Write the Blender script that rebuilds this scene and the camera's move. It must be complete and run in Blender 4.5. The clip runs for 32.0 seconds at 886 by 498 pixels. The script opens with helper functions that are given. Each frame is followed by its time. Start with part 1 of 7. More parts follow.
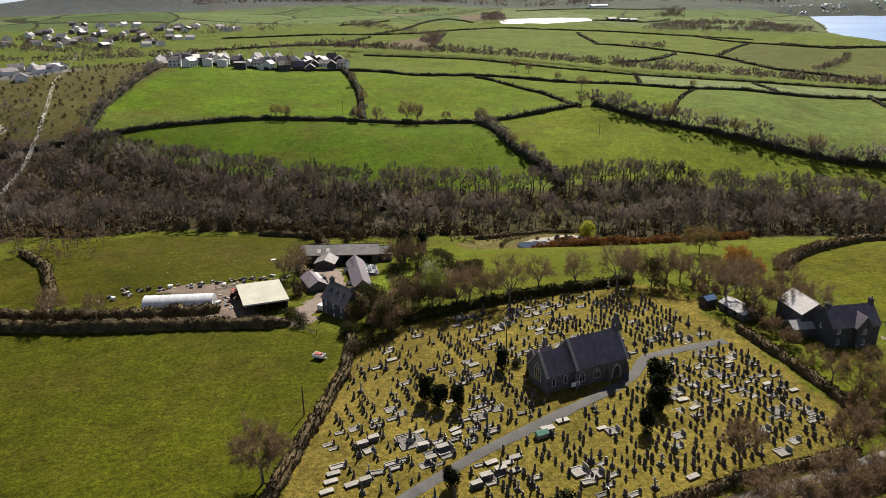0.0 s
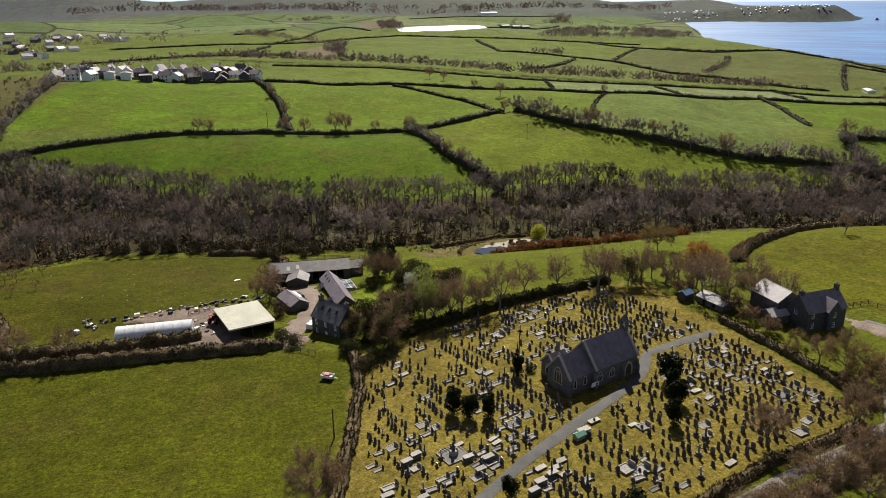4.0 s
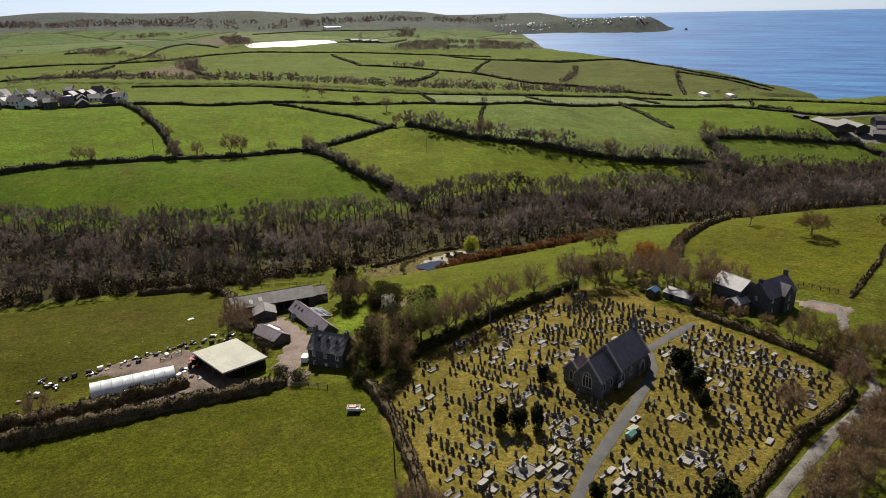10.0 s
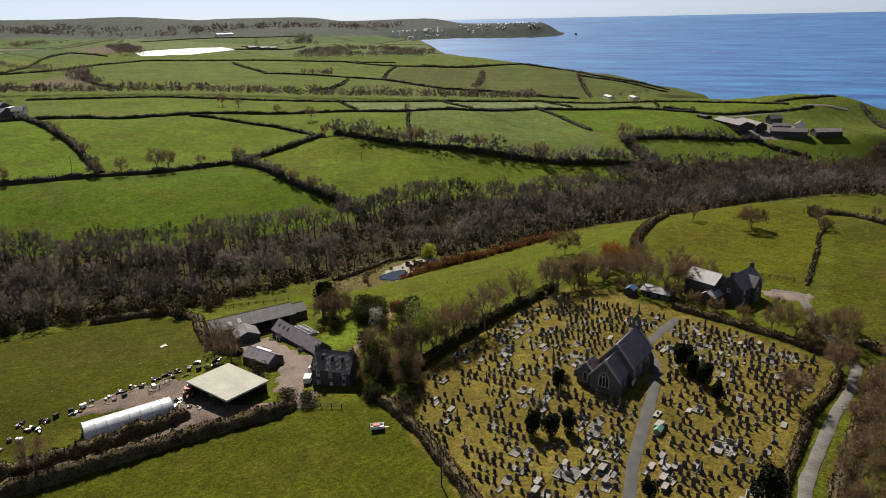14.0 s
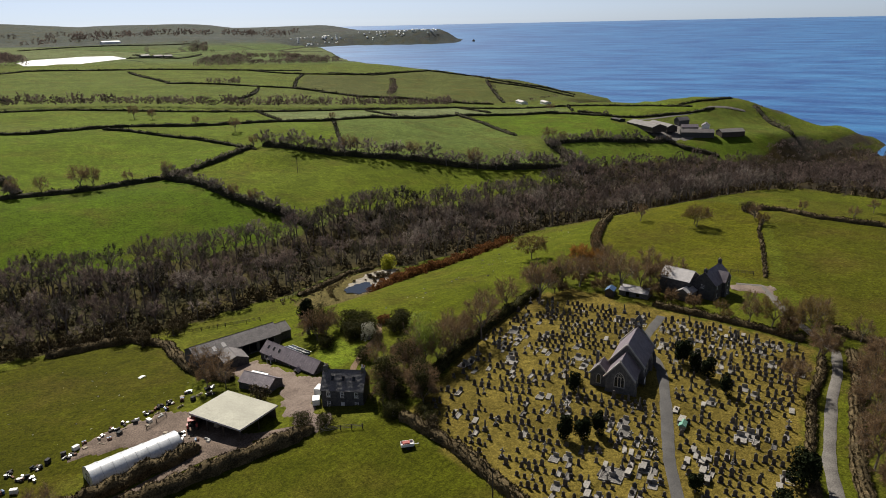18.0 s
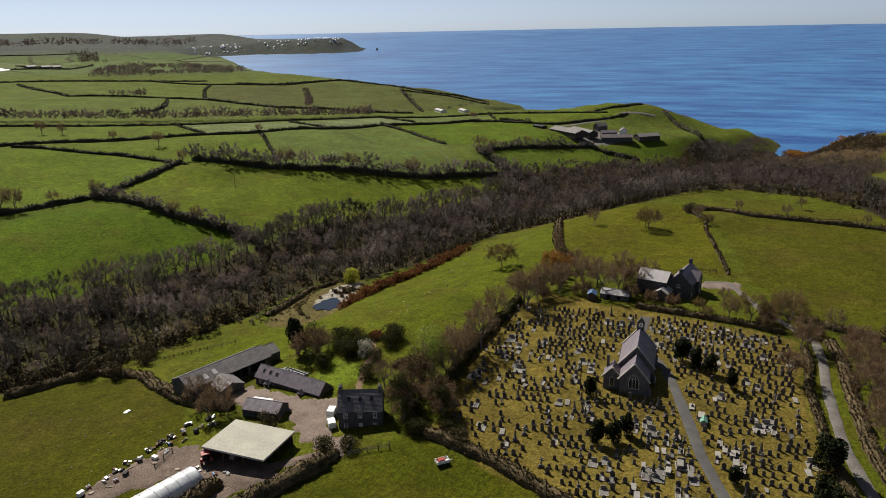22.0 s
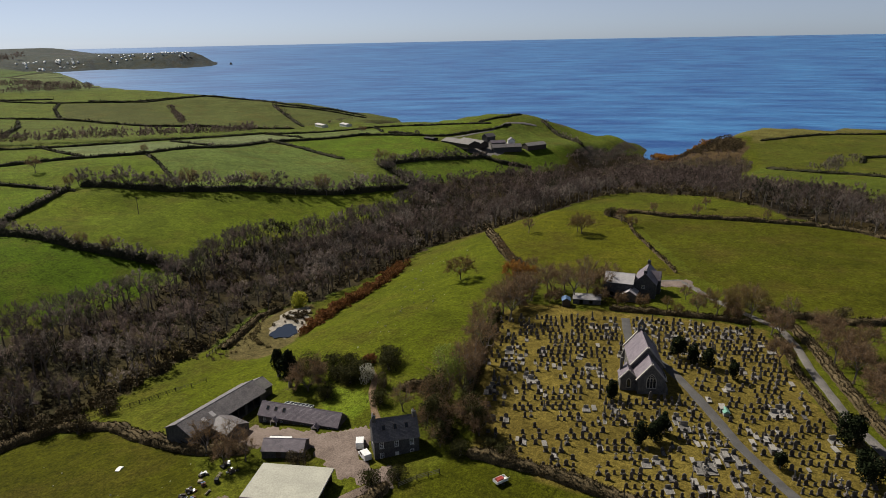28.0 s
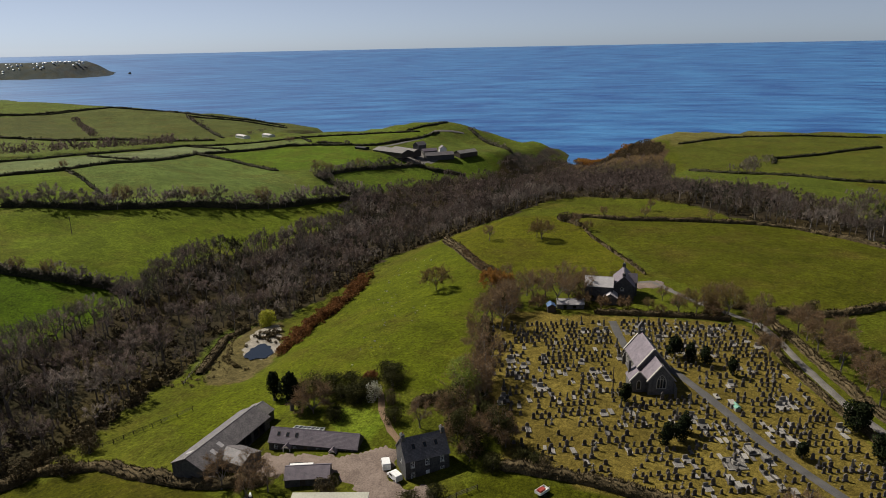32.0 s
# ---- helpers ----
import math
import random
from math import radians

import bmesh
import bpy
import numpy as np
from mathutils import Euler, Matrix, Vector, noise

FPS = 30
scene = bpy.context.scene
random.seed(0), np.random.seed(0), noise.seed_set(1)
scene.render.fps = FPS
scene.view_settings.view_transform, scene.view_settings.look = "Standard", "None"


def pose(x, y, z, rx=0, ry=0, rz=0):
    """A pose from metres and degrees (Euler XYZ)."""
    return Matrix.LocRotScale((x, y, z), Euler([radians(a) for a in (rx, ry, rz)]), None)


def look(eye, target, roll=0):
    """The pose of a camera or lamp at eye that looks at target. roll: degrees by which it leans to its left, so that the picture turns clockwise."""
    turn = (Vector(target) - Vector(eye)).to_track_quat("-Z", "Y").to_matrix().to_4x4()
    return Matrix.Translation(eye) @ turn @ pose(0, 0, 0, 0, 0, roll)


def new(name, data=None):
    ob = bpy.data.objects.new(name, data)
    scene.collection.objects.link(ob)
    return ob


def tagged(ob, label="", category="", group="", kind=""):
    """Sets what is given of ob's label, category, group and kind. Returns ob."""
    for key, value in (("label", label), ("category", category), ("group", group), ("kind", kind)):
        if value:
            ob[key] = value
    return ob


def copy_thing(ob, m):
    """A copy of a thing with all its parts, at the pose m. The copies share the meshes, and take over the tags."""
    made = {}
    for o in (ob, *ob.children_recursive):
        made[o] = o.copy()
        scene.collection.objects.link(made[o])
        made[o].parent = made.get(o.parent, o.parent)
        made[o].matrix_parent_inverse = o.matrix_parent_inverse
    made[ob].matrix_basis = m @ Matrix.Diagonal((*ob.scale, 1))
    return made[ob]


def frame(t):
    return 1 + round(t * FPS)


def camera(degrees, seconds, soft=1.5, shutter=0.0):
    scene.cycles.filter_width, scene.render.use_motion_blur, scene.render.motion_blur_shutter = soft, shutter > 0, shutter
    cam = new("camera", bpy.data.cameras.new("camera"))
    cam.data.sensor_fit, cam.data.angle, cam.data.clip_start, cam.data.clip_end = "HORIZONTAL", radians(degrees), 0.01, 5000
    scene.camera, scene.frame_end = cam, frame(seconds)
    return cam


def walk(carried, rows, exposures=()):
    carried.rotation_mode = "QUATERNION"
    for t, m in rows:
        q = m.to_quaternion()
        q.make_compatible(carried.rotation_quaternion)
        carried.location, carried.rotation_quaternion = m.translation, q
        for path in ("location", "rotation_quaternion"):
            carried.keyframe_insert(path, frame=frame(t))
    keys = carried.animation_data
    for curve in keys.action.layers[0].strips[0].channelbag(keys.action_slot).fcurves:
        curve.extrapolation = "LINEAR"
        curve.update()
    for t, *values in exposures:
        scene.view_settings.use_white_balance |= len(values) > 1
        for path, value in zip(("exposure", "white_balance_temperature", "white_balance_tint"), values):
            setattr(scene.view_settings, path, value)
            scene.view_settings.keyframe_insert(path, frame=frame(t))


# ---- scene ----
cam = camera(63.9, 32.0, soft=0.9)
PATH = [
    (0, (0.031, 0.008, 70.934), (0.028, 1.892, 70.261), -0.6),
    (1, (-5.688, 0.178, 71.495), (-5.621, 2.062, 70.827), -0.6),
    (2, (-11.393, 0.574, 71.764), (-11.252, 2.455, 71.099), -0.6),
    (3, (-17.079, 1.162, 71.945), (-16.864, 3.037, 71.284), -0.6),
    (4, (-22.74, 1.935, 72.146), (-22.453, 3.802, 71.488), -0.7),
    (5, (-28.371, 2.9, 72.406), (-28.012, 4.756, 71.753), -0.8),
    (6, (-33.965, 4.072, 72.731), (-33.536, 5.915, 72.082), -0.8),
    (7, (-39.518, 5.465, 73.105), (-39.021, 7.293, 72.462), -0.9),
    (8, (-45.025, 7.093, 73.509), (-44.46, 8.902, 72.87), -1.0),
    (9, (-50.481, 8.964, 73.925), (-49.849, 10.752, 73.29), -1.0),
    (10, (-55.879, 11.081, 74.34), (-55.182, 12.846, 73.708), -1.1),
    (11, (-61.214, 13.444, 74.747), (-60.451, 15.183, 74.118), -1.1),
    (12, (-66.477, 16.048, 75.147), (-65.649, 17.758, 74.52), -1.2),
    (13, (-71.658, 18.885, 75.542), (-70.767, 20.563, 74.917), -1.2),
    (14, (-76.747, 21.945, 75.937), (-75.794, 23.589, 75.313), -1.2),
    (15, (-81.732, 25.217, 76.333), (-80.717, 26.825, 75.712), -1.2),
    (16, (-86.599, 28.691, 76.732), (-85.525, 30.261, 76.113), -1.2),
    (17, (-91.335, 32.357, 77.129), (-90.204, 33.887, 76.512), -1.2),
    (18, (-95.927, 36.207, 77.516), (-94.741, 37.696, 76.902), -1.2),
    (19, (-100.364, 40.234, 77.882), (-99.124, 41.68, 77.271), -1.1),
    (20, (-104.634, 44.431, 78.216), (-103.342, 45.832, 77.609), -1.1),
    (21, (-108.728, 48.791, 78.509), (-107.388, 50.147, 77.906), -1.1),
    (22, (-112.643, 53.307, 78.754), (-111.254, 54.616, 78.156), -1.1),
    (23, (-116.373, 57.972, 78.955), (-114.938, 59.232, 78.361), -1.1),
    (24, (-119.92, 62.774, 79.122), (-118.44, 63.984, 78.533), -1.1),
    (25, (-123.283, 67.7, 79.278), (-121.761, 68.859, 78.693), -1.1),
    (26, (-126.465, 72.737, 79.45), (-124.903, 73.842, 78.869), -1.1),
    (27, (-129.465, 77.868, 79.669), (-127.865, 78.919, 79.092), -1.1),
    (28, (-132.278, 83.08, 79.955), (-130.641, 84.077, 79.382), -1.1),
    (29, (-134.887, 88.368, 80.307), (-133.217, 89.311, 79.737), -1.0),
    (30, (-137.261, 93.739, 80.67), (-135.559, 94.626, 80.105), -1.0),
    (31, (-139.345, 99.222, 80.912), (-137.614, 100.053, 80.351), -1.1),
    (32, (-141.052, 104.881, 80.776), (-139.293, 105.653, 80.219), -1.1),
]
walk(cam, [(t, look(eye, target, roll)) for t, eye, target, roll in PATH],
     exposures=[(0, 0.86), (8, 0.66), (16, 0.46), (24, 0.3), (32, 0.2)])


# ---- world and sun ----
SUN_TO = Vector((0.24, 0.97, 0.93)).normalized()
world = bpy.data.worlds.new("sky")
scene.world = world
world.use_nodes = True
wn = world.node_tree.nodes
sky = wn.new("ShaderNodeTexSky")
sky.sky_type, sky.sun_disc = "NISHITA", False
sky.sun_elevation, sky.sun_rotation = math.asin(SUN_TO.z), math.atan2(SUN_TO.x, SUN_TO.y)
sky.altitude, sky.air_density, sky.dust_density, sky.ozone_density = 1500, 0.55, 0.7, 2.5
pale = wn.new("ShaderNodeHueSaturation")
pale.inputs["Saturation"].default_value = 0.42
cool = wn.new("ShaderNodeMix")
cool.data_type, cool.blend_type = "RGBA", "MULTIPLY"
cool.inputs[0].default_value, cool.inputs[7].default_value = 1.0, (0.93, 1.0, 1.13, 1)
world.node_tree.links.new(sky.outputs[0], pale.inputs["Color"])
world.node_tree.links.new(pale.outputs[0], cool.inputs[6])
world.node_tree.links.new(cool.outputs[2], wn["Background"].inputs[0])
wn["Background"].inputs[1].default_value = 0.056
sun = new("sun", bpy.data.lights.new("sun", "SUN"))
sun.data.energy, sun.data.angle, sun.data.color = 5.0, radians(0.55), (1.0, 0.93, 0.82)
sun.matrix_world = look(SUN_TO * 300, (0, 0, 0))


# ---- materials ----
def material(name, low, high, scale=1.0, fine=8.0, bump=0.2, rough=0.85, metal=0.0, vary=0.0, spec=0.3, stretch=(1, 1, 1), island=0.0, thick=0.03):
    """A surface of two colours mixed by coarse and fine noise, with relief; scale in features a metre."""
    m = bpy.data.materials.new(name)
    m.use_nodes = True
    n, l = m.node_tree.nodes, m.node_tree.links
    b = n["Principled BSDF"]
    b.inputs["Roughness"].default_value, b.inputs["Metallic"].default_value = rough, metal
    b.inputs["Specular IOR Level"].default_value = spec
    co, mp = n.new("ShaderNodeTexCoord"), n.new("ShaderNodeMapping")
    mp.inputs["Scale"].default_value = stretch
    l.new(co.outputs["Object"], mp.inputs[0])
    n1, n2 = n.new("ShaderNodeTexNoise"), n.new("ShaderNodeTexNoise")
    for t, s, d in ((n1, scale, 3), (n2, scale * fine, 4)):
        t.inputs["Scale"].default_value, t.inputs["Detail"].default_value = s, d
        l.new(mp.outputs[0], t.inputs[0])
    mx = n.new("ShaderNodeMath")
    mx.operation = "MULTIPLY_ADD"
    l.new(n1.outputs[0], mx.inputs[0])
    mx.inputs[1].default_value = 0.9
    sub = n.new("ShaderNodeMath")
    sub.operation = "MULTIPLY_ADD"
    l.new(n2.outputs[0], sub.inputs[0])
    sub.inputs[1].default_value, sub.inputs[2].default_value = 1.3, -0.6
    l.new(sub.outputs[0], mx.inputs[2])
    ramp = n.new("ShaderNodeValToRGB")
    ramp.color_ramp.elements[0].position, ramp.color_ramp.elements[1].position = 0.25, 0.8
    ramp.color_ramp.elements[0].color, ramp.color_ramp.elements[1].color = (*low, 1), (*high, 1)
    l.new(mx.outputs[0], ramp.inputs[0])
    out = ramp.outputs[0]
    for amount, node, sock in ((vary, "ShaderNodeObjectInfo", "Random"), (island, "ShaderNodeNewGeometry", "Random Per Island")):
        if amount:
            src, rng, hsv = n.new(node), n.new("ShaderNodeMapRange"), n.new("ShaderNodeHueSaturation")
            rng.inputs["To Min"].default_value, rng.inputs["To Max"].default_value = 1 - amount, 1 + amount
            l.new(src.outputs[sock], rng.inputs[0])
            l.new(rng.outputs[0], hsv.inputs["Value"])
            l.new(out, hsv.inputs["Color"])
            out = hsv.outputs[0]
    l.new(out, b.inputs["Base Color"])
    if bump:
        bp = n.new("ShaderNodeBump")
        bp.inputs["Strength"].default_value, bp.inputs["Distance"].default_value = bump, thick
        l.new(n2.outputs[0], bp.inputs["Height"])
        l.new(bp.outputs[0], b.inputs["Normal"])
    return m


def courses(m, across, size, strength, depth=0.03):
    """Adds rows (slate courses, sheet ribs) to a material's relief and tone, along one local axis."""
    n, l = m.node_tree.nodes, m.node_tree.links
    co, wv = n.new("ShaderNodeTexCoord"), n.new("ShaderNodeTexWave")
    wv.wave_type, wv.bands_direction, wv.wave_profile = "BANDS", across, "SAW"
    wv.inputs["Scale"].default_value = math.pi / (size * 10)
    wv.inputs["Distortion"].default_value, wv.inputs["Detail"].default_value = 0.6, 2
    l.new(co.outputs["Object"], wv.inputs[0])
    b, bp = n["Principled BSDF"], n.new("ShaderNodeBump")
    bp.inputs["Strength"].default_value, bp.inputs["Distance"].default_value = strength, depth
    l.new(wv.outputs["Fac"], bp.inputs["Height"])
    if b.inputs["Normal"].links:
        l.new(b.inputs["Normal"].links[0].from_socket, bp.inputs["Normal"])
    l.new(bp.outputs[0], b.inputs["Normal"])
    return m


def ground_material():
    m = bpy.data.materials.new("turf and soil")
    m.use_nodes = True
    n, l = m.node_tree.nodes, m.node_tree.links
    b = n["Principled BSDF"]
    b.inputs["Roughness"].default_value, b.inputs["Specular IOR Level"].default_value = 0.95, 0.04
    at, co = n.new("ShaderNodeAttribute"), n.new("ShaderNodeTexCoord")
    at.attribute_name = "cover"
    # farther fields: a patchwork of pastures with dark hedge lines between
    warp = n.new("ShaderNodeTexNoise")
    warp.inputs["Scale"].default_value = 0.004
    mixv = n.new("ShaderNodeMix")
    mixv.data_type, mixv.blend_type = "VECTOR", "MIX"
    add = n.new("ShaderNodeVectorMath")
    add.operation = "MULTIPLY_ADD"
    add.inputs[1].default_value = (150, 150, 0)
    l.new(co.outputs["Object"], warp.inputs[0])
    l.new(warp.outputs["Color"], add.inputs[0])
    l.new(co.outputs["Object"], add.inputs[2])
    flat = n.new("ShaderNodeMapping")
    flat.inputs["Scale"].default_value = (1, 0.62, 0)
    flat.inputs["Rotation"].default_value = (0, 0, 0.35)
    l.new(add.outputs[0], flat.inputs[0])
    cell, edge = n.new("ShaderNodeTexVoronoi"), n.new("ShaderNodeTexVoronoi")
    edge.feature = "DISTANCE_TO_EDGE"
    for v in (cell, edge):
        v.inputs["Scale"].default_value = 0.0058
        l.new(flat.outputs[0], v.inputs[0])
    pal = n.new("ShaderNodeValToRGB")
    pal.color_ramp.interpolation = "CONSTANT"
    e = pal.color_ramp.elements
    e[0].color = (0.0646, 0.103, 0.0304, 1)
    e[1].position, e[1].color = 0.22, (0.0912, 0.125, 0.0456, 1)
    for p, c in ((0.42, (0.0608, 0.0912, 0.0342, 1)), (0.55, (0.106, 0.129, 0.057, 1)), (0.7, (0.076, 0.106, 0.038, 1)), (0.85, (0.129, 0.114, 0.076, 1)), (0.91, (0.0684, 0.106, 0.0342, 1))):
        k = e.new(p)
        k.color = c
    sep = n.new("ShaderNodeSeparateColor")
    l.new(cell.outputs["Color"], sep.inputs[0])
    l.new(sep.outputs[0], pal.inputs[0])
    line = n.new("ShaderNodeMath")
    line.operation = "LESS_THAN"
    line.inputs[1].default_value = 0.018
    l.new(edge.outputs["Distance"], line.inputs[0])
    hedged = n.new("ShaderNodeMix")
    hedged.data_type = "RGBA"
    l.new(line.outputs[0], hedged.inputs[0])
    l.new(pal.outputs[0], hedged.inputs[6])
    hedged.inputs[7].default_value = (0.0228, 0.0266, 0.0152, 1)
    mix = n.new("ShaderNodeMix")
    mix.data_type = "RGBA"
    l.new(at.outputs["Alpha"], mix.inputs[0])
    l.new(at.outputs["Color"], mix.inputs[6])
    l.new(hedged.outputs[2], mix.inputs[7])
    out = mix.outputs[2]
    worn, wr, wm = n.new("ShaderNodeTexNoise"), n.new("ShaderNodeMapRange"), n.new("ShaderNodeMix")
    worn.inputs["Scale"].default_value, worn.inputs["Detail"].default_value, worn.inputs["Roughness"].default_value = 0.05, 5, 0.6
    l.new(co.outputs["Object"], worn.inputs[0])
    wr.inputs["From Min"].default_value, wr.inputs["From Max"].default_value, wr.inputs["To Max"].default_value = 0.48, 0.72, 0.5
    l.new(worn.outputs[0], wr.inputs[0])
    wm.data_type = "RGBA"
    wm.inputs[7].default_value = (0.075, 0.052, 0.012, 1)
    l.new(wr.outputs[0], wm.inputs[0])
    l.new(out, wm.inputs[6])
    out = wm.outputs[2]
    for s, d, lo, hi in ((0.035, 3, 0.78, 1.2), (0.25, 4, 0.72, 1.25), (3.2, 5, 0.4, 1.6), (1.1, 5, 0.5, 1.5)):
        t, r, hs = n.new("ShaderNodeTexNoise"), n.new("ShaderNodeMapRange"), n.new("ShaderNodeMix")
        t.inputs["Scale"].default_value, t.inputs["Detail"].default_value, t.inputs["Roughness"].default_value = s, d, 0.65
        l.new(co.outputs["Object"], t.inputs[0])
        r.inputs["From Min"].default_value, r.inputs["From Max"].default_value = 0.3, 0.7
        r.inputs["To Min"].default_value, r.inputs["To Max"].default_value = lo, hi
        l.new(t.outputs[0], r.inputs[0])
        hs.data_type, hs.blend_type = "RGBA", "MULTIPLY"
        hs.inputs[0].default_value = 1.0
        l.new(out, hs.inputs[6])
        l.new(r.outputs[0], hs.inputs[7])
        out = hs.outputs[2]
        last = t
    l.new(out, b.inputs["Base Color"])
    bp = n.new("ShaderNodeBump")
    bp.inputs["Strength"].default_value, bp.inputs["Distance"].default_value = 0.6, 0.5
    l.new(last.outputs[0], bp.inputs["Height"])
    l.new(bp.outputs[0], b.inputs["Normal"])
    # the waxy gleam of grass blades towards the sun
    gl, mx = n.new("ShaderNodeBsdfGlossy"), n.new("ShaderNodeMixShader")
    gl.inputs["Color"].default_value, gl.inputs["Roughness"].default_value = (0.45, 0.52, 0.05, 1), 0.6
    mx.inputs[0].default_value = 0.006
    l.new(b.outputs[0], mx.inputs[1])
    l.new(gl.outputs[0], mx.inputs[2])
    l.new(mx.outputs[0], n["Material Output"].inputs["Surface"])
    return m


def sea_material():
    m = bpy.data.materials.new("sea water")
    m.use_nodes = True
    n, l = m.node_tree.nodes, m.node_tree.links
    b = n["Principled BSDF"]
    b.inputs["Roughness"].default_value, b.inputs["Specular IOR Level"].default_value = 0.36, 0.5
    co, mp, t, ramp = n.new("ShaderNodeTexCoord"), n.new("ShaderNodeMapping"), n.new("ShaderNodeTexNoise"), n.new("ShaderNodeValToRGB")
    mp.inputs["Scale"].default_value, mp.inputs["Rotation"].default_value = (0.0016, 0.009, 1), (0, 0, -0.55)
    t.inputs["Scale"].default_value, t.inputs["Detail"].default_value, t.inputs["Roughness"].default_value = 1.0, 9, 0.62
    l.new(co.outputs["Object"], mp.inputs[0])
    l.new(mp.outputs[0], t.inputs[0])
    ramp.color_ramp.elements[0].position, ramp.color_ramp.elements[1].position = 0.36, 0.68
    ramp.color_ramp.elements[0].color, ramp.color_ramp.elements[1].color = (0.006, 0.062, 0.235, 1), (0.05, 0.215, 0.46, 1)
    l.new(t.outputs[0], ramp.inputs[0])
    l.new(ramp.outputs[0], b.inputs["Base Color"])
    wv, bp = n.new("ShaderNodeTexNoise"), n.new("ShaderNodeBump")
    wv.inputs["Scale"].default_value, wv.inputs["Detail"].default_value = 0.09, 5
    l.new(co.outputs["Object"], wv.inputs[0])
    bp.inputs["Strength"].default_value, bp.inputs["Distance"].default_value = 0.7, 1.2
    l.new(wv.outputs[0], bp.inputs["Height"])
    l.new(bp.outputs[0], b.inputs["Normal"])
    return m


def glass_material(name, tint=(0.02, 0.024, 0.03)):
    m = bpy.data.materials.new(name)
    m.use_nodes = True
    b = m.node_tree.nodes["Principled BSDF"]
    b.inputs["Base Color"].default_value, b.inputs["Roughness"].default_value = (*tint, 1), 0.08
    return m


TURF, SEA_M = ground_material(), sea_material()
RUBBLE = material("grey rubble stone", (0.066, 0.064, 0.063), (0.172, 0.162, 0.152), 1.2, 5, 0.9, 0.9, thick=0.08)
SLATESTONE = material("dark slatestone walling", (0.038, 0.038, 0.0418), (0.114, 0.11, 0.106), 1.5, 5, 0.9, 0.9, thick=0.08)
DRESSED = material("pale dressed stone", (0.306, 0.289, 0.255), (0.442, 0.416, 0.365), 2, 6, 0.2)
SLATE = courses(material("purple-grey roof slate", (0.1, 0.084, 0.1), (0.21, 0.172, 0.196), 0.7, 9, 0.3, 0.55, spec=0.5), "Y", 0.28, 0.7)
OLDSLATE = courses(material("weathered grey roof slate", (0.084, 0.076, 0.078), (0.18, 0.16, 0.158), 0.5, 8, 0.3, 0.62, spec=0.45), "Y", 0.28, 0.7)
SHEET = courses(material("cream fibre cement sheeting", (0.324, 0.315, 0.261), (0.45, 0.441, 0.36), 0.25, 12, 0.1, 0.8), "X", 0.3, 0.5, 0.05)
GREYSHEET = courses(material("grey corrugated sheeting", (0.122, 0.114, 0.11), (0.213, 0.198, 0.186), 0.3, 10, 0.1, 0.75), "X", 0.3, 0.5, 0.05)
FELT = material("pale felt roofing", (0.357, 0.34, 0.34), (0.493, 0.468, 0.459), 0.6, 6, 0.1, 0.7)
DARKWOOD = material("weathered dark timber", (0.038, 0.0304, 0.0243), (0.0988, 0.0798, 0.0646), 1, 10, 0.4, 0.9, stretch=(1, 1, 6))
PALEWOOD = material("bleached timber", (0.24, 0.2, 0.15), (0.42, 0.36, 0.28), 1, 10, 0.3, 0.9)
WHITE = material("white paint", (0.66, 0.66, 0.64), (0.82, 0.82, 0.8), 2, 6, 0.05, 0.5)
POLY = material("milky polythene", (0.45, 0.468, 0.495), (0.648, 0.666, 0.684), 0.35, 7, 0.2, 0.32, spec=0.6)
GLASS = glass_material("dark window glass")
TAR = material("worn asphalt", (0.057, 0.0547, 0.0532), (0.103, 0.0988, 0.095), 0.35, 14, 0.3, 0.9)
LANE = material("pale dusty lane", (0.09, 0.082, 0.075), (0.185, 0.172, 0.156), 0.4, 9, 0.3, 0.92)
YARD = material("trodden yard gravel", (0.115, 0.085, 0.068), (0.24, 0.187, 0.155), 0.25, 12, 0.4, 0.95)
EARTH = material("trodden red-brown earth", (0.07, 0.05, 0.038), (0.2, 0.15, 0.118), 0.3, 11, 0.5, 0.95)
SAND = material("pale mud shore", (0.15, 0.13, 0.1), (0.37, 0.335, 0.28), 0.5, 8, 0.3, 0.9)
POND = glass_material("still pond water", (0.012, 0.018, 0.03))
BARK = material("grey brown bark", (0.0988, 0.0851, 0.0745), (0.236, 0.205, 0.179), 1.2, 6, 0.5, 0.95)
TWIG = material("bare brown twigs", (0.1, 0.066, 0.037), (0.29, 0.192, 0.106), 0.4, 5, 0, 0.95, island=0.35, spec=0.1)
TWIGVALLEY = material("bare purple brown twigs", (0.049, 0.0393, 0.0365), (0.216, 0.175, 0.161), 0.13, 6, 0, 0.95, island=0.4, spec=0.1)
TWIGPALE = material("bare grey twigs", (0.083, 0.0706, 0.0624), (0.268, 0.228, 0.196), 0.13, 6, 0, 0.95, island=0.4, spec=0.1)
RUSSET = material("russet twigs and buds", (0.187, 0.085, 0.0213), (0.391, 0.204, 0.051), 0.5, 5, 0, 0.9, island=0.3, spec=0.1)
BUDDING = material("ochre budding twigs", (0.106, 0.076, 0.0304), (0.213, 0.152, 0.0532), 0.5, 5, 0, 0.9, island=0.3, spec=0.1)
IVY = material("dark ivy leaves", (0.018, 0.02, 0.007), (0.078, 0.074, 0.024), 0.7, 5, 0, 0.85, island=0.35, spec=0.06)
YEW = material("dark yew foliage", (0.007, 0.011, 0.005), (0.024, 0.031, 0.012), 0.8, 5, 0, 0.9, island=0.3, spec=0.04)
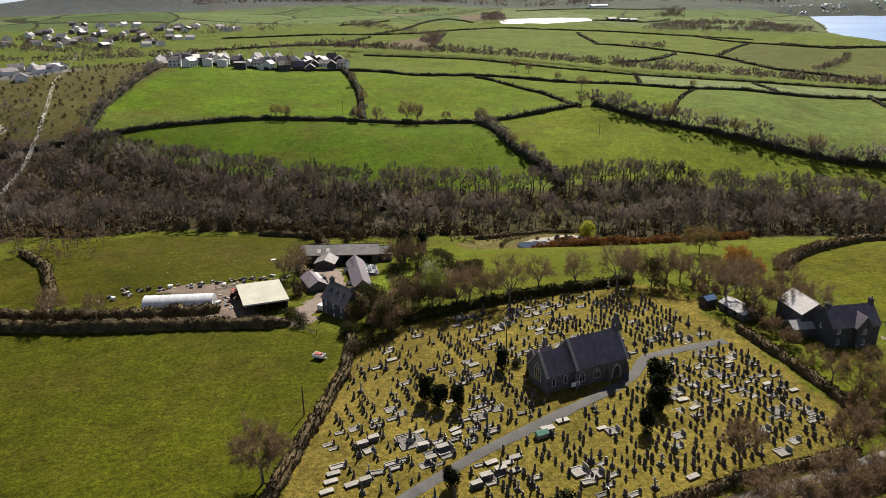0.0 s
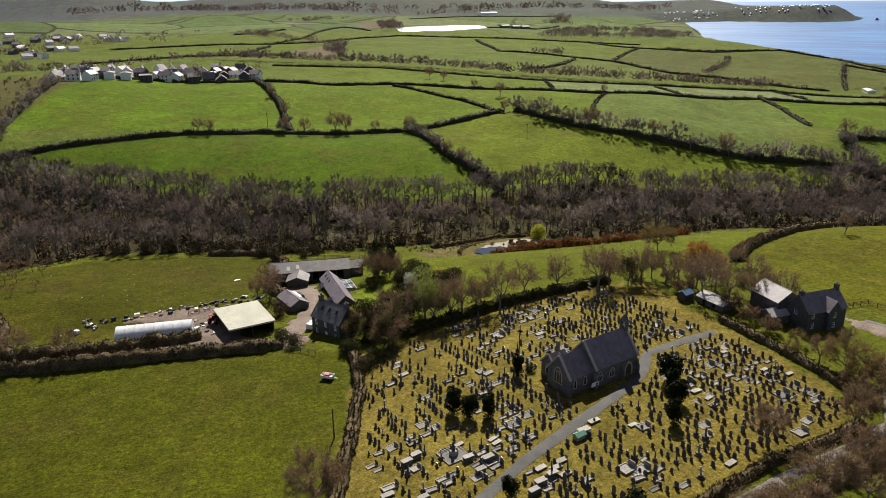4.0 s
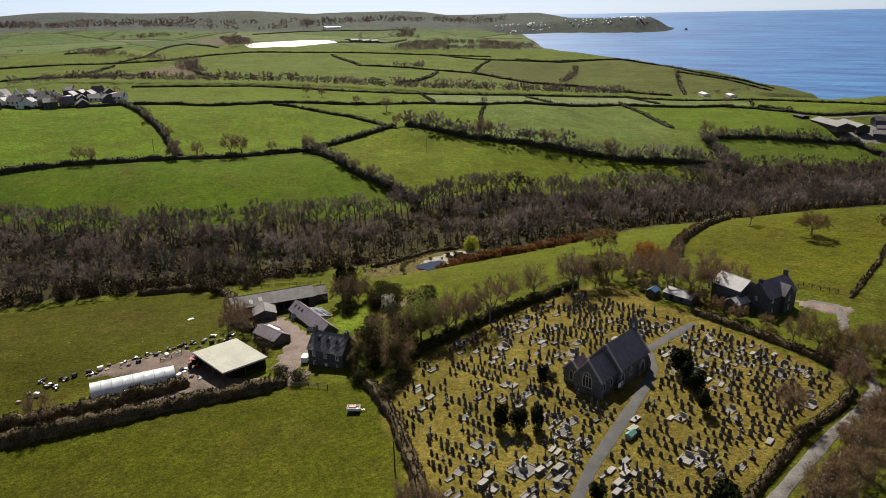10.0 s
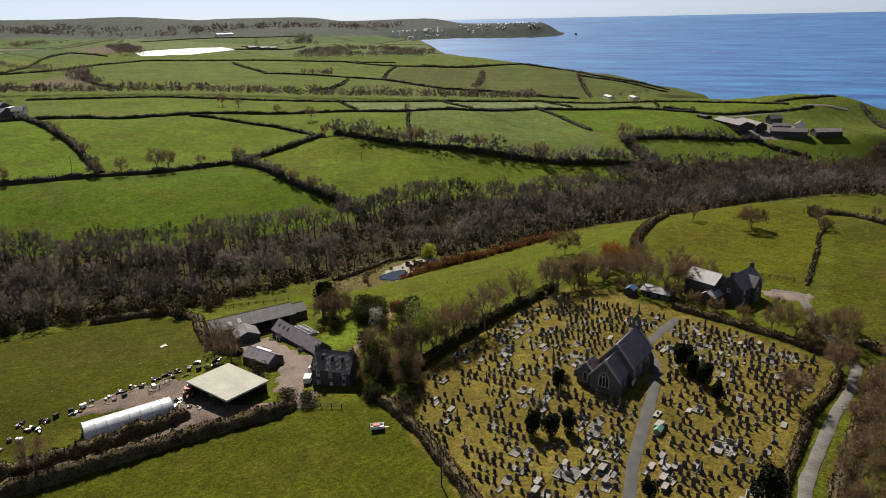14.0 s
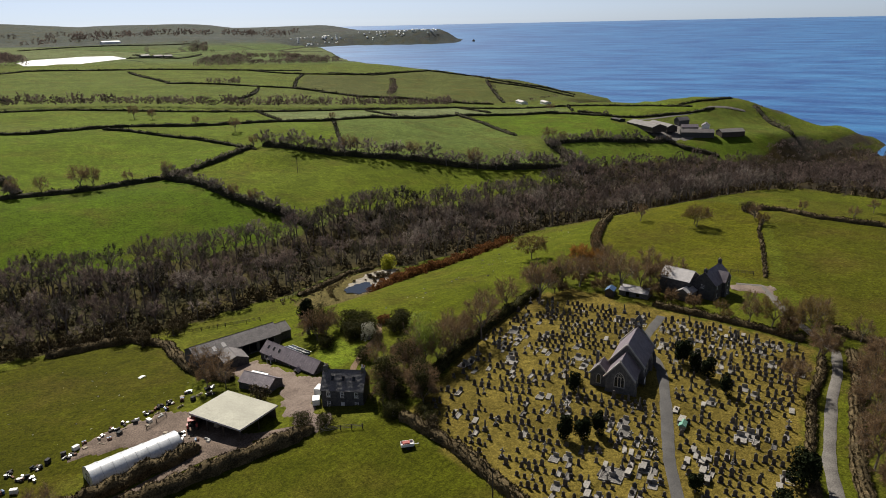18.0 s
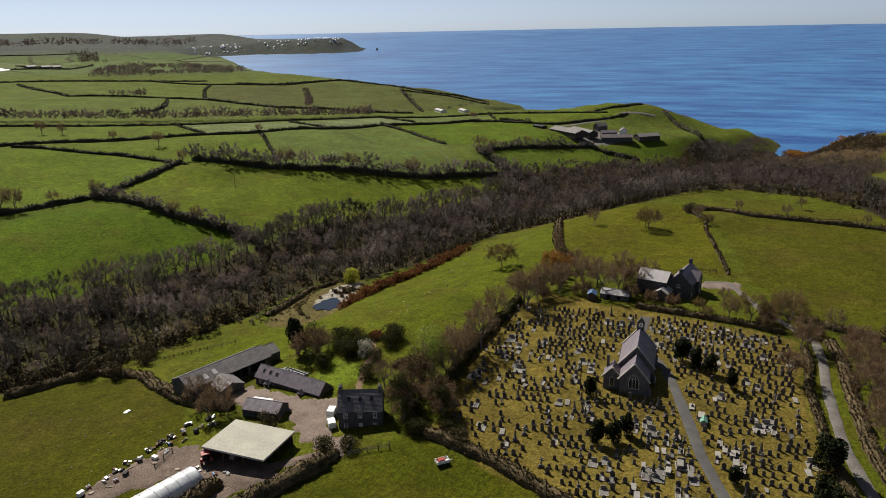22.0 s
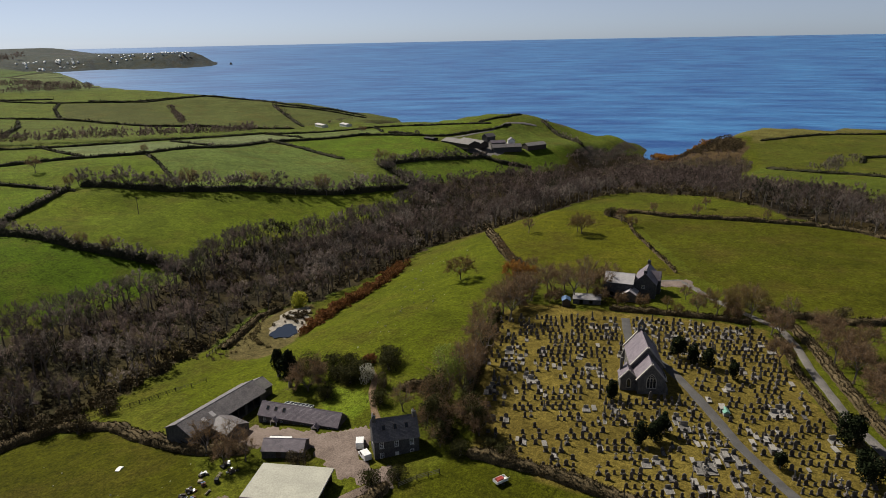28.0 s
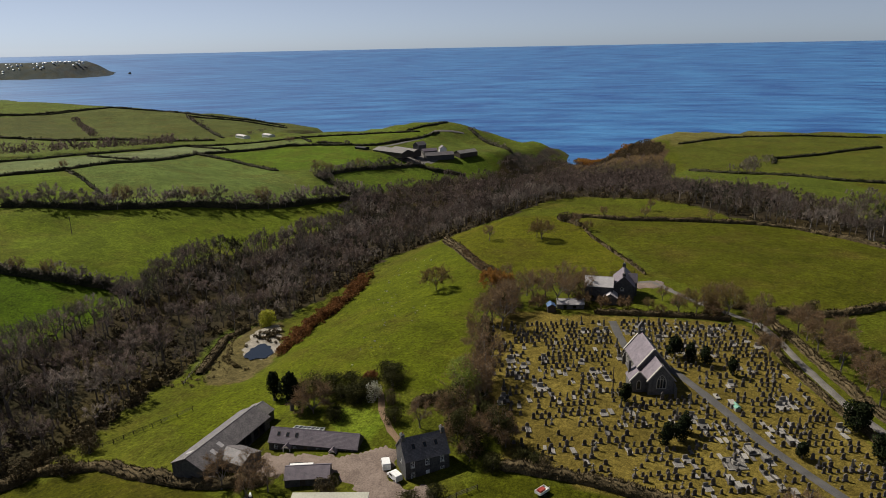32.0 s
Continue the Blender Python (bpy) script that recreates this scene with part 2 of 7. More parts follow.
FRESH = material("fresh green leaves", (0.11, 0.15, 0.02), (0.25, 0.3, 0.05), 0.7, 5, 0, 0.6, island=0.3, spec=0.3)
HEDGE = material("winter hedge twigs and ivy", (0.036, 0.029, 0.015), (0.17, 0.128, 0.068), 0.5, 7, 0.6, 0.95, island=0.35, spec=0.1, thick=0.25)
FARHEDGE = material("dark far hedge", (0.0228, 0.0258, 0.0129), (0.0646, 0.057, 0.0319), 0.12, 8, 0.6, 0.95, island=0.3, spec=0.1, thick=0.4)
GORSE = material("russet bracken and gorse", (0.0988, 0.0418, 0.0167), (0.213, 0.0988, 0.0342), 0.5, 6, 0.4, 0.95, island=0.35, spec=0.1)
RUSH = material("straw-coloured rushes", (0.122, 0.095, 0.0418), (0.258, 0.213, 0.106), 0.6, 6, 0, 0.95, island=0.3, spec=0.1)
WILLOW = material("yellow green willow", (0.26, 0.27, 0.02), (0.46, 0.46, 0.06), 0.8, 5, 0, 0.7, island=0.25)
GREYSTONE = material("grey memorial stone", (0.052, 0.046, 0.042), (0.148, 0.132, 0.12), 2, 6, 0.2, 0.7, vary=0.45)
PALESTONE = material("pale memorial stone", (0.16, 0.15, 0.134), (0.34, 0.318, 0.286), 2, 6, 0.2, 0.75, vary=0.25)
GRANITE = material("polished dark granite", (0.03, 0.03, 0.032), (0.1, 0.1, 0.1), 3, 8, 0, 0.3, vary=0.4, spec=0.5)
CHIPS = material("grave stone chippings", (0.105, 0.098, 0.09), (0.27, 0.255, 0.235), 5, 4, 0.5, 0.9, vary=0.5)
RUST = material("rusty sheet iron", (0.09, 0.045, 0.03), (0.2, 0.1, 0.06), 2, 5, 0.2, 0.8)
BAG = material("weathered pale sacking", (0.3, 0.3, 0.29), (0.55, 0.54, 0.52), 2, 5, 0.2, 0.9)
RED = material("faded red paint", (0.22, 0.03, 0.02), (0.4, 0.07, 0.05), 2, 5, 0, 0.5)
BLUE = material("faded blue plastic", (0.04, 0.09, 0.2), (0.1, 0.18, 0.34), 2, 5, 0, 0.5)
RUBBER = material("black rubber", (0.012, 0.012, 0.012), (0.035, 0.035, 0.035), 3, 5, 0.1, 0.8)
STEEL = material("galvanised steel", (0.28, 0.29, 0.3), (0.48, 0.49, 0.5), 3, 6, 0.05, 0.45, 0.7)
COPPER = material("green canvas cover", (0.1, 0.24, 0.18), (0.2, 0.4, 0.3), 2, 5, 0.1, 0.8)
CLIFF = material("grey brown cliff rock", (0.0684, 0.057, 0.0456), (0.19, 0.16, 0.129), 0.06, 9, 0.9, 0.95, thick=2)
PLASTICFIELD = material("sunlit crop polythene", (0.495, 0.495, 0.504), (0.648, 0.648, 0.657), 0.02, 10, 0, 0.4)
BLOSSOM = material("pale blossom", (0.228, 0.228, 0.152), (0.456, 0.441, 0.38), 0.8, 5, 0, 0.7, island=0.3)


def see_through(m, share):
    """Lets light pass through thin leaves and twig sprays."""
    n, l = m.node_tree.nodes, m.node_tree.links
    b, out = n["Principled BSDF"], n["Material Output"]
    tr, mx = n.new("ShaderNodeBsdfTranslucent"), n.new("ShaderNodeMixShader")
    l.new(b.inputs["Base Color"].links[0].from_socket, tr.inputs["Color"])
    mx.inputs[0].default_value = share
    l.new(b.outputs[0], mx.inputs[1])
    l.new(tr.outputs[0], mx.inputs[2])
    l.new(mx.outputs[0], out.inputs["Surface"])


def by_plant(m):
    """Gives each tree of a wood a tone of its own."""
    n, l = m.node_tree.nodes, m.node_tree.links
    b, at, hsv = n["Principled BSDF"], n.new("ShaderNodeAttribute"), n.new("ShaderNodeHueSaturation")
    at.attribute_name = "tone"
    l.new(at.outputs["Fac"], hsv.inputs["Value"])
    l.new(b.inputs["Base Color"].links[0].from_socket, hsv.inputs["Color"])
    l.new(hsv.outputs[0], b.inputs["Base Color"])
    return m


TWIGWOOD = by_plant(material("bare purple brown wood twigs", (0.066, 0.05, 0.043), (0.22, 0.168, 0.146), 0.13, 6, 0, 0.95, island=0.25, spec=0.1))
TWIGASH = by_plant(material("pale grey wood twigs", (0.1, 0.083, 0.072), (0.29, 0.243, 0.21), 0.13, 6, 0, 0.95, island=0.25, spec=0.1))
TWIGIVY = by_plant(material("dark ivied wood twigs", (0.022, 0.024, 0.014), (0.085, 0.08, 0.05), 0.13, 6, 0, 0.95, island=0.2, spec=0.1))
DIRT = material("bare brown earth", (0.11, 0.07, 0.04), (0.22, 0.15, 0.09), 0.4, 9, 0.3, 0.95)

for m_, share_ in ((WILLOW, 0.5), (FRESH, 0.5), (RUSSET, 0.4), (BUDDING, 0.4), (BLOSSOM, 0.4), (RUSH, 0.3), (GORSE, 0.3), (IVY, 0.2), (TWIG, 0.25), (TWIGVALLEY, 0.3), (TWIGPALE, 0.3), (TWIGWOOD, 0.3), (TWIGASH, 0.35), (TWIGIVY, 0.2)):
    see_through(m_, share_)


# ---- the lie of the land ----
STREAM = [(-420, 330, -8), (-250, 305, -11), (-120, 285, -14), (-30, 276, -16), (50, 276, -19), (130, 288, -21), (210, 290, -24), (310, 285, -28),
          (400, 284, -32), (490, 276, -38), (570, 270, -42), (680, 272, -48)]
# heights known at places: farm and churchyard, the fields across the valley, the cliff farm and the slopes beside the valley's mouth
SPOTS = [(20, 110, 1), (-10, 92, 0), (45, 140, 0), (50, 95, 0), (-30, 60, 0), (90, 60, 0), (-30, 140, -2), (-45, 170, -5), (-100, 150, -6), (-56, 213, -7), (90, 135, -1), (78, 203, -3), (157, 187, -4),
         (250, 120, -4), (400, -100, -6), (90, 404, -5), (18, 408, 0), (85, 438, 5), (176, 509, 7), (128, 494, 10), (13, 554, 13), (-76, 561, 17), (-208, 560, 22), (-500, 500, 24), (280, 418, -8), (227, 315, -10)]
CLIFF_SPOTS = [(395, 398, -7), (430, 325, -15), (397, 360, -16), (525, 404, 4), (545, 418, 1), (507, 342, -16), (548, 314, -24), (583, 277, -33), (461, 440, -4), (455, 480, -4), (560, 212, -5), (575, 240, -15), (582, 260, -30),
               (622, 166, -13), (665, 112, -18), (705, -16, -20), (508, 140, -17), (498, 75, -17), (535, 177, -17), (453, 17, -13), (457, 150, -20), (378, 132, -16), (353, 30, -13), (358, 80, -11)]
HILL_SPOTS = [(476, 617, -15), (503, 590, -16), (536, 706, -6), (475, 772, -6), (327, 712, 1), (596, 706, -7), (578, 791, 1), (560, 918, 5), (564, 1094, 8), (419, 1003, 5), (625, 649, -22), (648, 622, -30), (351, 921, 2),
              (192, 645, 5), (143, 663, 10), (71, 692, 15), (-1, 703, 18), (-68, 716, 21), (-124, 734, 23), (-19, 775, 20), (181, 777, 11), (96, 901, 16), (215, 976, 14)]
FAR_SPOTS = [(221, 1181, 18), (94, 1205, 21), (-30, 1115, 21), (-127, 1164, 25), (114, 1373, 31), (280, 1393, 26), (116, 1395, 27), (406, 1323, 14), (33, 1463, 29), (-104, 1466, 33), (430, 1217, 12), (571, 1206, 6), (560, 1379, 10), (640, 1380, 6),
             (572, 1591, 24), (661, 1771, 30), (591, 2011, 42), (337, 1924, 41), (136, 1956, 41), (-52, 1966, 49), (-220, 1910, 54), (-600, 1500, 46), (-900, 900, 34)]
BACK_SPOTS = [(1167, 2641, 62), (875, 2759, 87), (539, 2852, 83), (242, 2900, 87), (-36, 2916, 94), (-291, 2907, 97), (-900, 2700, 104), (-2200, 1700, 100), (1148, 2190, 56), (1178, 2050, 50), (1040, 2120, 46), (1250, 1830, 52), (1262, 1725, 50), (960, 2000, 30), (1100, 1900, 45)]
COAST = [(1500, -1400), (900, -500), (770, -60), (735, 90), (690, 165), (640, 215), (618, 250), (640, 270), (650, 290), (625, 322), (600, 362), (592, 405), (560, 445), (520, 478), (522, 540), (560, 590), (640, 606), (668, 622), (672, 668), (650, 740),
         (634, 840), (622, 960), (630, 1100), (655, 1230), (714, 1371), (760, 1480), (822, 1610), (800, 1670), (839, 1795), (908, 1818), (1022, 1790), (1128, 1697), (1227, 1646), (1288, 1650), (1330, 1720), (1360, 1900), (1420, 2200), (1500, 2700), (1700, 4800)]


def seg_dist(x, y, a, b):
    ax, ay = a[0], a[1]
    dx, dy = b[0] - ax, b[1] - ay
    t = np.clip(((x - ax) * dx + (y - ay) * dy) / (dx * dx + dy * dy), 0, 1)
    return np.hypot(x - ax - t * dx, y - ay - t * dy), t


def inside(x, y, poly):
    """Even-odd test of many points against a polygon."""
    c = np.zeros(np.shape(x), bool)
    for (x0, y0), (x1, y1) in zip(poly, poly[1:] + poly[:1]):
        if y0 != y1:
            c ^= ((y0 > y) != (y1 > y)) & (x < (x1 - x0) * (y - y0) / (y1 - y0) + x0)
    return c


LAND = COAST + [(-5200, 4800), (-5200, -2600), (1500, -2600)]


def smooth(t):
    t = np.clip(t, 0, 1)
    return t * t * (3 - 2 * t)


def sea_level(x, y):
    """The sea rises evenly to a rim that stands at the true horizon."""
    r = np.hypot(x + 70, y - 50)
    return np.where(r < 2900, -72 + 0.042 * r, 49.8 - (r - 2900) * 1.3 / 1950)


def height(x, y):
    """The ground's height, for numbers or arrays."""
    x, y = np.asarray(x, float), np.asarray(y, float)
    ws, zs = 0.0, 0.0
    for spots, soft in ((SPOTS, 24.0), (CLIFF_SPOTS, 24.0), (HILL_SPOTS, 60.0), (FAR_SPOTS, 90.0), (BACK_SPOTS, 130.0)):
        for sx, sy, sz in spots:
            w = ((x - sx) ** 2 + (y - sy) ** 2 + soft ** 2) ** -1.6
            ws, zs = ws + w, zs + w * sz
    base = zs / ws
    far = smooth((np.hypot(x, y) - 1500) / 900)
    base = base + far * (7 * np.sin(x / 210.0 + 0.6) * np.sin(y / 190.0) + 4 * np.sin(x / 90.0 + y / 260.0))
    best, zb, side = np.full(x.shape, 1e9), np.zeros(x.shape), np.zeros(x.shape)
    for a, b in zip(STREAM, STREAM[1:]):
        d, t = seg_dist(x, y, a, b)
        cross = (b[0] - a[0]) * (y - a[1]) - (b[1] - a[1]) * (x - a[0])
        m = d < best
        best, zb, side = np.where(m, d, best), np.where(m, a[2] + t * (b[2] - a[2]), zb), np.where(m, np.sign(cross), side)
    wide = np.where(side > 0, 115.0 - 75 * smooth((x - 340) / 130), 84.0 + 60 * smooth((x - 280) / 120) - 60 * smooth((x - 430) / 100))
    base = zb + (np.maximum(base, zb) - zb) * smooth((best - 6) / wide)
    cd = np.full(x.shape, 1e9)
    for a, b in zip(COAST, COAST[1:]):
        cd = np.minimum(cd, seg_dist(x, y, a, b)[0])
    cd = np.where(inside(x, y, LAND), cd, -cd)
    cliff = smooth((cd + 10) / (26.0 + 60.0 * smooth((y - 1500) / 300)))
    floor = sea_level(x, y) - 6
    land = np.where(cd > 120, base, floor + (np.maximum(base, floor) - floor) * cliff)
    w = np.exp(-(((x - 33) / 25) ** 2 + ((y - 249.5 - (x - 33) * 0.4) / 12.5) ** 2) ** 2)
    return land * (1 - w) - 16.9 * w


GRID_X, GRID_Y = np.arange(-280, 580, 2.0), np.arange(16, 780, 2.0)
GRID_Z = height(*np.meshgrid(GRID_X, GRID_Y)).tolist()


def gz(x, y):
    """The ground's height at one place."""
    u, v = (x + 280) / 2, (y - 16) / 2
    i, j = int(u), int(v)
    if 0 <= i < len(GRID_X) - 1 and 0 <= j < len(GRID_Y) - 1:
        u, v, a, b = u - i, v - j, GRID_Z[j], GRID_Z[j + 1]
        return (a[i] * (1 - u) + a[i + 1] * u) * (1 - v) + (b[i] * (1 - u) + b[i + 1] * u) * v
    return float(height(x, y))


def tri_object(name, verts, faces, mat, parent=None, label="", smooth_on=False):
    """One mesh object from arrays of places and of triangles or quads."""
    verts, faces = np.asarray(verts, np.float32), np.asarray(faces, np.int32)
    me = bpy.data.meshes.new(name)
    k = faces.shape[1]
    me.vertices.add(len(verts))
    me.vertices.foreach_set("co", verts.ravel())
    me.loops.add(faces.size)
    me.loops.foreach_set("vertex_index", faces.ravel())
    me.polygons.add(len(faces))
    me.polygons.foreach_set("loop_start", np.arange(0, faces.size, k, dtype=np.int32))
    me.polygons.foreach_set("use_smooth", np.full(len(faces), smooth_on))
    me.update(calc_edges=True)
    me.materials.append(mat)
    ob = new(name, me)
    ob.parent = parent
    if label:
        ob["label"] = label
    return ob


class Geo:
    """A bag of faces for one part."""

    def __init__(self):
        self.v, self.f = [], []

    def add(self, verts, faces, m=None):
        k = len(self.v)
        self.v += [tuple(m @ Vector(p)) for p in verts] if m else [tuple(p) for p in verts]
        self.f += [tuple(i + k for i in f) for f in faces]
        return self

    def box(self, x0, x1, y0, y1, z0, z1, m=None):
        return self.add([(x, y, z) for z in (z0, z1) for x, y in ((x0, y0), (x1, y0), (x1, y1), (x0, y1))],
                        [(3, 2, 1, 0), (4, 5, 6, 7), (0, 1, 5, 4), (1, 2, 6, 5), (2, 3, 7, 6), (3, 0, 4, 7)], m)

    def prism(self, outline, depth, m=None):
        """An outline in x and z, pushed from y = 0 to y = depth."""
        n = len(outline)
        vs = [(x, 0, z) for x, z in outline] + [(x, depth, z) for x, z in outline]
        fs = [tuple(range(n)), tuple(range(2 * n - 1, n - 1, -1))] + [(i, i + n, (i + 1) % n + n, (i + 1) % n) for i in range(n)]
        return self.add(vs, fs, m)

    def tube(self, p, q, r0, r1, n=6, m=None):
        p, q = Vector(p), Vector(q)
        d = (q - p).normalized()
        a = d.cross(Vector((0, 0, 1)) if abs(d.z) < 0.9 else Vector((1, 0, 0))).normalized()
        b = d.cross(a)
        vs = [tuple(c + (a * math.cos(t) + b * math.sin(t)) * r) for c, r in ((p, r0), (q, r1)) for t in (2 * math.pi * i / n for i in range(n))]
        return self.add(vs, [(i, (i + 1) % n, (i + 1) % n + n, i + n) for i in range(n)] + [tuple(range(n - 1, -1, -1)), tuple(range(n, 2 * n))], m)

    def mesh(self, name, mat, weld=False):
        me = bpy.data.meshes.new(name)
        me.from_pydata(self.v, [], self.f)
        me.materials.append(mat)
        bm = bmesh.new()
        bm.from_mesh(me)
        if weld:
            bmesh.ops.remove_doubles(bm, verts=bm.verts, dist=0.0005)
            seen = {}
            for f in bm.faces:
                seen.setdefault(frozenset(f.verts), []).append(f)
            bmesh.ops.delete(bm, geom=[f for fs in seen.values() if len(fs) > 1 for f in fs], context="FACES")
        bmesh.ops.recalc_face_normals(bm, faces=bm.faces)
        bm.to_mesh(me)
        bm.free()
        return me


def part(name, geo, mat, parent=None, label="", m=None, weld=False):
    ob = new(name, geo.mesh(name, mat, weld))
    ob.parent = parent
    if m is not None:
        ob.matrix_basis = m
    if label:
        ob["label"] = label
    return ob


def base(name, x, y, turn=0.0, z=None, **tags):
    """An Empty at the foot of a thing."""
    ob = new(name)
    ob.matrix_basis = pose(x, y, gz(x, y) if z is None else z, 0, 0, turn)
    return tagged(ob, **tags)


# fields, by outline: the colour of their turf
FIELDS = [
    ([(-26, 60), (-25, 97), (-20, 146), (-10, 150), (16, 163), (47, 174), (59, 170), (66, 141), (72, 103), (62, 98), (50, 94), (39, 89.5), (26, 84), (14, 78), (0, 68)], (0.176, 0.134, 0.03)),
    ([(-300, 20), (-27, 20), (-26, 97), (-21, 146), (-37, 153), (-92, 157), (-300, 170)], (0.066, 0.073, 0.004)),
    ([(-140, 172), (-70, 172), (-52, 188), (-40, 215), (-44, 240), (-60, 256), (-110, 250), (-135, 225)], (0.057, 0.058, 0.003)),
    ([(-30, 218), (-18, 240), (10, 250), (20, 233), (50, 238), (90, 244), (170, 243), (118, 205), (95, 188), (55, 176), (10, 166), (-12, 205)], (0.096, 0.115, 0.006)),
    ([(-190, 385), (-102, 409), (21, 416), (36, 366), (55, 335), (30, 318), (-31, 316), (-143, 350)], (0.066, 0.114, 0.003)),
    ([(-215, 420), (-102, 411), (-49, 414), (-66, 520), (-76, 561), (-121, 567), (-215, 568)], (0.1, 0.16, 0.008)),
    ([(-47, 416), (21, 420), (83, 440), (68, 498), (24, 544), (12, 554), (-76, 561), (-66, 523)], (0.104, 0.155, 0.01)),
    ([(21, 416), (90, 454), (138, 399), (182, 372), (237, 357), (268, 344), (220, 317), (114, 330), (58, 335)], (0.115, 0.15, 0.01)),
    ([(24, 545), (86, 543), (174, 508), (147, 451), (131, 420), (92, 446), (79, 471)], (0.11, 0.155, 0.014)),
    ([(177, 507), (230, 502), (312, 523), (303, 479), (287, 425), (270, 401), (237, 357), (182, 372), (138, 399), (131, 420), (147, 451)], (0.12, 0.165, 0.036)),
    ([(312, 523), (392, 487), (414, 439), (400, 405), (389, 360), (334, 384), (287, 425), (303, 479)], (0.1, 0.155, 0.01)),
    ([(280, 386), (334, 378), (388, 356), (402, 322), (432, 308), (370, 334), (300, 345), (270, 348)], (0.095, 0.14, 0.012)),
    ([(402, 324), (390, 344), (392, 356), (440, 330), (480, 315), (440, 308)], (0.1, 0.15, 0.012)),
    ([(101, 193), (164, 237), (182, 240), (200, 215), (200, 178), (181, 173), (148, 155), (112, 134), (100, 160)], (0.102, 0.105, 0.006)),
    ([(114, 130), (150, 150), (184, 173), (205, 160), (214, 109), (214, 85), (185, 40), (100, 62), (86, 79), (88, 106)], (0.078, 0.083, 0.006)),
    ([(146, 534), (161, 608), (209, 578), (241, 564), (240, 518), (174, 510)], (0.17, 0.21, 0.085)),
    ([(242, 516), (243, 564), (355, 575), (354, 526), (312, 526)], (0.18, 0.215, 0.095)),
    ([(356, 525), (357, 575), (432, 510), (413, 480), (392, 489)], (0.15, 0.19, 0.06)),
    ([(12, 557), (86, 547), (146, 532), (161, 608), (110, 625), (28, 667), (-60, 680)], (0.11, 0.155, 0.016)),
    ([(413, 473), (432, 508), (481, 455), (500, 425), (500, 388), (463, 397), (416, 430)], (0.115, 0.16, 0.014)),
    ([(500, 425), (520, 470), (590, 405), (640, 300), (600, 302), (500, 308), (516, 337), (550, 377), (500, 388)], (0.1, 0.13, 0.014)),
    ([(170, 700), (260, 815), (304, 812), (319, 687), (372, 640), (222, 607)], (0.112, 0.142, 0.03)),
    ([(304, 815), (415, 998), (460, 945), (486, 922), (473, 858), (346, 672), (319, 690)], (0.088, 0.1, 0.028)),
    ([(488, 922), (584, 915), (640, 820), (668, 640), (560, 590), (464, 624), (372, 640), (348, 674)], (0.1, 0.118, 0.03)),
    ([(-10, 806), (5, 1056), (31, 1144), (213, 1150), (203, 1111), (190, 906), (245, 884), (275, 844), (169, 700), (3, 743)], (0.102, 0.138, 0.024)),
    ([(-68, 814), (-61, 940), (-3, 1034), (-5, 974), (-18, 783)], (0.16, 0.125, 0.085)),
    ([(34, 1627), (145, 1719), (105, 1373), (44, 1355)], (0.16, 0.115, 0.095)),
    ([(-106, 1335), (-95, 1390), (-35, 1178), (-64, 1138)], (0.16, 0.18, 0.05)),
    ([(366, 161), (457, 152), (447, 140), (423, 112), (410, 78), (394, 40), (300, 30), (329, 87), (356, 130)], (0.09, 0.115, 0.014)),
    ([(457, 152), (545, 172), (602, 137), (655, 112), (702, -15), (720, -300), (380, -300), (394, 40), (410, 78)], (0.095, 0.108, 0.014)),
    ([(560, 169), (602, 137), (655, 112), (760, -15), (760, 110), (690, 180), (610, 215), (575, 200)], (0.15, 0.14, 0.04)),
    ([(-19, 178), (-12, 177), (-8, 184), (-11, 192), (-19, 187)], (0.15, 0.21, 0.016)),
    ([(205, 160), (228, 192), (237, 166), (225, 110), (214, 100)], (0.09, 0.095, 0.01)),
]
WOODS = [
    [(-430, 300), (-300, 262), (-190, 240), (-132, 238), (-112, 260), (-77, 261), (-41, 254), (-22, 256), (-6, 259), (12, 262), (45, 275), (62, 262), (84, 260), (110, 258), (150, 262), (172, 252),
     (203, 220), (243, 211), (262, 190), (262, 155), (248, 130), (227, 112), (219, 90), (206, 63), (190, 30), (240, 20), (252, 43), (268, 57), (293, 68), (329, 87), (356, 130), (366, 161), (455, 160),
     (490, 172), (500, 196), (525, 222), (560, 250), (590, 266), (600, 284), (560, 296), (500, 306), (467, 311), (432, 307), (399, 318), (370, 335), (308, 342), (268, 342),
     (202, 325), (145, 325), (94, 337), (36, 319), (-31, 318), (-97, 337), (-143, 354), (-192, 371), (-300, 400), (-430, 400)],
]
BRACKEN = [(478, 172), (530, 172), (560, 188), (580, 200), (605, 225), (625, 255), (640, 272), (605, 282), (560, 268), (510, 235), (490, 205)]


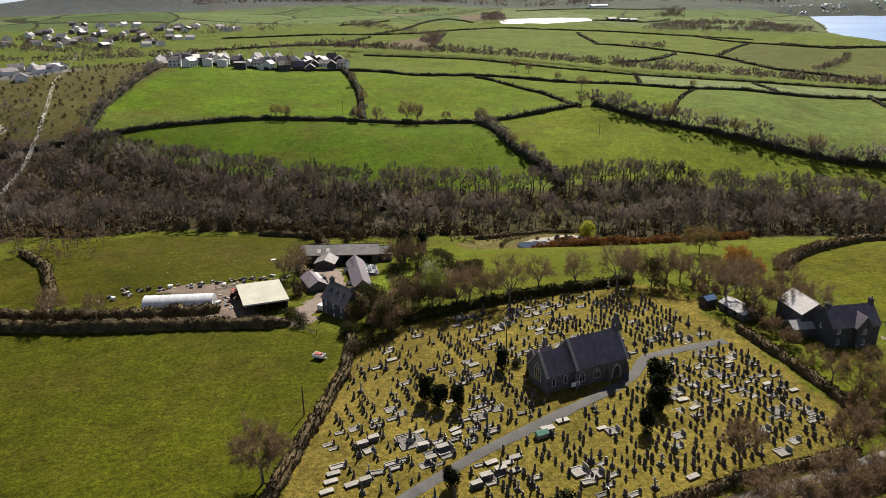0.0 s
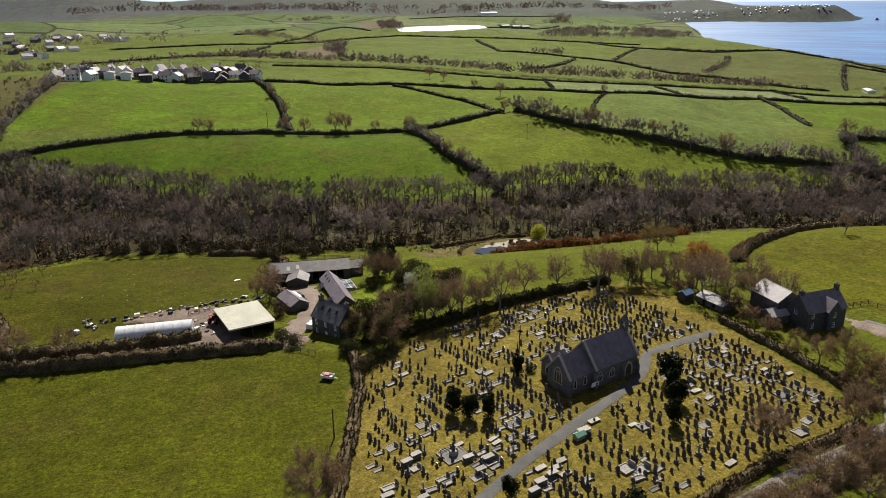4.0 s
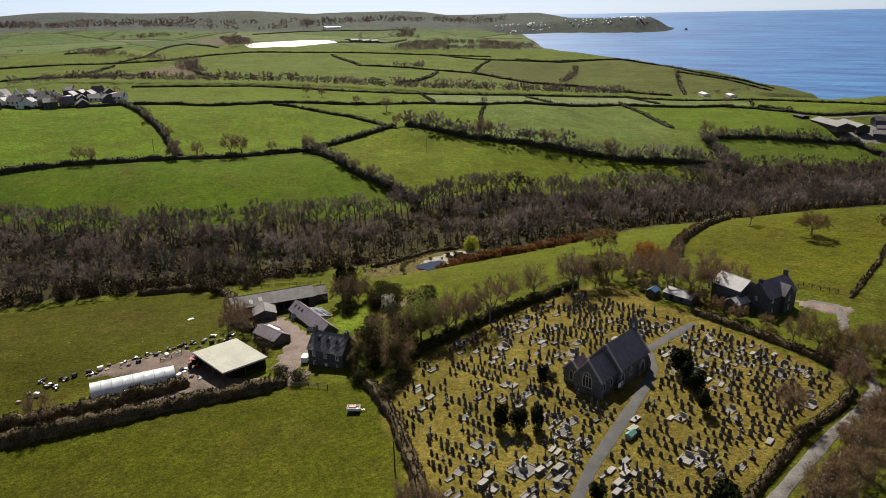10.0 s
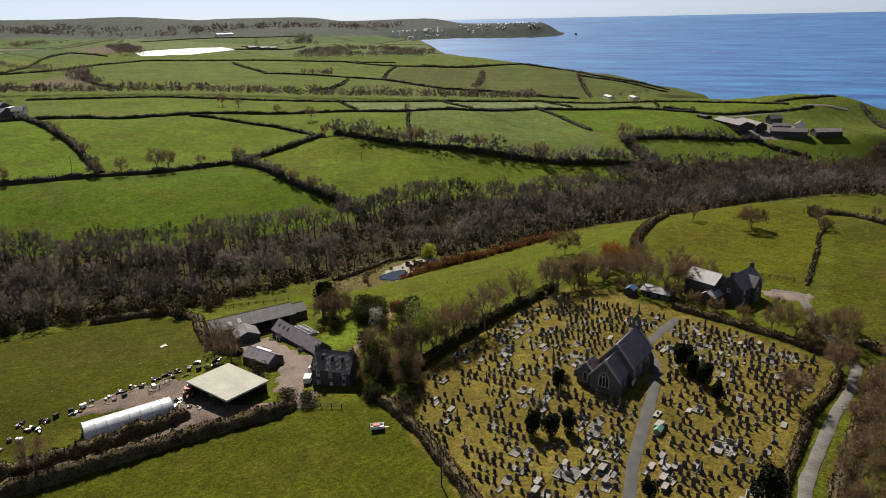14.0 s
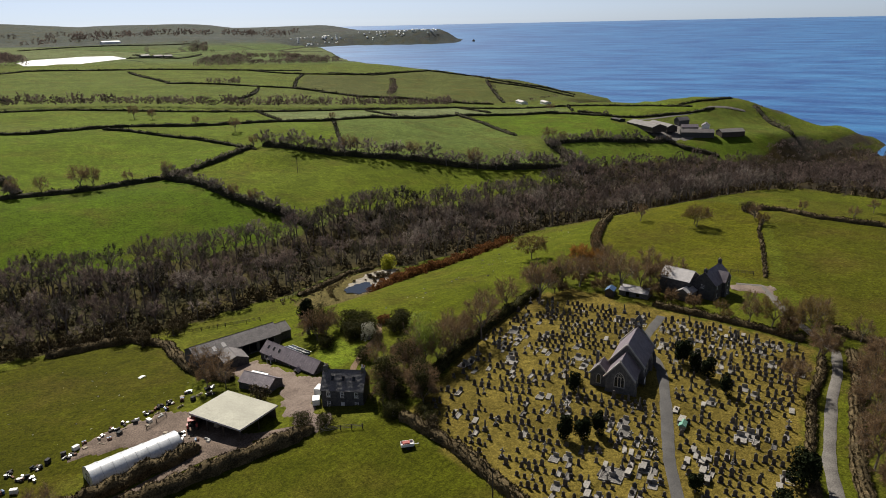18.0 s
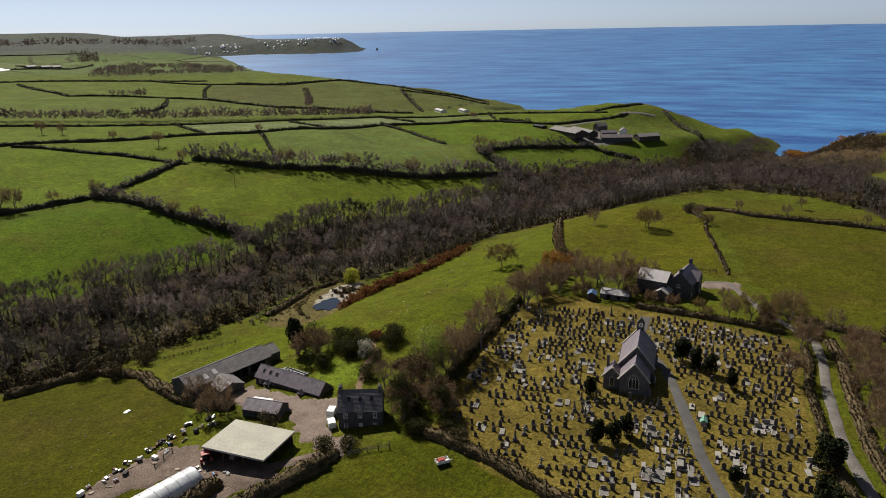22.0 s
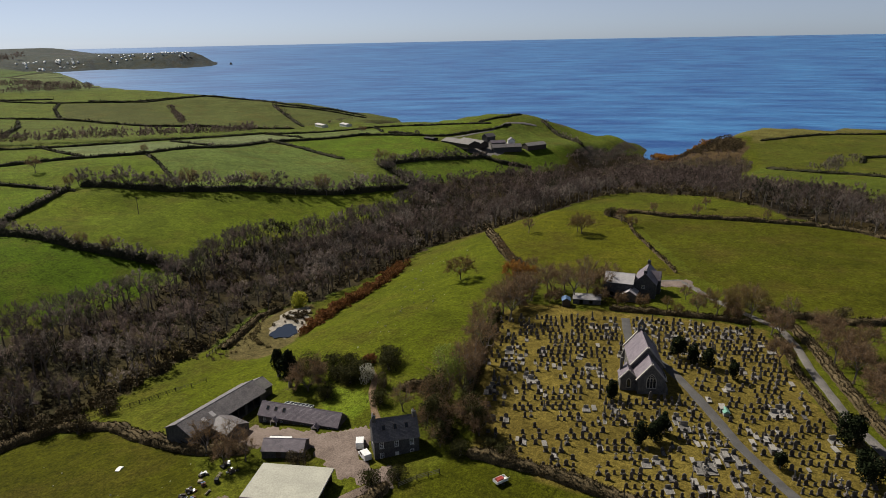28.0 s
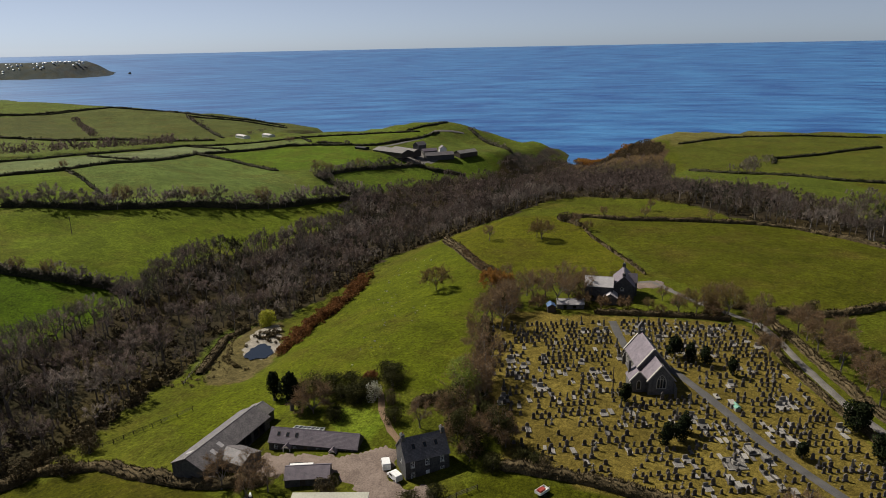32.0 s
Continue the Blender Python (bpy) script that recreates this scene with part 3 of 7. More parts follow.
def cover(x, y):
    """The colour of the ground and, in the last place, how far the distant patchwork has taken over."""
    wob = 1.6 * np.sin(x / 3.1 + y / 4.7) + 1.1 * np.sin(x / 1.7 - y / 2.3)
    rgb = np.zeros(x.shape + (4,))
    rgb[..., :3] = np.where((y < 262)[..., None], (0.092, 0.106, 0.009), (0.108, 0.142, 0.022))
    for outline, c in FIELDS:
        rgb[inside(x + wob * 0.5, y + wob * 0.5, outline), :3] = c
    for outline in WOODS:
        rgb[inside(x + wob, y + wob, outline), :3] = (0.04, 0.031, 0.02)
    moor = (x < -150) & (y > 195) & (y < 410) & ((y - 300) < -(x + 105) * 0.9)
    rgb[moor, :3] = (0.075, 0.055, 0.033)
    waste = (x < -200) & (y > 380) & (y < 600) & (x > -420)
    rgb[waste, :3] = (0.095, 0.088, 0.03)
    marsh = (((x - 32) / 27) ** 2 + ((y - 252 - (x - 32) * 0.35) / 11) ** 2 + wob * 0.06) < 1
    rgb[marsh, :3] = (0.13, 0.105, 0.042)
    slope = np.hypot(height(x + 4, y) - height(x - 4, y), height(x, y + 4) - height(x, y - 4)) / 8
    rgb[(slope > 0.62) & (x > 480), :3] = (0.1, 0.085, 0.065)
    rgb[inside(x + wob * 3, y + wob * 3, BRACKEN), :3] = (0.1, 0.066, 0.034)
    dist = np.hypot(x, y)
    # distance haze put into the colour: far ground and headland turn blue-grey
    far_haze = smooth((dist - 1650) / 400)
    rgb[..., :3] = rgb[..., :3] * (1 - far_haze[..., None]) + np.array((0.078, 0.088, 0.106)) * far_haze[..., None]
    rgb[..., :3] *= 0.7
    rgb[..., 3] = smooth((dist - 1250) / 160) * (1 - 0.9 * far_haze) * (1 - inside(x, y, [(34, 1627), (145, 1719), (105, 1373), (44, 1355)]))
    return rgb


def graded(lo, hi, step, outer_lo, outer_hi, grow=1.09):
    """Grid lines at an even step between lo and hi that widen beyond."""
    mid = list(np.arange(lo, hi + 1e-6, step))
    up, s = [], step
    while (up or mid)[-1] < outer_hi:
        s *= grow
        up.append((up or mid)[-1] + s)
    down, s = [], step
    while (down or [mid[0]])[-1] > outer_lo:
        s *= grow
        down.append((down or [mid[0]])[-1] - s)
    return np.array(down[::-1] + mid + up)


def build_ground():
    xs, ys = graded(-110, 190, 2.0, -4600, 2500, 1.05), graded(60, 290, 2.0, -2500, 4750, 1.026)
    gx, gy = np.meshgrid(xs, ys)
    z = height(gx, gy)
    rough = np.vectorize(lambda a, b: noise.noise((a / 9, b / 9, 0.3)))(gx, gy) * np.where(np.hypot(gx, gy - 130) < 130, 0.05, 0.22)
    z = z + rough * (np.hypot(gx, gy) < 900)
    nx, ny = len(xs), len(ys)
    k = np.arange(nx * ny).reshape(ny, nx)
    quads = np.stack([k[:-1, :-1], k[:-1, 1:], k[1:, 1:], k[1:, :-1]], -1).reshape(-1, 4)
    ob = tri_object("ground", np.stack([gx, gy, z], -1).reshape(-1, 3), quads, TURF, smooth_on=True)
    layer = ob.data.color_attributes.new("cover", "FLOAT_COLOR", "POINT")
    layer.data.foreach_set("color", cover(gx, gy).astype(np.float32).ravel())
    tagged(ob, "rolling green coastal pasture with a mown ochre churchyard and wooded valley", "ground", kind="structure")


def build_sea():
    """One sheet of water round the land, as far as the horizon."""
    rs = np.concatenate([np.linspace(0, 2900, 30), np.linspace(3000, 4850, 20)])
    an = np.linspace(0, 2 * math.pi, 181)[:-1]
    r, a = np.meshgrid(rs, an, indexing="ij")
    x, y = -70 + r * np.cos(a), 50 + r * np.sin(a)
    nr, na = r.shape
    k = np.arange(nr * na).reshape(nr, na)
    q = np.stack([k[:-1], np.roll(k, -1, 1)[:-1], np.roll(k, -1, 1)[1:], k[1:]], -1).reshape(-1, 4)
    ob = tri_object("water", np.stack([x, y, sea_level(x, y)], -1).reshape(-1, 3), q, SEA_M, smooth_on=True)
    tagged(ob, "calm blue sea reaching the horizon beyond the cliffs", "sea", kind="structure")


build_ground()
build_sea()


def along(pts, step):
    """Places at an even step along a line of corners, with the direction there."""
    out = []
    for a, b in zip(pts, pts[1:]):
        a, b = np.array(a[:2], float), np.array(b[:2], float)
        n = max(1, int(np.hypot(*(b - a)) / step))
        for i in range(n):
            out.append((*(a + (b - a) * i / n), *((b - a) / np.hypot(*(b - a)))))
    out.append((*pts[-1][:2], *out[-1][2:]))
    return out


def strip(name, pts, width, mat, label, category, lift=0.13, step=2.0, kind="structure", edge=0.25):
    """A way laid on the ground, with ragged edges."""
    rng = random.Random(len(pts) * 7 + int(width * 10))
    vs, fs = [], []
    rows = along(pts, step)
    for i, (x, y, dx, dy) in enumerate(rows):
        w = width * (1 + rng.uniform(-edge, edge) * 0.4)
        for j in range(5):
            s = (j / 2 - 1) * w / 2
            px, py = x - dy * s, y + dx * s
            vs.append((px, py, gz(px, py) + (lift if 0 < j < 4 else lift * 0.3)))
        if i:
            k = 5 * i
            fs += [(k - 5 + j, k + j, k + j + 1, k - 4 + j) for j in range(4)]
    g = Geo()
    g.v, g.f = vs, [f[::-1] for f in fs]
    ob = part(name, g, mat)
    for p in ob.data.polygons:
        p.use_smooth = True
    return tagged(ob, label, category, kind=kind)


def patch(name, outline, mat, label, category, lift=0.14, step=0.8, kind="structure"):
    """A surface on the ground inside an outline."""
    ox, oy = [p[0] for p in outline], [p[1] for p in outline]
    xs, ys = np.arange(min(ox), max(ox) + step, step), np.arange(min(oy), max(oy) + step, step)
    gx, gy = np.meshgrid(xs, ys)
    ok = inside(gx + 0.6 * np.sin(gy * 1.3), gy + 0.6 * np.sin(gx * 1.1), outline)
    z = height(gx, gy) + np.where(ok, lift + 0.1, -0.25)
    k = np.arange(gx.size).reshape(gx.shape)
    q = np.stack([k[:-1, :-1], k[:-1, 1:], k[1:, 1:], k[1:, :-1]], -1)
    keep = ok[:-1, :-1] | ok[:-1, 1:] | ok[1:, 1:] | ok[1:, :-1]
    ob = tri_object(name, np.stack([gx, gy, z], -1).reshape(-1, 3), q[keep], mat, smooth_on=True)
    return tagged(ob, label, category, kind=kind)


# ways
strip("path", [(-12, 82), (-5, 89), (5, 98), (18, 107.5), (28, 115), (33.5, 119.5), (37.5, 124), (41.5, 131), (50, 134.5), (61, 138.5)], 2.3, TAR, "grey asphalt path across the churchyard past the church", "path")
strip("road", [(-30, 40), (0, 62), (16, 73), (26, 79), (39, 84.5), (50, 89), (62, 93), (73, 98), (80, 107), (88, 117), (97, 126), (104, 133), (100, 139)], 2.3, LANE, "pale narrow lane beside the churchyard hedge", "lane", lift=0.3)
strip("road", [(-250, 172), (-150, 166), (-93, 161), (-73, 160), (-57, 162.5), (-47, 162), (-37, 157), (-33, 160)], 2.8, EARTH, "rough farm track between two hedges", "track")
patch("pavement", [(-57, 162), (-50, 158), (-46, 161), (-52, 178), (-56, 186), (-72, 186), (-79, 180), (-60, 174)], EARTH, "bare trodden yard around the polytunnel", "yard")
patch("pavement", [(-38, 153), (-31, 156), (-33, 163), (-29, 168), (-20, 166), (-21, 173), (-26, 177), (-31, 197), (-36, 200), (-40, 199), (-37, 188), (-33, 178), (-38, 166)], YARD, "gravelled farmyard between house and barns", "yard")
strip("path", [(-20, 168), (-15, 174), (-8, 180), (-1, 184), (4, 191)], 1.6, DIRT, "worn earth track from the yard to the pasture", "track")
patch("pavement", [(97, 125), (107, 131), (102, 137), (97, 141), (95, 136), (98, 131)], YARD, "pale gravel forecourt beside the stone house", "forecourt")


# ---- trees ----
def tree_arrays(seed, tall=9.0, spread=0.4, bole=0.3, limbs=5, boughs=4, shoots=4, twigs=18, twig_len=1.1, twig_w=0.06, lean=(0, 0), sides=4, squat=0.42, plain=False):
    """A bare tree with a domed crown: wood (trunk, limbs, boughs) and twigs, as two lists of places and triangles."""
    rng = random.Random(seed)
    wood, twig = ([], []), ([], [])
    vec = lambda a=1.0: Vector((rng.gauss(0, a), rng.gauss(0, a), rng.gauss(0, a)))

    def limb(p, q, r0, r1, n):
        d = (q - p).normalized()
        a = d.cross(Vector((0.3, 0.2, 1)) if abs(d.z) < 0.9 else Vector((1, 0, 0))).normalized()
        b = d.cross(a)
        k = len(wood[0])
        for c, r in ((p, r0), (q, r1)):
            for i in range(n):
                t = 2 * math.pi * i / n
                wood[0].append(tuple(c + (a * math.cos(t) + b * math.sin(t)) * r))
        for i in range(n):
            j = (i + 1) % n
            wood[1].extend([(k + i, k + j, k + n + j), (k + i, k + n + j, k + n + i)])

    def spray(p, q, count):
        for _ in range(count):
            o = p.lerp(q, rng.uniform(0.25, 1.0))
            out = (o - heart).normalized()
            o = o + vec(0.22) * twig_len
            w = (out * 0.4 + (q - p).normalized() * 0.3 + vec(0.6)).normalized()
            ln = twig_len * rng.uniform(0.5, 1.2)
            side = w.cross(vec()).normalized() * twig_w * 0.6
            k = len(twig[0])
            twig[0].extend([tuple(o - side), tuple(o + side), tuple(o + w * ln + vec(0.06) * ln)])
            twig[1].append((k, k + 1, k + 2))

    r0 = tall * 0.021
    rad = tall * spread
    mid = tall * (bole + (1 - bole) * squat)
    heart = Vector((lean[0] * rad * 0.5, lean[1] * rad * 0.5, mid - tall * 0.1))
    start = Vector((0, 0, -0.3))
    fork = Vector((rng.uniform(-0.04, 0.04) * tall, rng.uniform(-0.04, 0.04) * tall, tall * bole))
    limb(start, start.lerp(fork, 0.25), r0 * 1.5, r0 * 1.05, sides + 1)
    limb(start.lerp(fork, 0.25), fork, r0 * 1.05, r0 * 0.85, sides + 1)
    turn = rng.uniform(0, 6.28)
    for i in range(limbs):
        mean, tips = Vector(), []
        for j in range(boughs):
            h = -0.45 + 1.42 * ((j + rng.uniform(0.15, 0.85)) / boughs)
            a = turn + 6.283 * (i + rng.uniform(-0.1, 1.1)) / limbs
            f = math.sqrt(max(0.0, 1 - h * h)) * rng.uniform(0.82, 1.08) * rad
            z = mid + h * ((tall - mid) if h > 0 else (mid - tall * bole * 0.9)) * rng.uniform(0.86, 1.06) * 0.92
            tips.append(Vector((math.cos(a) * f + lean[0] * max(0, z - mid * 0.5), math.sin(a) * f + lean[1] * max(0, z - mid * 0.5), z)))
            mean += tips[-1] / boughs
        node = fork.lerp(mean, rng.uniform(0.42, 0.58)) + vec(0.03) * tall
        elbow = fork.lerp(node, 0.5) + Vector((0, 0, 0.03 * tall)) + vec(0.02) * tall
        if plain:
            limb(fork, node, r0 * 0.62, r0 * 0.4, sides)
        else:
            limb(fork, elbow, r0 * 0.62, r0 * 0.5, sides)
            limb(elbow, node, r0 * 0.5, r0 * 0.4, sides)
        for tip in tips:
            bend = node.lerp(tip, 0.5) + vec(0.03) * tall
            if plain:
                limb(node, tip, r0 * 0.3, r0 * 0.08, 3)
            else:
                limb(node, bend, r0 * 0.32, r0 * 0.22, 3)
                limb(bend, tip, r0 * 0.22, r0 * 0.08, 3)
            spray(bend, tip, twigs)
            for _ in range(shoots):
                o = node.lerp(bend, rng.uniform(0.4, 1)) if rng.random() < 0.5 else bend.lerp(tip, rng.uniform(0, 0.7))
                q = o.lerp(tip, 0.45) + vec(0.13) * rad * 1.6
                limb(o, q, r0 * 0.14, r0 * 0.06, 3)
                spray(o, q, twigs)
    return (np.array(wood[0]), np.array(wood[1])), (np.array(twig[0]), np.array(twig[1]))


def leaf_cloud(seed, tall, radius, foot, count, size, lumps=7, taper=0.0):
    """Many small leaves over a lumpy crown; taper makes it a cone."""
    rng = np.random.default_rng(seed)
    cs = []
    for i in range(lumps):
        h = rng.uniform(0.12, 0.92)
        rr = radius * (1 - taper * h) * (0.6 if lumps > 1 else 0)
        a = rng.uniform(0, 6.28)
        cs.append((math.cos(a) * rr * rng.uniform(0.2, 1), math.sin(a) * rr * rng.uniform(0.2, 1), foot + (tall - foot) * h, radius * (1 - taper * h * 0.85) * rng.uniform(0.42, 0.66)))
    cs = np.array(cs)
    pick = rng.integers(0, lumps, count)
    d = rng.normal(size=(count, 3))
    d /= np.linalg.norm(d, axis=1)[:, None]
    p = cs[pick, :3] + d * (cs[pick, 3] * rng.uniform(0.55, 1.08, count) ** 0.5)[:, None] * (1, 1, 1.25)
    p[:, 2] = np.clip(p[:, 2], foot * 0.6, tall * 1.04)
    t1 = rng.normal(size=(count, 3))
    t1 /= np.linalg.norm(t1, axis=1)[:, None]
    t2 = np.cross(t1, d + 0.3 * rng.normal(size=(count, 3)))
    t2 /= np.linalg.norm(t2, axis=1)[:, None] + 1e-9
    s = size * rng.uniform(0.6, 1.4, count)[:, None]
    v = np.stack([p - t1 * s * 0.5, p + t2 * s * 0.45, p + t1 * s * 0.6, p - t2 * s * 0.4], 1).reshape(-1, 3)
    k = np.arange(count)[:, None] * 4
    return v, np.concatenate([k + (0, 1, 2), k + (0, 2, 3)])


TREES = {}


def tree_kind(key, label, twig_mat, leafy=0, leaf_mat=None, **kw):
    """Builds a tree out of sight of the plan's origin once, to be copied."""
    (wv, wf), (tv, tf) = tree_arrays(**kw)
    ob = tri_object("tree", wv, wf, BARK)
    tagged(ob, label, "tree")
    if len(tf):
        tri_object("crown", tv, tf, twig_mat, ob)
    if leafy:
        v, f = leaf_cloud(kw["seed"], kw["tall"], kw["tall"] * kw["spread"] * 0.95, kw["tall"] * 0.16, leafy, 0.24)
        tri_object("foliage", v, f, leaf_mat, ob)
    TREES[key] = [ob, False]
    return ob


def plant(key, x, y, s=1.0, turn=None, label="", sink=0.0, group=""):
    """Sets a tree at a place: the first is the model itself, the rest are copies."""
    rec = TREES[key]
    turn = (x * 37.7 + y * 11.3) % 360 if turn is None else turn
    m = pose(x, y, gz(x, y) - sink, 0, 0, turn) @ Matrix.Diagonal((s, s, s, 1))
    if rec[1]:
        ob = copy_thing(rec[0], m)
        ob.matrix_basis = m
    else:
        ob, rec[1] = rec[0], True
        ob.matrix_basis = m
    return tagged(ob, label, group=group)


BARE = "bare brown deciduous tree with fine twigs"
for i in range(5):
    tree_kind("bare%d" % i, BARE + " in a hedge bank", TWIG, seed=11 + i, tall=10.5 + 0.4 * i, spread=0.32 + 0.035 * (i % 3), limbs=5, boughs=4, shoots=4, twigs=15, twig_len=1.25, twig_w=0.07, bole=0.2 + 0.04 * (i % 3))
for i in range(3):
    tree_kind("wind%d" % i, "wind-leaned bare hedgerow tree", TWIGPALE, seed=41 + i, tall=6.5, spread=0.46, limbs=4, boughs=4, shoots=4, twigs=16, twig_len=0.9, twig_w=0.1, lean=(0.16, 0.06), bole=0.24)
tree_kind("great0", "large bare tree with a spreading fine-twigged crown", TWIG, seed=71, tall=11, spread=0.42, limbs=6, boughs=5, shoots=6, twigs=24, twig_len=1.0, twig_w=0.065, bole=0.24, squat=0.55)
tree_kind("great1", "large bare tree with reddish twigs beside the lane", TWIG, seed=72, tall=11, spread=0.44, limbs=6, boughs=5, shoots=6, twigs=24, twig_len=1.0, twig_w=0.065, bole=0.3, squat=0.6)
tree_kind("oak0", "lone spreading tree with budding brown crown in the pasture", BUDDING, seed=81, tall=6.8, spread=0.62, limbs=6, boughs=5, shoots=5, twigs=16, twig_len=0.8, twig_w=0.09, bole=0.24, squat=0.5)
tree_kind("bud0", "budding ochre tree beside the house", BUDDING, seed=84, tall=8.5, spread=0.46, limbs=6, boughs=4, shoots=5, twigs=18, twig_len=1.0, twig_w=0.07, bole=0.18)
tree_kind("russet0", "russet orange beech at the pasture's edge", RUSSET, seed=86, tall=8, spread=0.48, limbs=6, boughs=5, shoots=5, twigs=20, twig_len=0.9, twig_w=0.12, bole=0.1)
tree_kind("ivied0", "ivy-clad tree beside the farmhouse", TWIG, 2000, IVY, seed=91, tall=8.5, spread=0.38, limbs=5, boughs=4, shoots=4, twigs=14, twig_len=1.1, twig_w=0.07, bole=0.2)
tree_kind("ivied1", "dark ivy-covered tree on the churchyard bank", TWIG, 2400, IVY, seed=92, tall=7.5, spread=0.42, limbs=5, boughs=4, shoots=3, twigs=14, twig_len=1.1, twig_w=0.07, bole=0.15)
tree_kind("fresh0", "fresh green leafing tree on the churchyard boundary", TWIG, 2600, FRESH, seed=95, tall=10, spread=0.36, limbs=5, boughs=4, shoots=3, twigs=8, twig_len=1.0, twig_w=0.06, bole=0.15)

tree_kind("bushy0", "broad grey-brown bare tree with a low dense crown", TWIG, 700, IVY, seed=97, tall=9, spread=0.5, limbs=7, boughs=5, shoots=5, twigs=20, twig_len=0.95, twig_w=0.08, bole=0.08)
for i in range(2):
    tree_kind("thorn%d" % i, "low tangled brown thorn bush behind the barn", TWIG, seed=101 + i, tall=4.6, spread=0.55, limbs=5, boughs=4, shoots=4, twigs=16, twig_len=0.8, twig_w=0.1, bole=0.05)
for i in range(4):
    tree_kind("vase%d" % i, "tall bare woodland-edge tree with forked pale stems", TWIGVALLEY, seed=111 + i, tall=13.0, spread=0.25 + 0.04 * (i % 2), limbs=4, boughs=4, shoots=3, twigs=12, twig_len=1.15, twig_w=0.075, bole=0.34 + 0.06 * (i % 2), squat=0.55)


def evergreen(key, label, mat, tall, radius, foot, count, size, lumps, taper, seed):
    g = Geo().tube((0, 0, -0.3), (0, 0, tall * 0.6), radius * 0.14, radius * 0.06, 7)
    ob = part("tree", g, BARK)
    tagged(ob, label, "tree")
    v, f = leaf_cloud(seed, tall, radius, foot, count, size, lumps, taper)
    tri_object("crown", v, f, mat, ob)
    TREES[key] = [ob, False]


evergreen("yew0", "dark rounded yew among the graves", YEW, 5.6, 1.9, 0.5, 2600, 0.3, 12, 0.25, 3)
evergreen("yew1", "dark clipped yew beside the path", YEW, 4.4, 1.9, 0.4, 2600, 0.28, 12, 0.1, 4)
evergreen("spruce0", "dark conifer behind the barns", YEW, 10.5, 4.4, 0.8, 3600, 0.5, 18, 0.7, 5)
evergreen("shrub0", "low spreading evergreen shrub beside the farm", IVY, 2.3, 2.6, 0.05, 2000, 0.2, 22, 0.3, 6)
evergreen("shrub1", "brown scrubby bush on rough grass", HEDGE, 3.2, 2.4, 0.1, 1600, 0.22, 8, 0.1, 7)
evergreen("willow0", "yellow green willow bush at the pond", WILLOW, 4.6, 3.4, 0.2, 2200, 0.34, 10, 0.1, 8)
evergreen("blossom0", "pale blossoming bush in the farm garden", BLOSSOM, 3.2, 2.0, 0.2, 900, 0.22, 8, 0.1, 9)


# ---- woods and hedges ----
def joined(name, arrays, places, mat, label, category, seed=1, smin=0.8, smax=1.2):
    """Many copies of a few small meshes, laid on the ground as one object."""
    rng = np.random.default_rng(seed)
    vs, fs, tones, k = [], [], [], 0
    for x, y, s in places:
        v, f = arrays[rng.integers(len(arrays))]
        a = rng.uniform(0, 6.28)
        c, n = math.cos(a), math.sin(a)
        q = s * rng.uniform(smin, smax)
        w = np.stack([x + (v[:, 0] * c - v[:, 1] * n) * q, y + (v[:, 0] * n + v[:, 1] * c) * q, v[:, 2] * q * rng.uniform(0.85, 1.15)], 1)
        w[:, 2] += gz(x, y)
        vs.append(w)
        fs.append(f + k)
        tones.append(np.full(len(v), rng.uniform(0.45, 1.5), np.float32))
        k += len(v)
    ob = tri_object(name, np.concatenate(vs), np.concatenate(fs), mat)
    ob.data.attributes.new("tone", "FLOAT", "POINT").data.foreach_set("value", np.concatenate(tones))
    return tagged(ob, label, category, kind="stuff")


def scatter(outline, step, seed, where=None):
    rng = np.random.default_rng(seed)
    ox, oy = [p[0] for p in outline], [p[1] for p in outline]
    gx, gy = np.meshgrid(np.arange(min(ox), max(ox), step), np.arange(min(oy), max(oy), step))
    gx = (gx + rng.uniform(-0.48, 0.48, gx.shape) * step).ravel()
    gy = (gy + rng.uniform(-0.48, 0.48, gy.shape) * step).ravel()
    ok = inside(gx, gy, outline)
    if where is not None:
        ok &= where(gx, gy)
    return gx[ok], gy[ok]


wood_kinds = [tree_arrays(seed=200 + i, tall=11.0 + 0.6 * (i % 4), spread=0.29 + 0.035 * (i % 3), limbs=4, boughs=4, shoots=0, twigs=36, twig_len=1.05, twig_w=0.12, plain=True, sides=3, bole=0.34 + 0.05 * (i % 2), squat=0.5) for i in range(8)]
far_kinds = [tree_arrays(seed=230 + i, tall=9.5, spread=0.42, limbs=4, boughs=3, shoots=0, twigs=30, twig_len=1.05, twig_w=0.2, plain=True, sides=3, bole=0.2, squat=0.45) for i in range(5)]
belt_kinds = [tree_arrays(seed=250 + i, tall=10, spread=0.5, limbs=4, boughs=3, shoots=0, twigs=9, twig_len=1.6, twig_w=0.6, plain=True, sides=3, bole=0.12, squat=0.45) for i in range(4)]
clear = lambda x, y: ~((((x - 40) / 27) ** 2 + ((y - 255) / 14) ** 2) < 1)
RIM = [(-192, 369), (-143, 352), (-97, 335), (-31, 316), (36, 317), (94, 335), (145, 323), (202, 323), (268, 338)]
rim = lambda x: np.interp(x, [q[0] for q in RIM], [q[1] for q in RIM])
nx_, ny_ = scatter(WOODS[0], 6.3, 5, lambda x, y: clear(x, y) & (y < rim(x) - 10) & (x < 260) & (x > -250))
size = lambda x, y: (1 - 0.45 * np.clip((x - 360) / 160, 0, 1)) * (0.84 + 0.2 * np.sin(x / 31.0) * np.sin(y / 17.0) + 0.2 * np.sin(x / 7.0 + y / 5.0))
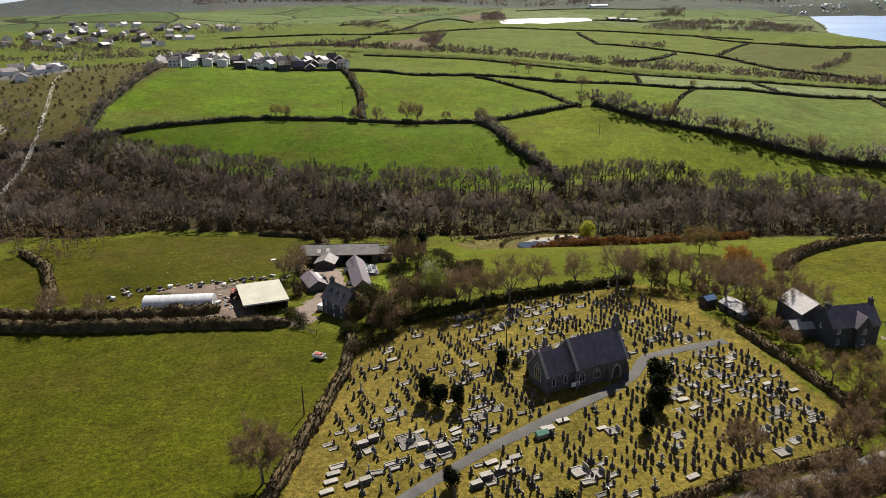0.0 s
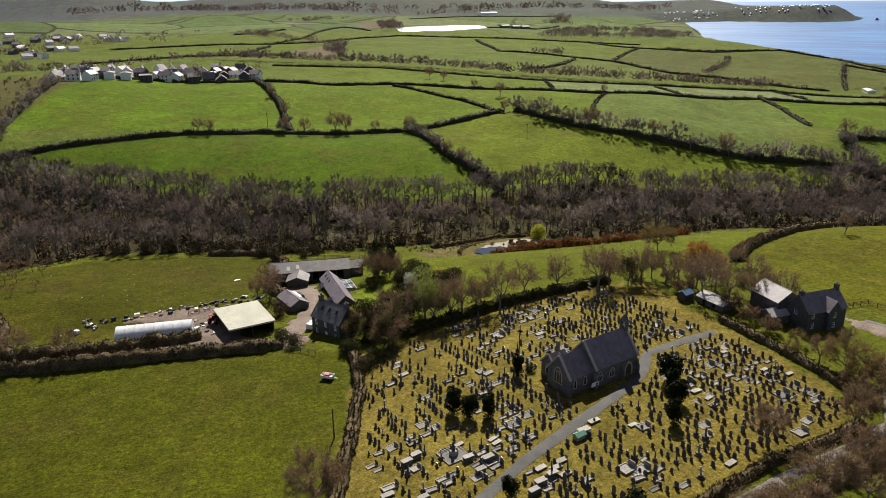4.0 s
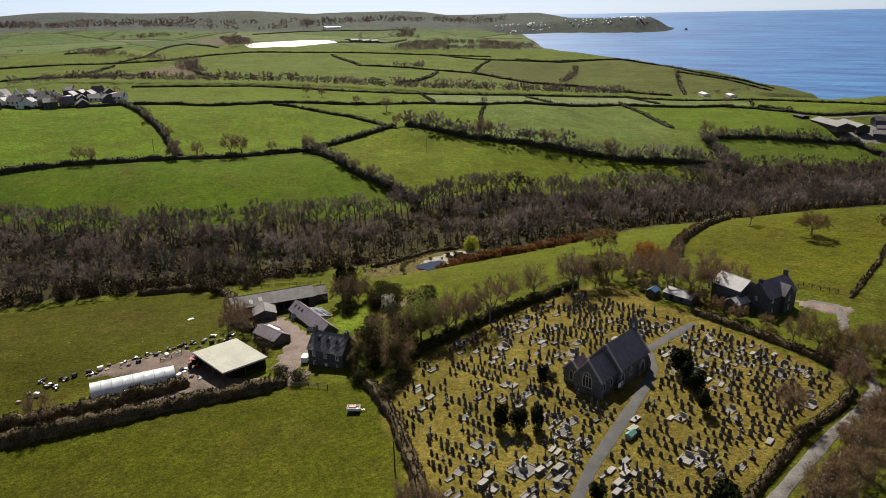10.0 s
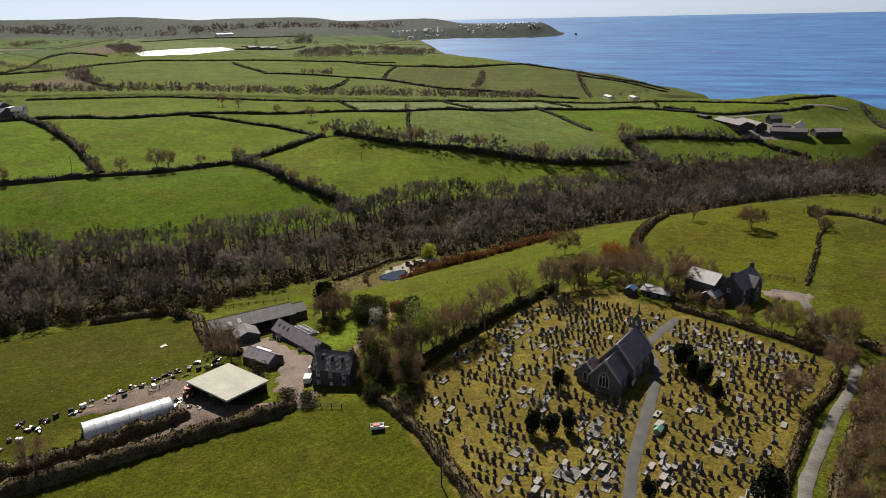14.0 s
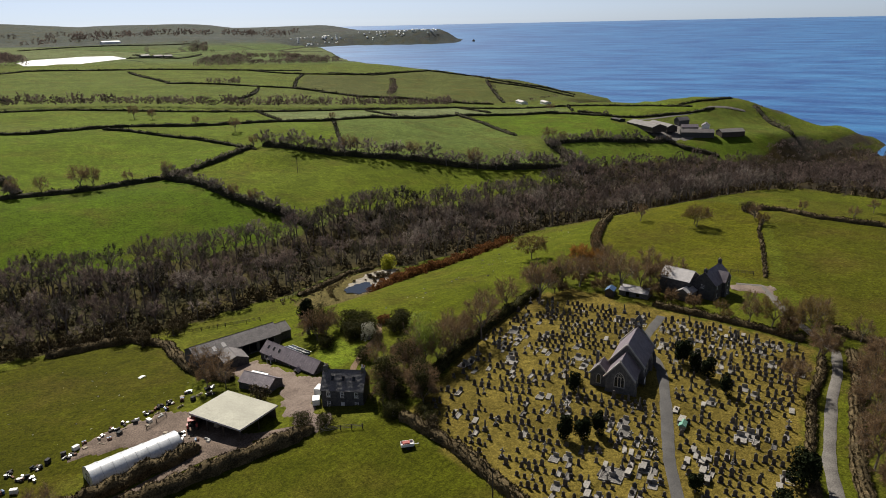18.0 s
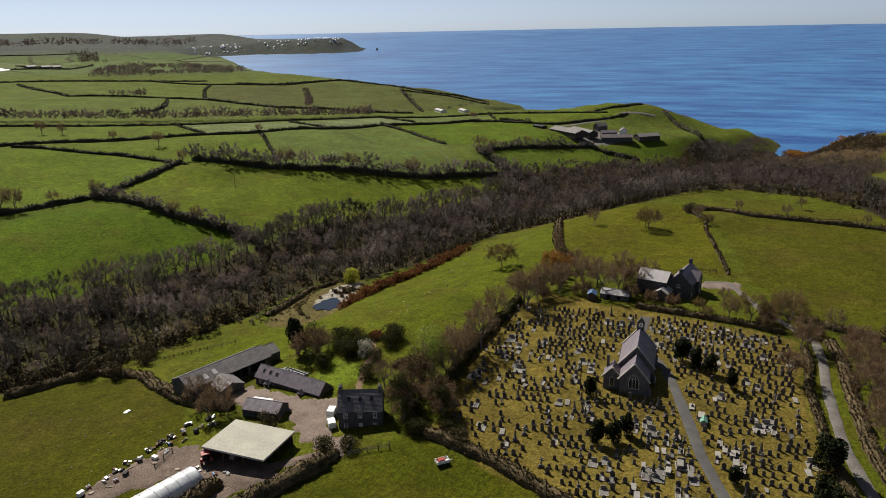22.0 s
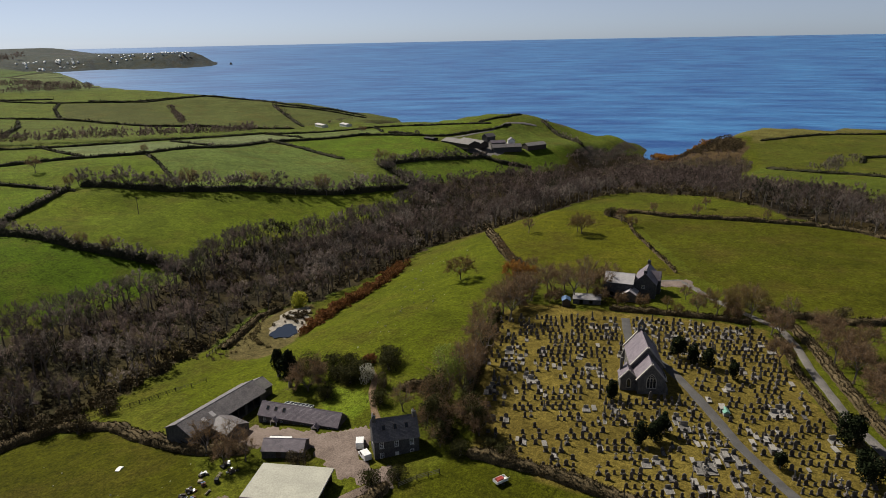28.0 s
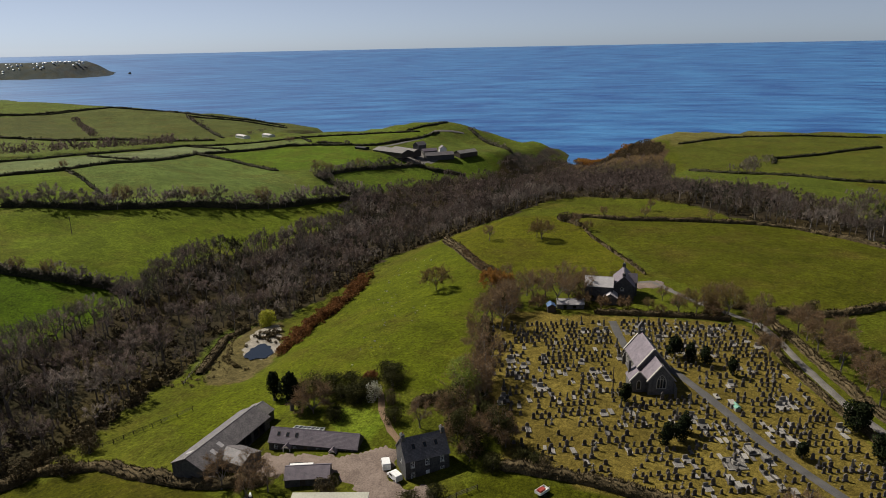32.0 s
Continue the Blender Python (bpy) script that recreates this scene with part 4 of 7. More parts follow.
near = [(a, b, float(size(a, b))) for a, b in zip(nx_, ny_)]
rng_w = random.Random(8)
near += [(x + rng_w.uniform(-2, 2), y - 7 + rng_w.uniform(-2.5, 2.5), rng_w.uniform(0.85, 1.15)) for x, y, dx, dy in along(RIM, 4.6)]
tone = [rng_w.random() for _ in near]
for mat_, lo_, hi_, words in ((TWIGWOOD, 0.0, 0.55, "fine purple brown twigs"), (TWIGASH, 0.55, 0.82, "pale grey twigs"), (TWIGIVY, 0.82, 1.01, "dark ivied twigs")):
    some = [q for q, v in zip(near, tone) if lo_ <= v < hi_]
    joined("woodland_trunks", [k[0] for k in wood_kinds], some, BARK, "bare valley woodland trunks below " + words, "woodland", 9)
    joined("woodland_twigs", [k[1] for k in wood_kinds], some, mat_, "bare valley woodland, " + words, "woodland", 9)
fx_, fy_ = scatter(WOODS[0], 6.9, 6, lambda x, y: (x >= 260) | (x <= -250))
far_w = [(a, b, float(size(a, b)) * 0.95) for a, b in zip(fx_, fy_)]
joined("woodland_trunks", [k[0] for k in far_kinds], far_w, BARK, "bare wooded valley towards the sea, trunks", "woodland", 10)
joined("woodland_twigs", [k[1] for k in far_kinds], far_w, TWIGWOOD, "bare wooded valley towards the sea, purple brown twigs", "woodland", 10)
scrub = [leaf_cloud(300 + i, 2.2, 1.9, 0.05, 60, 0.65, 5) for i in range(5)]
sx_, sy_ = scatter(WOODS[0], 8.5, 7, lambda x, y: clear(x, y) & (x < 420))
brow = [(x + rng_w.uniform(-3, 3), y + rng_w.uniform(-1, 5), rng_w.uniform(0.7, 1.5)) for x, y, dx, dy in along([(-180, 243), (-132, 241), (-112, 261), (-77, 262), (-41, 255), (-22, 257), (-6, 260), (12, 264)], 1.5)]
brow += [(x + rng_w.uniform(-3, 3), y + rng_w.uniform(0, 6), rng_w.uniform(0.6, 1.2)) for x, y, dx, dy in along([(62, 264), (84, 262), (110, 260), (150, 264), (172, 254), (203, 222), (243, 213), (262, 190), (262, 155), (248, 130)], 2.5)]
joined("undergrowth", scrub, [(a, b, 1.15) for a, b in zip(sx_, sy_)] + brow, HEDGE, "dark ivy and bramble undergrowth below the bare trees", "undergrowth", 11, 0.6, 1.3)

moor_line = [(-108, 203), (-122, 258), (-160, 246), (-200, 240), (-300, 262), (-330, 240), (-300, 190), (-200, 186), (-140, 205)]
mx_, my_ = scatter(moor_line, 6.0, 15)
moor_at = [(a, b, 0.3 + 0.2 * abs(math.sin(a / 9.0) * math.sin(b / 11.0))) for a, b in zip(mx_, my_)]
joined("thicket_stems", [k[0] for k in wood_kinds], moor_at, BARK, "brown scrub thicket on rough ground, stems", "thicket", 21)
joined("thicket_twigs", [k[1] for k in wood_kinds], moor_at, TWIG, "brown scrub thicket on rough ground, twigs", "thicket", 21)


def hedge(pts, width, tall, label, mat=None, tufts=3.0, step=1.3, seed=1, tuft_len=0.75, category="hedge", name="hedge"):
    """A bank of hedge: an uneven body with shoots standing out of it."""
    rng = np.random.default_rng(seed + int(abs(pts[0][0]) * 3 + abs(pts[-1][1])))
    mat = mat or HEDGE
    rows = along(pts, step)
    prof = [(-0.5, -0.15), (-0.52, 0.45), (-0.34, 0.86), (0.0, 1.0), (0.34, 0.86), (0.52, 0.45), (0.5, -0.15)]
    vs, fs = [], []
    for i, (x, y, dx, dy) in enumerate(rows):
        end = 0.55 if i in (0, len(rows) - 1) else 1.0
        hh = tall * end * rng.uniform(0.66, 1.2)
        for o, h in prof:
            s = o * width * end * rng.uniform(0.82, 1.2)
            px, py = x - dy * s + rng.uniform(-0.2, 0.2) * step, y + dx * s + rng.uniform(-0.2, 0.2) * step
            vs.append((px, py, gz(px, py) + h * hh * rng.uniform(0.9, 1.1)))
        if i:
            k = 7 * i
            fs += [(k - 7 + j, k - 6 + j, k + 1 + j, k + j) for j in range(6)]
    ob = tri_object(name, vs, [f[:3] for f in fs] + [(f[0], f[2], f[3]) for f in fs], mat, smooth_on=True)
    n = int(len(rows) * tufts * 3.2)
    if n:
        body = np.array(vs)
        pick = rng.integers(0, len(rows) - 1, n)
        j = rng.integers(1, 6, n)
        t = rng.uniform(0, 1, n)[:, None]
        p = body[pick * 7 + j] * (1 - t) + body[np.minimum(pick + 1, len(rows) - 1) * 7 + j] * t
        d = rng.normal(size=(n, 3)) * 0.6 + (0, 0, 0.8)
        d /= np.linalg.norm(d, axis=1)[:, None]
        ln = (tuft_len * rng.uniform(0.4, 1.4, n))[:, None]
        side = np.cross(d, rng.normal(size=(n, 3)))
        side /= np.linalg.norm(side, axis=1)[:, None] + 1e-9
        w = ln * 0.16
        tv = np.stack([p - side * w - d * 0.1, p + side * w - d * 0.1, p + d * ln + side * w * 0.6, p + d * ln * 0.7 - side * w], 1).reshape(-1, 3)
        kk = np.arange(n)[:, None] * 4
        tri_object("hedge_growth", tv, np.concatenate([kk + (0, 1, 2), kk + (0, 2, 3)]), mat, ob)["kind"] = "stuff"
    return tagged(ob, label, category)


# hedges round the churchyard, lane and farm
hedge([(-21, 146), (-20.5, 128), (-23, 110), (-26, 92), (-30, 70)], 2.2, 1.9, "brown bramble hedge between churchyard and field", tufts=20, tuft_len=0.5)
hedge([(-10, 153), (6, 160), (20, 165), (36, 170), (50, 175)], 2.6, 2.2, "ivy-dark hedge along the churchyard boundary", IVY, tufts=20, tuft_len=0.5)
hedge([(66, 145), (70, 131), (73, 118), (74, 106)], 2.2, 1.4, "low overgrown bank hedge below the stone house", tufts=17, tuft_len=0.5)
hedge([(68, 99), (58, 95), (46, 91.5), (36, 87), (24, 81.5), (14, 76), (0, 66)], 1.6, 1.1, "clipped dark hedge between graves and lane", tufts=17, tuft_len=0.5)
hedge([(76, 96), (64, 89.5), (52, 85), (41, 80.5), (28, 75), (18, 69)], 2.4, 1.8, "overgrown hedge on the lane's far side", tufts=20, tuft_len=0.5)
hedge([(-130, 160), (-92, 157.5), (-73, 156.5), (-51, 155.5), (-40, 154.5)], 3.4, 2.6, "clipped hedge between the track and the field", tufts=20, tuft_len=0.5)
hedge([(-130, 166.5), (-93, 164), (-78, 163.5), (-62, 164.8), (-57.5, 166)], 3.2, 2.4, "clipped hedge beside the polytunnel", tufts=20, tuft_len=0.5)
hedge([(-40, 155), (-37, 154.5)], 2.4, 2.0, "dark hedge end at the farm gate", tufts=20, tuft_len=0.5)
hedge([(-135, 214), (-120, 200), (-108, 180), (-104, 168)], 2.6, 1.9, "brown hedge running down the field", tufts=6)
hedge([(-40, 190), (-44, 204), (-43, 222), (-41, 236), (-47, 252)], 3.0, 2.0, "bramble bank behind the long barn", tufts=17, tuft_len=0.5)
hedge([(95, 186), (103, 196), (116, 206), (140, 222), (165, 238)], 3.2, 2.3, "tall dark hedge between two pastures", tufts=17, tuft_len=0.5)
hedge([(112, 136), (130, 146), (150, 157), (168, 168), (184, 175)], 1.0, 0.9, "low stone and earth bank across the pasture", tufts=4)
hedge([(184, 175), (196, 190), (205, 178), (204, 160), (212, 130), (216, 100), (214, 84), (200, 62), (185, 48)], 2.4, 1.7, "long field hedge along the pasture top", tufts=6)
hedge([(86, 106), (85, 92), (87, 79), (94, 70), (104, 60), (130, 40)], 2.4, 1.8, "brown field hedge beyond the lane", tufts=6)
bracken = [leaf_cloud(320 + i, 1.7, 1.7, 0.05, 150, 0.42, 6) for i in range(4)]
rng_k = random.Random(3)
clumps = [(x + rng_k.uniform(-3.2, 3.2), y + rng_k.uniform(-2.0, 4.4), rng_k.uniform(0.8, 1.5)) for x, y, dx, dy in along([(34, 236), (42, 238.5), (52, 242), (66, 242), (80, 243), (94, 246), (112, 252)], 0.6)]
joined("bracken_bank", bracken, clumps, GORSE, "russet bracken and gorse bank above the pond", "bracken", 15)
slope_ = [(x + rng_k.uniform(-5, 5), y + rng_k.uniform(-5, 5), rng_k.uniform(1.4, 2.6)) for x, y, dx, dy in along([(556, 214), (566, 234), (576, 250), (590, 264), (604, 272)], 0.7)]
joined("bracken_slope", bracken, slope_, RUSSET, "orange bracken on the slope above the valley's mouth", "bracken", 35)
sx2_, sy2_ = scatter([(500, 180), (535, 178), (560, 196), (575, 225), (585, 255), (545, 240), (510, 210)], 5.0, 36)
joined("slope_scrub", bracken, [(a, b, 1.6) for a, b in zip(sx2_, sy2_)], HEDGE, "dark brown scrub on the slope above the valley's mouth", "scrub", 37)
hedge([(12, 255), (26, 262), (40, 269), (52, 268)], 3.0, 1.6, "brown marshy bank behind the pond", HEDGE, tufts=17, tuft_len=0.5, category="bank")
hedge([(-70, 256), (-55, 254), (-47, 251)], 4, 2.2, "overgrown scrub bank below the wood", tufts=20, tuft_len=0.5)
hedge([(-4, 174), (-1, 171), (3, 168)], 2.4, 1.7, "green garden hedge beside the track", tufts=17, tuft_len=0.5)

# field hedges across the valley
FAR_LINES = [
    ([(-240, 352), (-160, 392), (-102, 410), (-52, 415), (-25, 414), (21, 418)], 3.6, 2.4),
    ([(21, 418), (30, 390), (36, 366), (52, 338), (56, 326)], 4.5, 3.0),
    ([(21, 418), (40, 428), (56, 435), (72, 444), (87, 454)], 3.8, 2.6),
    ([(95, 455), (112, 432), (138, 400), (160, 385), (182, 373), (210, 364), (237, 357), (268, 344)], 4.5, 3.0),
    ([(-215, 568), (-121, 567), (-67, 558), (12, 554), (86, 545), (174, 508), (230, 503), (312, 524), (392, 488), (414, 439)], 3.2, 2.0),
    ([(24, 544), (46, 520), (68, 498), (79, 471), (86, 446)], 2.6, 1.6),
    ([(-76, 561), (-66, 523), (-55, 480), (-47, 420)], 4.0, 2.8),
    ([(177, 508), (147, 451), (131, 418)], 2.0, 1.0),
    ([(312, 523), (303, 479), (287, 425)], 3.0, 1.8),
    ([(268, 348), (283, 388), (334, 380), (365, 370), (389, 360)], 4.0, 2.6),
    ([(389, 360), (389, 344), (402, 322)], 3.5, 2.4),
    ([(-190, 240), (-175, 300), (-190, 372), (-200, 420), (-215, 590)], 4.0, 2.6),
    ([(447, 149), (423, 115), (410, 78), (394, 51), (393, 10), (400, -60)], 3.0, 1.8),
    ([(480, 88), (507, 87), (535, 52), (593, -1)], 3.0, 1.8),
    ([(560, 169), (602, 137), (655, 112), (702, -15)], 2.4, 1.4),
    ([(-73, 680), (28, 669), (110, 625), (209, 578), (270, 572), (355, 577), (432, 508), (481, 445), (492, 405)], 2.4, 1.4),
    ([(161, 610), (146, 532)], 2.2, 1.3), ([(241, 564), (240, 516)], 2.2, 1.3), ([(355, 575), (354, 525)], 2.2, 1.3), ([(435, 505), (413, 479)], 2.2, 1.3),
    ([(413, 473), (416, 430), (425, 417), (463, 400), (500, 388)], 2.6, 1.8),
    ([(550, 377), (530, 352), (516, 337), (495, 312)], 4.0, 2.6), ([(493, 420), (520, 400), (550, 400)], 2.2, 1.4),
]
for n_, (pts, w_, h_) in enumerate(FAR_LINES):
    hedge(pts, w_, h_, "dark field hedge on a bank across green pasture", FARHEDGE, tufts=5, step=3.0, seed=50 + n_, tuft_len=1.0)

# belts of trees grown out of the hedges
rng_e = random.Random(17)
rows_ = []
for pts, gap, wide_, lo_, hi_ in ((FAR_LINES[3][0], 3.8, 6, 0.85, 1.3), (FAR_LINES[1][0], 3.6, 4, 0.5, 0.85), (FAR_LINES[9][0], 3.5, 6, 0.45, 0.8), (FAR_LINES[2][0], 5, 3, 0.3, 0.5), (FAR_LINES[11][0], 4, 8, 0.5, 0.9),
                                  ([(268, 352), (283, 388), (334, 381), (365, 372)], 3.4, 6, 0.5, 0.8), ([(420, 112), (455, 106), (490, 95)], 3, 16, 0.6, 0.9), ([(330, 20), (345, 40)], 3, 22, 0.5, 0.8), ([(548, 375), (516, 337), (497, 315)], 3.5, 9, 0.3, 0.55),
                                  ([(-260, 420), (-230, 380), (-205, 330)], 4, 26, 0.5, 0.9)):
    for x, y, dx, dy in along(pts, gap):
        rows_.append((x + rng_e.uniform(-wide_, wide_) * 0.5, y + rng_e.uniform(-wide_, wide_) * 0.5, rng_e.uniform(lo_, hi_)))
joined("hedgerow_trunks", [k[0] for k in far_kinds], rows_, BARK, "bare trees grown out of field hedges, trunks", "trees", 19)
joined("hedgerow_twigs", [k[1] for k in far_kinds], rows_, TWIGASH, "bare trees grown out of field hedges, twigs", "trees", 19)

# the wood's open northern edge
rng_v = random.Random(12)
for i, (x, y, dx, dy) in enumerate(along(RIM, 4.3)):
    for row in range(1):
        if rng_v.random() < 0.75:
            plant("vase%d" % rng_v.randrange(4), x + rng_v.uniform(-1.6, 1.6), y - 1.5 - 6 * row + rng_v.uniform(-2, 2), rng_v.uniform(0.75, 1.08), rng_v.uniform(0, 360), group="trees along the wood's northern edge")

wx_, wy_ = scatter([(-205, 385), (-215, 595), (-330, 600), (-420, 500), (-400, 385)], 9.0, 25)
joined("scrub", scrub, [(a, b, 0.8) for a, b in zip(wx_, wy_)], HEDGE, "low brown scrub on rough ground below the village", "scrub", 26, 0.4, 1.2)

# trees one by one
plant("great0", -28.5, 92, 1.0)
for x, y, k, s in ((-3, 161, "fresh0", 1.15), (3, 159, "bare0", 1.0), (6, 160.5, "bare2", 0.95), (10, 161, "bare1", 0.75), (16, 161.5, "bare3", 1.0), (44, 168, "bare4", 1.0), (54, 171, "ivied1", 0.9),
                   (58, 172, "bare1", 0.95), (63, 176, "bare0", 0.8), (48, 174, "bare2", 0.8), (12, 165, "bare4", 0.6), (-1, 158, "bare3", 0.7), (24, 168, "bare1", 0.85), (34, 171, "bare0", 0.9), (49, 172.5, "bare0", 1.0)):
    plant(k, x, y, s * 1.15, group="churchyard boundary trees")
for x, y, k, s in ((81, 184, "russet0", 1.05), (84, 180, "russet0", 0.8), (75, 163, "bare1", 1.05), (83, 158, "bare3", 1.05), (68, 157, "bare2", 1.1), (79, 151.5, "great0", 0.85), (74, 155, "bare0", 1.0), (71, 166, "bare3", 0.95), (87, 152, "bare4", 0.8), (66, 163, "thorn0", 1.1), (72, 150, "thorn1", 1.1), (73, 144, "thorn0", 0.9), (74, 137, "thorn1", 0.9), (77, 170, "bare2", 0.9), (88, 160, "bud0", 0.7),
                   (64, 170, "bare4", 0.9), (70, 174, "bare0", 0.85), (77, 116, "bud0", 1.1), (79, 107, "bud0", 1.2), (75, 111, "thorn1", 1.1), (82, 113, "thorn0", 1.2), (86, 108, "bare2", 0.8), (75, 121, "bare0", 0.75), (90, 112, "bud0", 0.8),
                   (86, 127, "bare3", 0.5), (76, 130, "bud0", 0.5), (72, 126, "bud0", 0.45), (92, 182, "bare2", 0.6), (97, 190, "shrub1", 1.0)):
    plant(k, x, y, s, group="trees round the stone house")
for x, y, k, s in ((47, 95.5, "great1", 0.7), (56, 84, "great1", 0.9), (65, 97.5, "great0", 0.75), (46, 79.5, "great1", 0.95), (38, 74.5, "great1", 0.9), (65, 86, "great1", 0.85), (53, 79, "great0", 0.8),
                   (68, 100, "bare3", 0.8), (30, 73, "great1", 0.9), (70, 88, "bare1", 0.9), (22, 66, "great0", 0.9), (64, 78, "great1", 0.8)):
    plant(k, x, y, s, group="trees along the lane")
for x, y, k, s in ((11.5, 126.3, "yew0", 0.85), (-3.6, 115.5, "yew0", 0.95), (-1.2, 113.2, "yew1", 0.95), (2.2, 112.2, "yew0", 0.85), (40.5, 118.5, "yew1", 1.25), (38.8, 114.5, "yew0", 0.9), (38.2, 110.8, "yew1", 1.0),
                   (34.2, 104, "yew0", 0.85), (0.8, 90, "yew1", 0.75), (16, 79, "yew1", 1.5), (3, 75.5, "yew1", 1.4), (14.5, 127.5, "shrub0", 0.6)):
    plant(k, x, y, s, group="churchyard yews")
for x, y, k, s in ((-12, 203, "spruce0", 0.95), (-7, 212, "spruce0", 0.75), (-13, 196, "bushy0", 1.05), (-8.5, 199, "bushy0", 0.9), (-2, 197, "shrub0", 1.7), (0.5, 193, "shrub0", 1.5), (-2, 187.5, "shrub0", 1.6), (3.5, 183, "shrub0", 1.4), (7.5, 184.5, "shrub0", 1.5), (-4.5, 189.5, "shrub0", 1.5), (-5, 193, "shrub0", 1.3), (9, 188, "shrub0", 1.2), (-11, 175, "shrub0", 1.3),
                   (-8, 160, "ivied0", 1.2), (-18, 156, "ivied1", 1.2), (-13, 149, "ivied0", 1.1), (-22, 147, "shrub0", 1.2), (-17, 142.5, "shrub0", 1.0), (-17, 153, "shrub0", 1.4),
                   (-14, 147, "ivied1", 0.95), (-21, 152.5, "ivied1", 0.8), (-11, 152, "ivied1", 1.0), (-8, 163, "ivied0", 0.9), (-15, 157, "ivied0", 0.95), (-12, 168, "bare3", 0.7), (-4, 165, "ivied1", 0.7),
                   (-42, 192, "bare4", 0.75), (-42.5, 187.5, "bare1", 0.65), (-44, 198, "bare3", 0.8), (-46, 190, "bare0", 0.7), (-39, 176, "shrub1", 1.1), (-38, 158, "shrub0", 1.2), (-34.5, 154, "shrub0", 1.1),
                   (-4, 184, "blossom0", 1.3), (-6, 188, "shrub0", 1.4), (-4, 179, "shrub1", 1.0), (-18, 139, "shrub0", 1.0), (-20, 136, "shrub1", 1.0), (-14, 189, "shrub0", 1.2)):
    plant(k, x, y, s, group="trees round the farm")
for x, y, k, s in ((-98, 161.5, "bare1", 0.95), (-86.5, 161, "bare3", 0.8), (78, 204, "oak0", 1.3), (148, 209, "bare4", 0.7), (155, 187, "oak0", 1.35), (158, 190, "bare2", 0.7), (177, 171, "bud0", 0.65),
                   (183, 178, "bare1", 0.7), (191, 186, "shrub1", 1.4), (56, 262, "willow0", 1.2), (-74, 262, "shrub1", 1.7), (-62, 258, "shrub1", 1.5), (-50, 262, "shrub1", 1.6), (-42, 256, "shrub1", 1.2), (-84, 264, "shrub1", 1.5),
                   (84, 97, "bare4", 0.6), (88, 84, "shrub1", 1.2), (210, 150, "bare2", 0.6), (208, 170, "bare0", 0.6), (216, 120, "bare3", 0.5), (230, 150, "bare1", 0.6), (-36, 246, "shrub1", 1.2), (-32, 252, "shrub1", 1.4), (-46, 243, "shrub1", 1.5), (-50, 252, "shrub1", 1.6), (-56, 258, "shrub1", 1.4), (-92, 262, "shrub1", 1.5), (-102, 262, "shrub1", 1.4)):
    plant(k, x, y, s)
for x, y, dx, dy in along([(94, 187), (103, 196), (116, 206), (128, 214)], 2.6):
    plant("thorn%d" % (int(x) % 2), x, y, 0.62 + 0.1 * math.sin(x), group="bushes in the pasture hedge")
for x, y, dx, dy in along([(56, 171), (66, 172), (76, 176), (84, 182)], 6.5):
    plant("thorn%d" % (int(x) % 2), x, y + 2 * math.sin(x), 0.9 + 0.2 * math.sin(x * 2), group="bushes along the churchyard corner")
# hedgerow trees
rng_h = random.Random(4)
for pts, gap, smin, smax in ((FAR_LINES[3][0], 10, 1.0, 1.5), (FAR_LINES[1][0], 10, 0.8, 1.2), (FAR_LINES[2][0], 14, 0.5, 0.9), (FAR_LINES[6][0], 18, 0.5, 0.9), (FAR_LINES[9][0], 14, 0.8, 1.2),
                             (FAR_LINES[0][0][2:], 30, 0.7, 1.1), (FAR_LINES[11][0], 40, 0.8, 1.2), (FAR_LINES[4][0], 60, 0.6, 0.9)):
    for x, y, dx, dy in along(pts, gap):
        if rng_h.random() < 0.8:
            plant(rng_h.choice(("wind0", "wind1", "wind2", "bare0", "bare2")), x + rng_h.uniform(-2, 2), y + rng_h.uniform(-2, 2), rng_h.uniform(smin, smax), rng_h.uniform(-30, 30), group="hedgerow trees")
for x, y, s in ((-21, 416, 1.3), (-15, 417, 1.25), (-38, 415, 0.9), (-50, 416, 1.0), (2, 418, 0.7), (-96, 411, 0.9), (-90, 411, 0.9), (60, 600, 1.1), (70, 590, 0.9), (96, 500, 1.0)):
    plant("bare%d" % (int(abs(x)) % 5), x, y, s, group="hedgerow trees")


# ---- buildings ----
def walling(g, length, tall, thick, holes, m):
    """A wall along x with rectangular openings (x0, x1, z0, z1), joined into a part."""
    xs = sorted({0, length, *(h[0] for h in holes), *(h[1] for h in holes)})
    zs = sorted({0, tall, *(h[2] for h in holes), *(h[3] for h in holes)})
    for x0, x1 in zip(xs, xs[1:]):
        for z0, z1 in zip(zs, zs[1:]):
            if not any(h[0] <= x0 and x1 <= h[1] and h[2] <= z0 and z1 <= h[3] for h in holes):
                g.box(x0, x1, 0, thick, z0, z1, m)


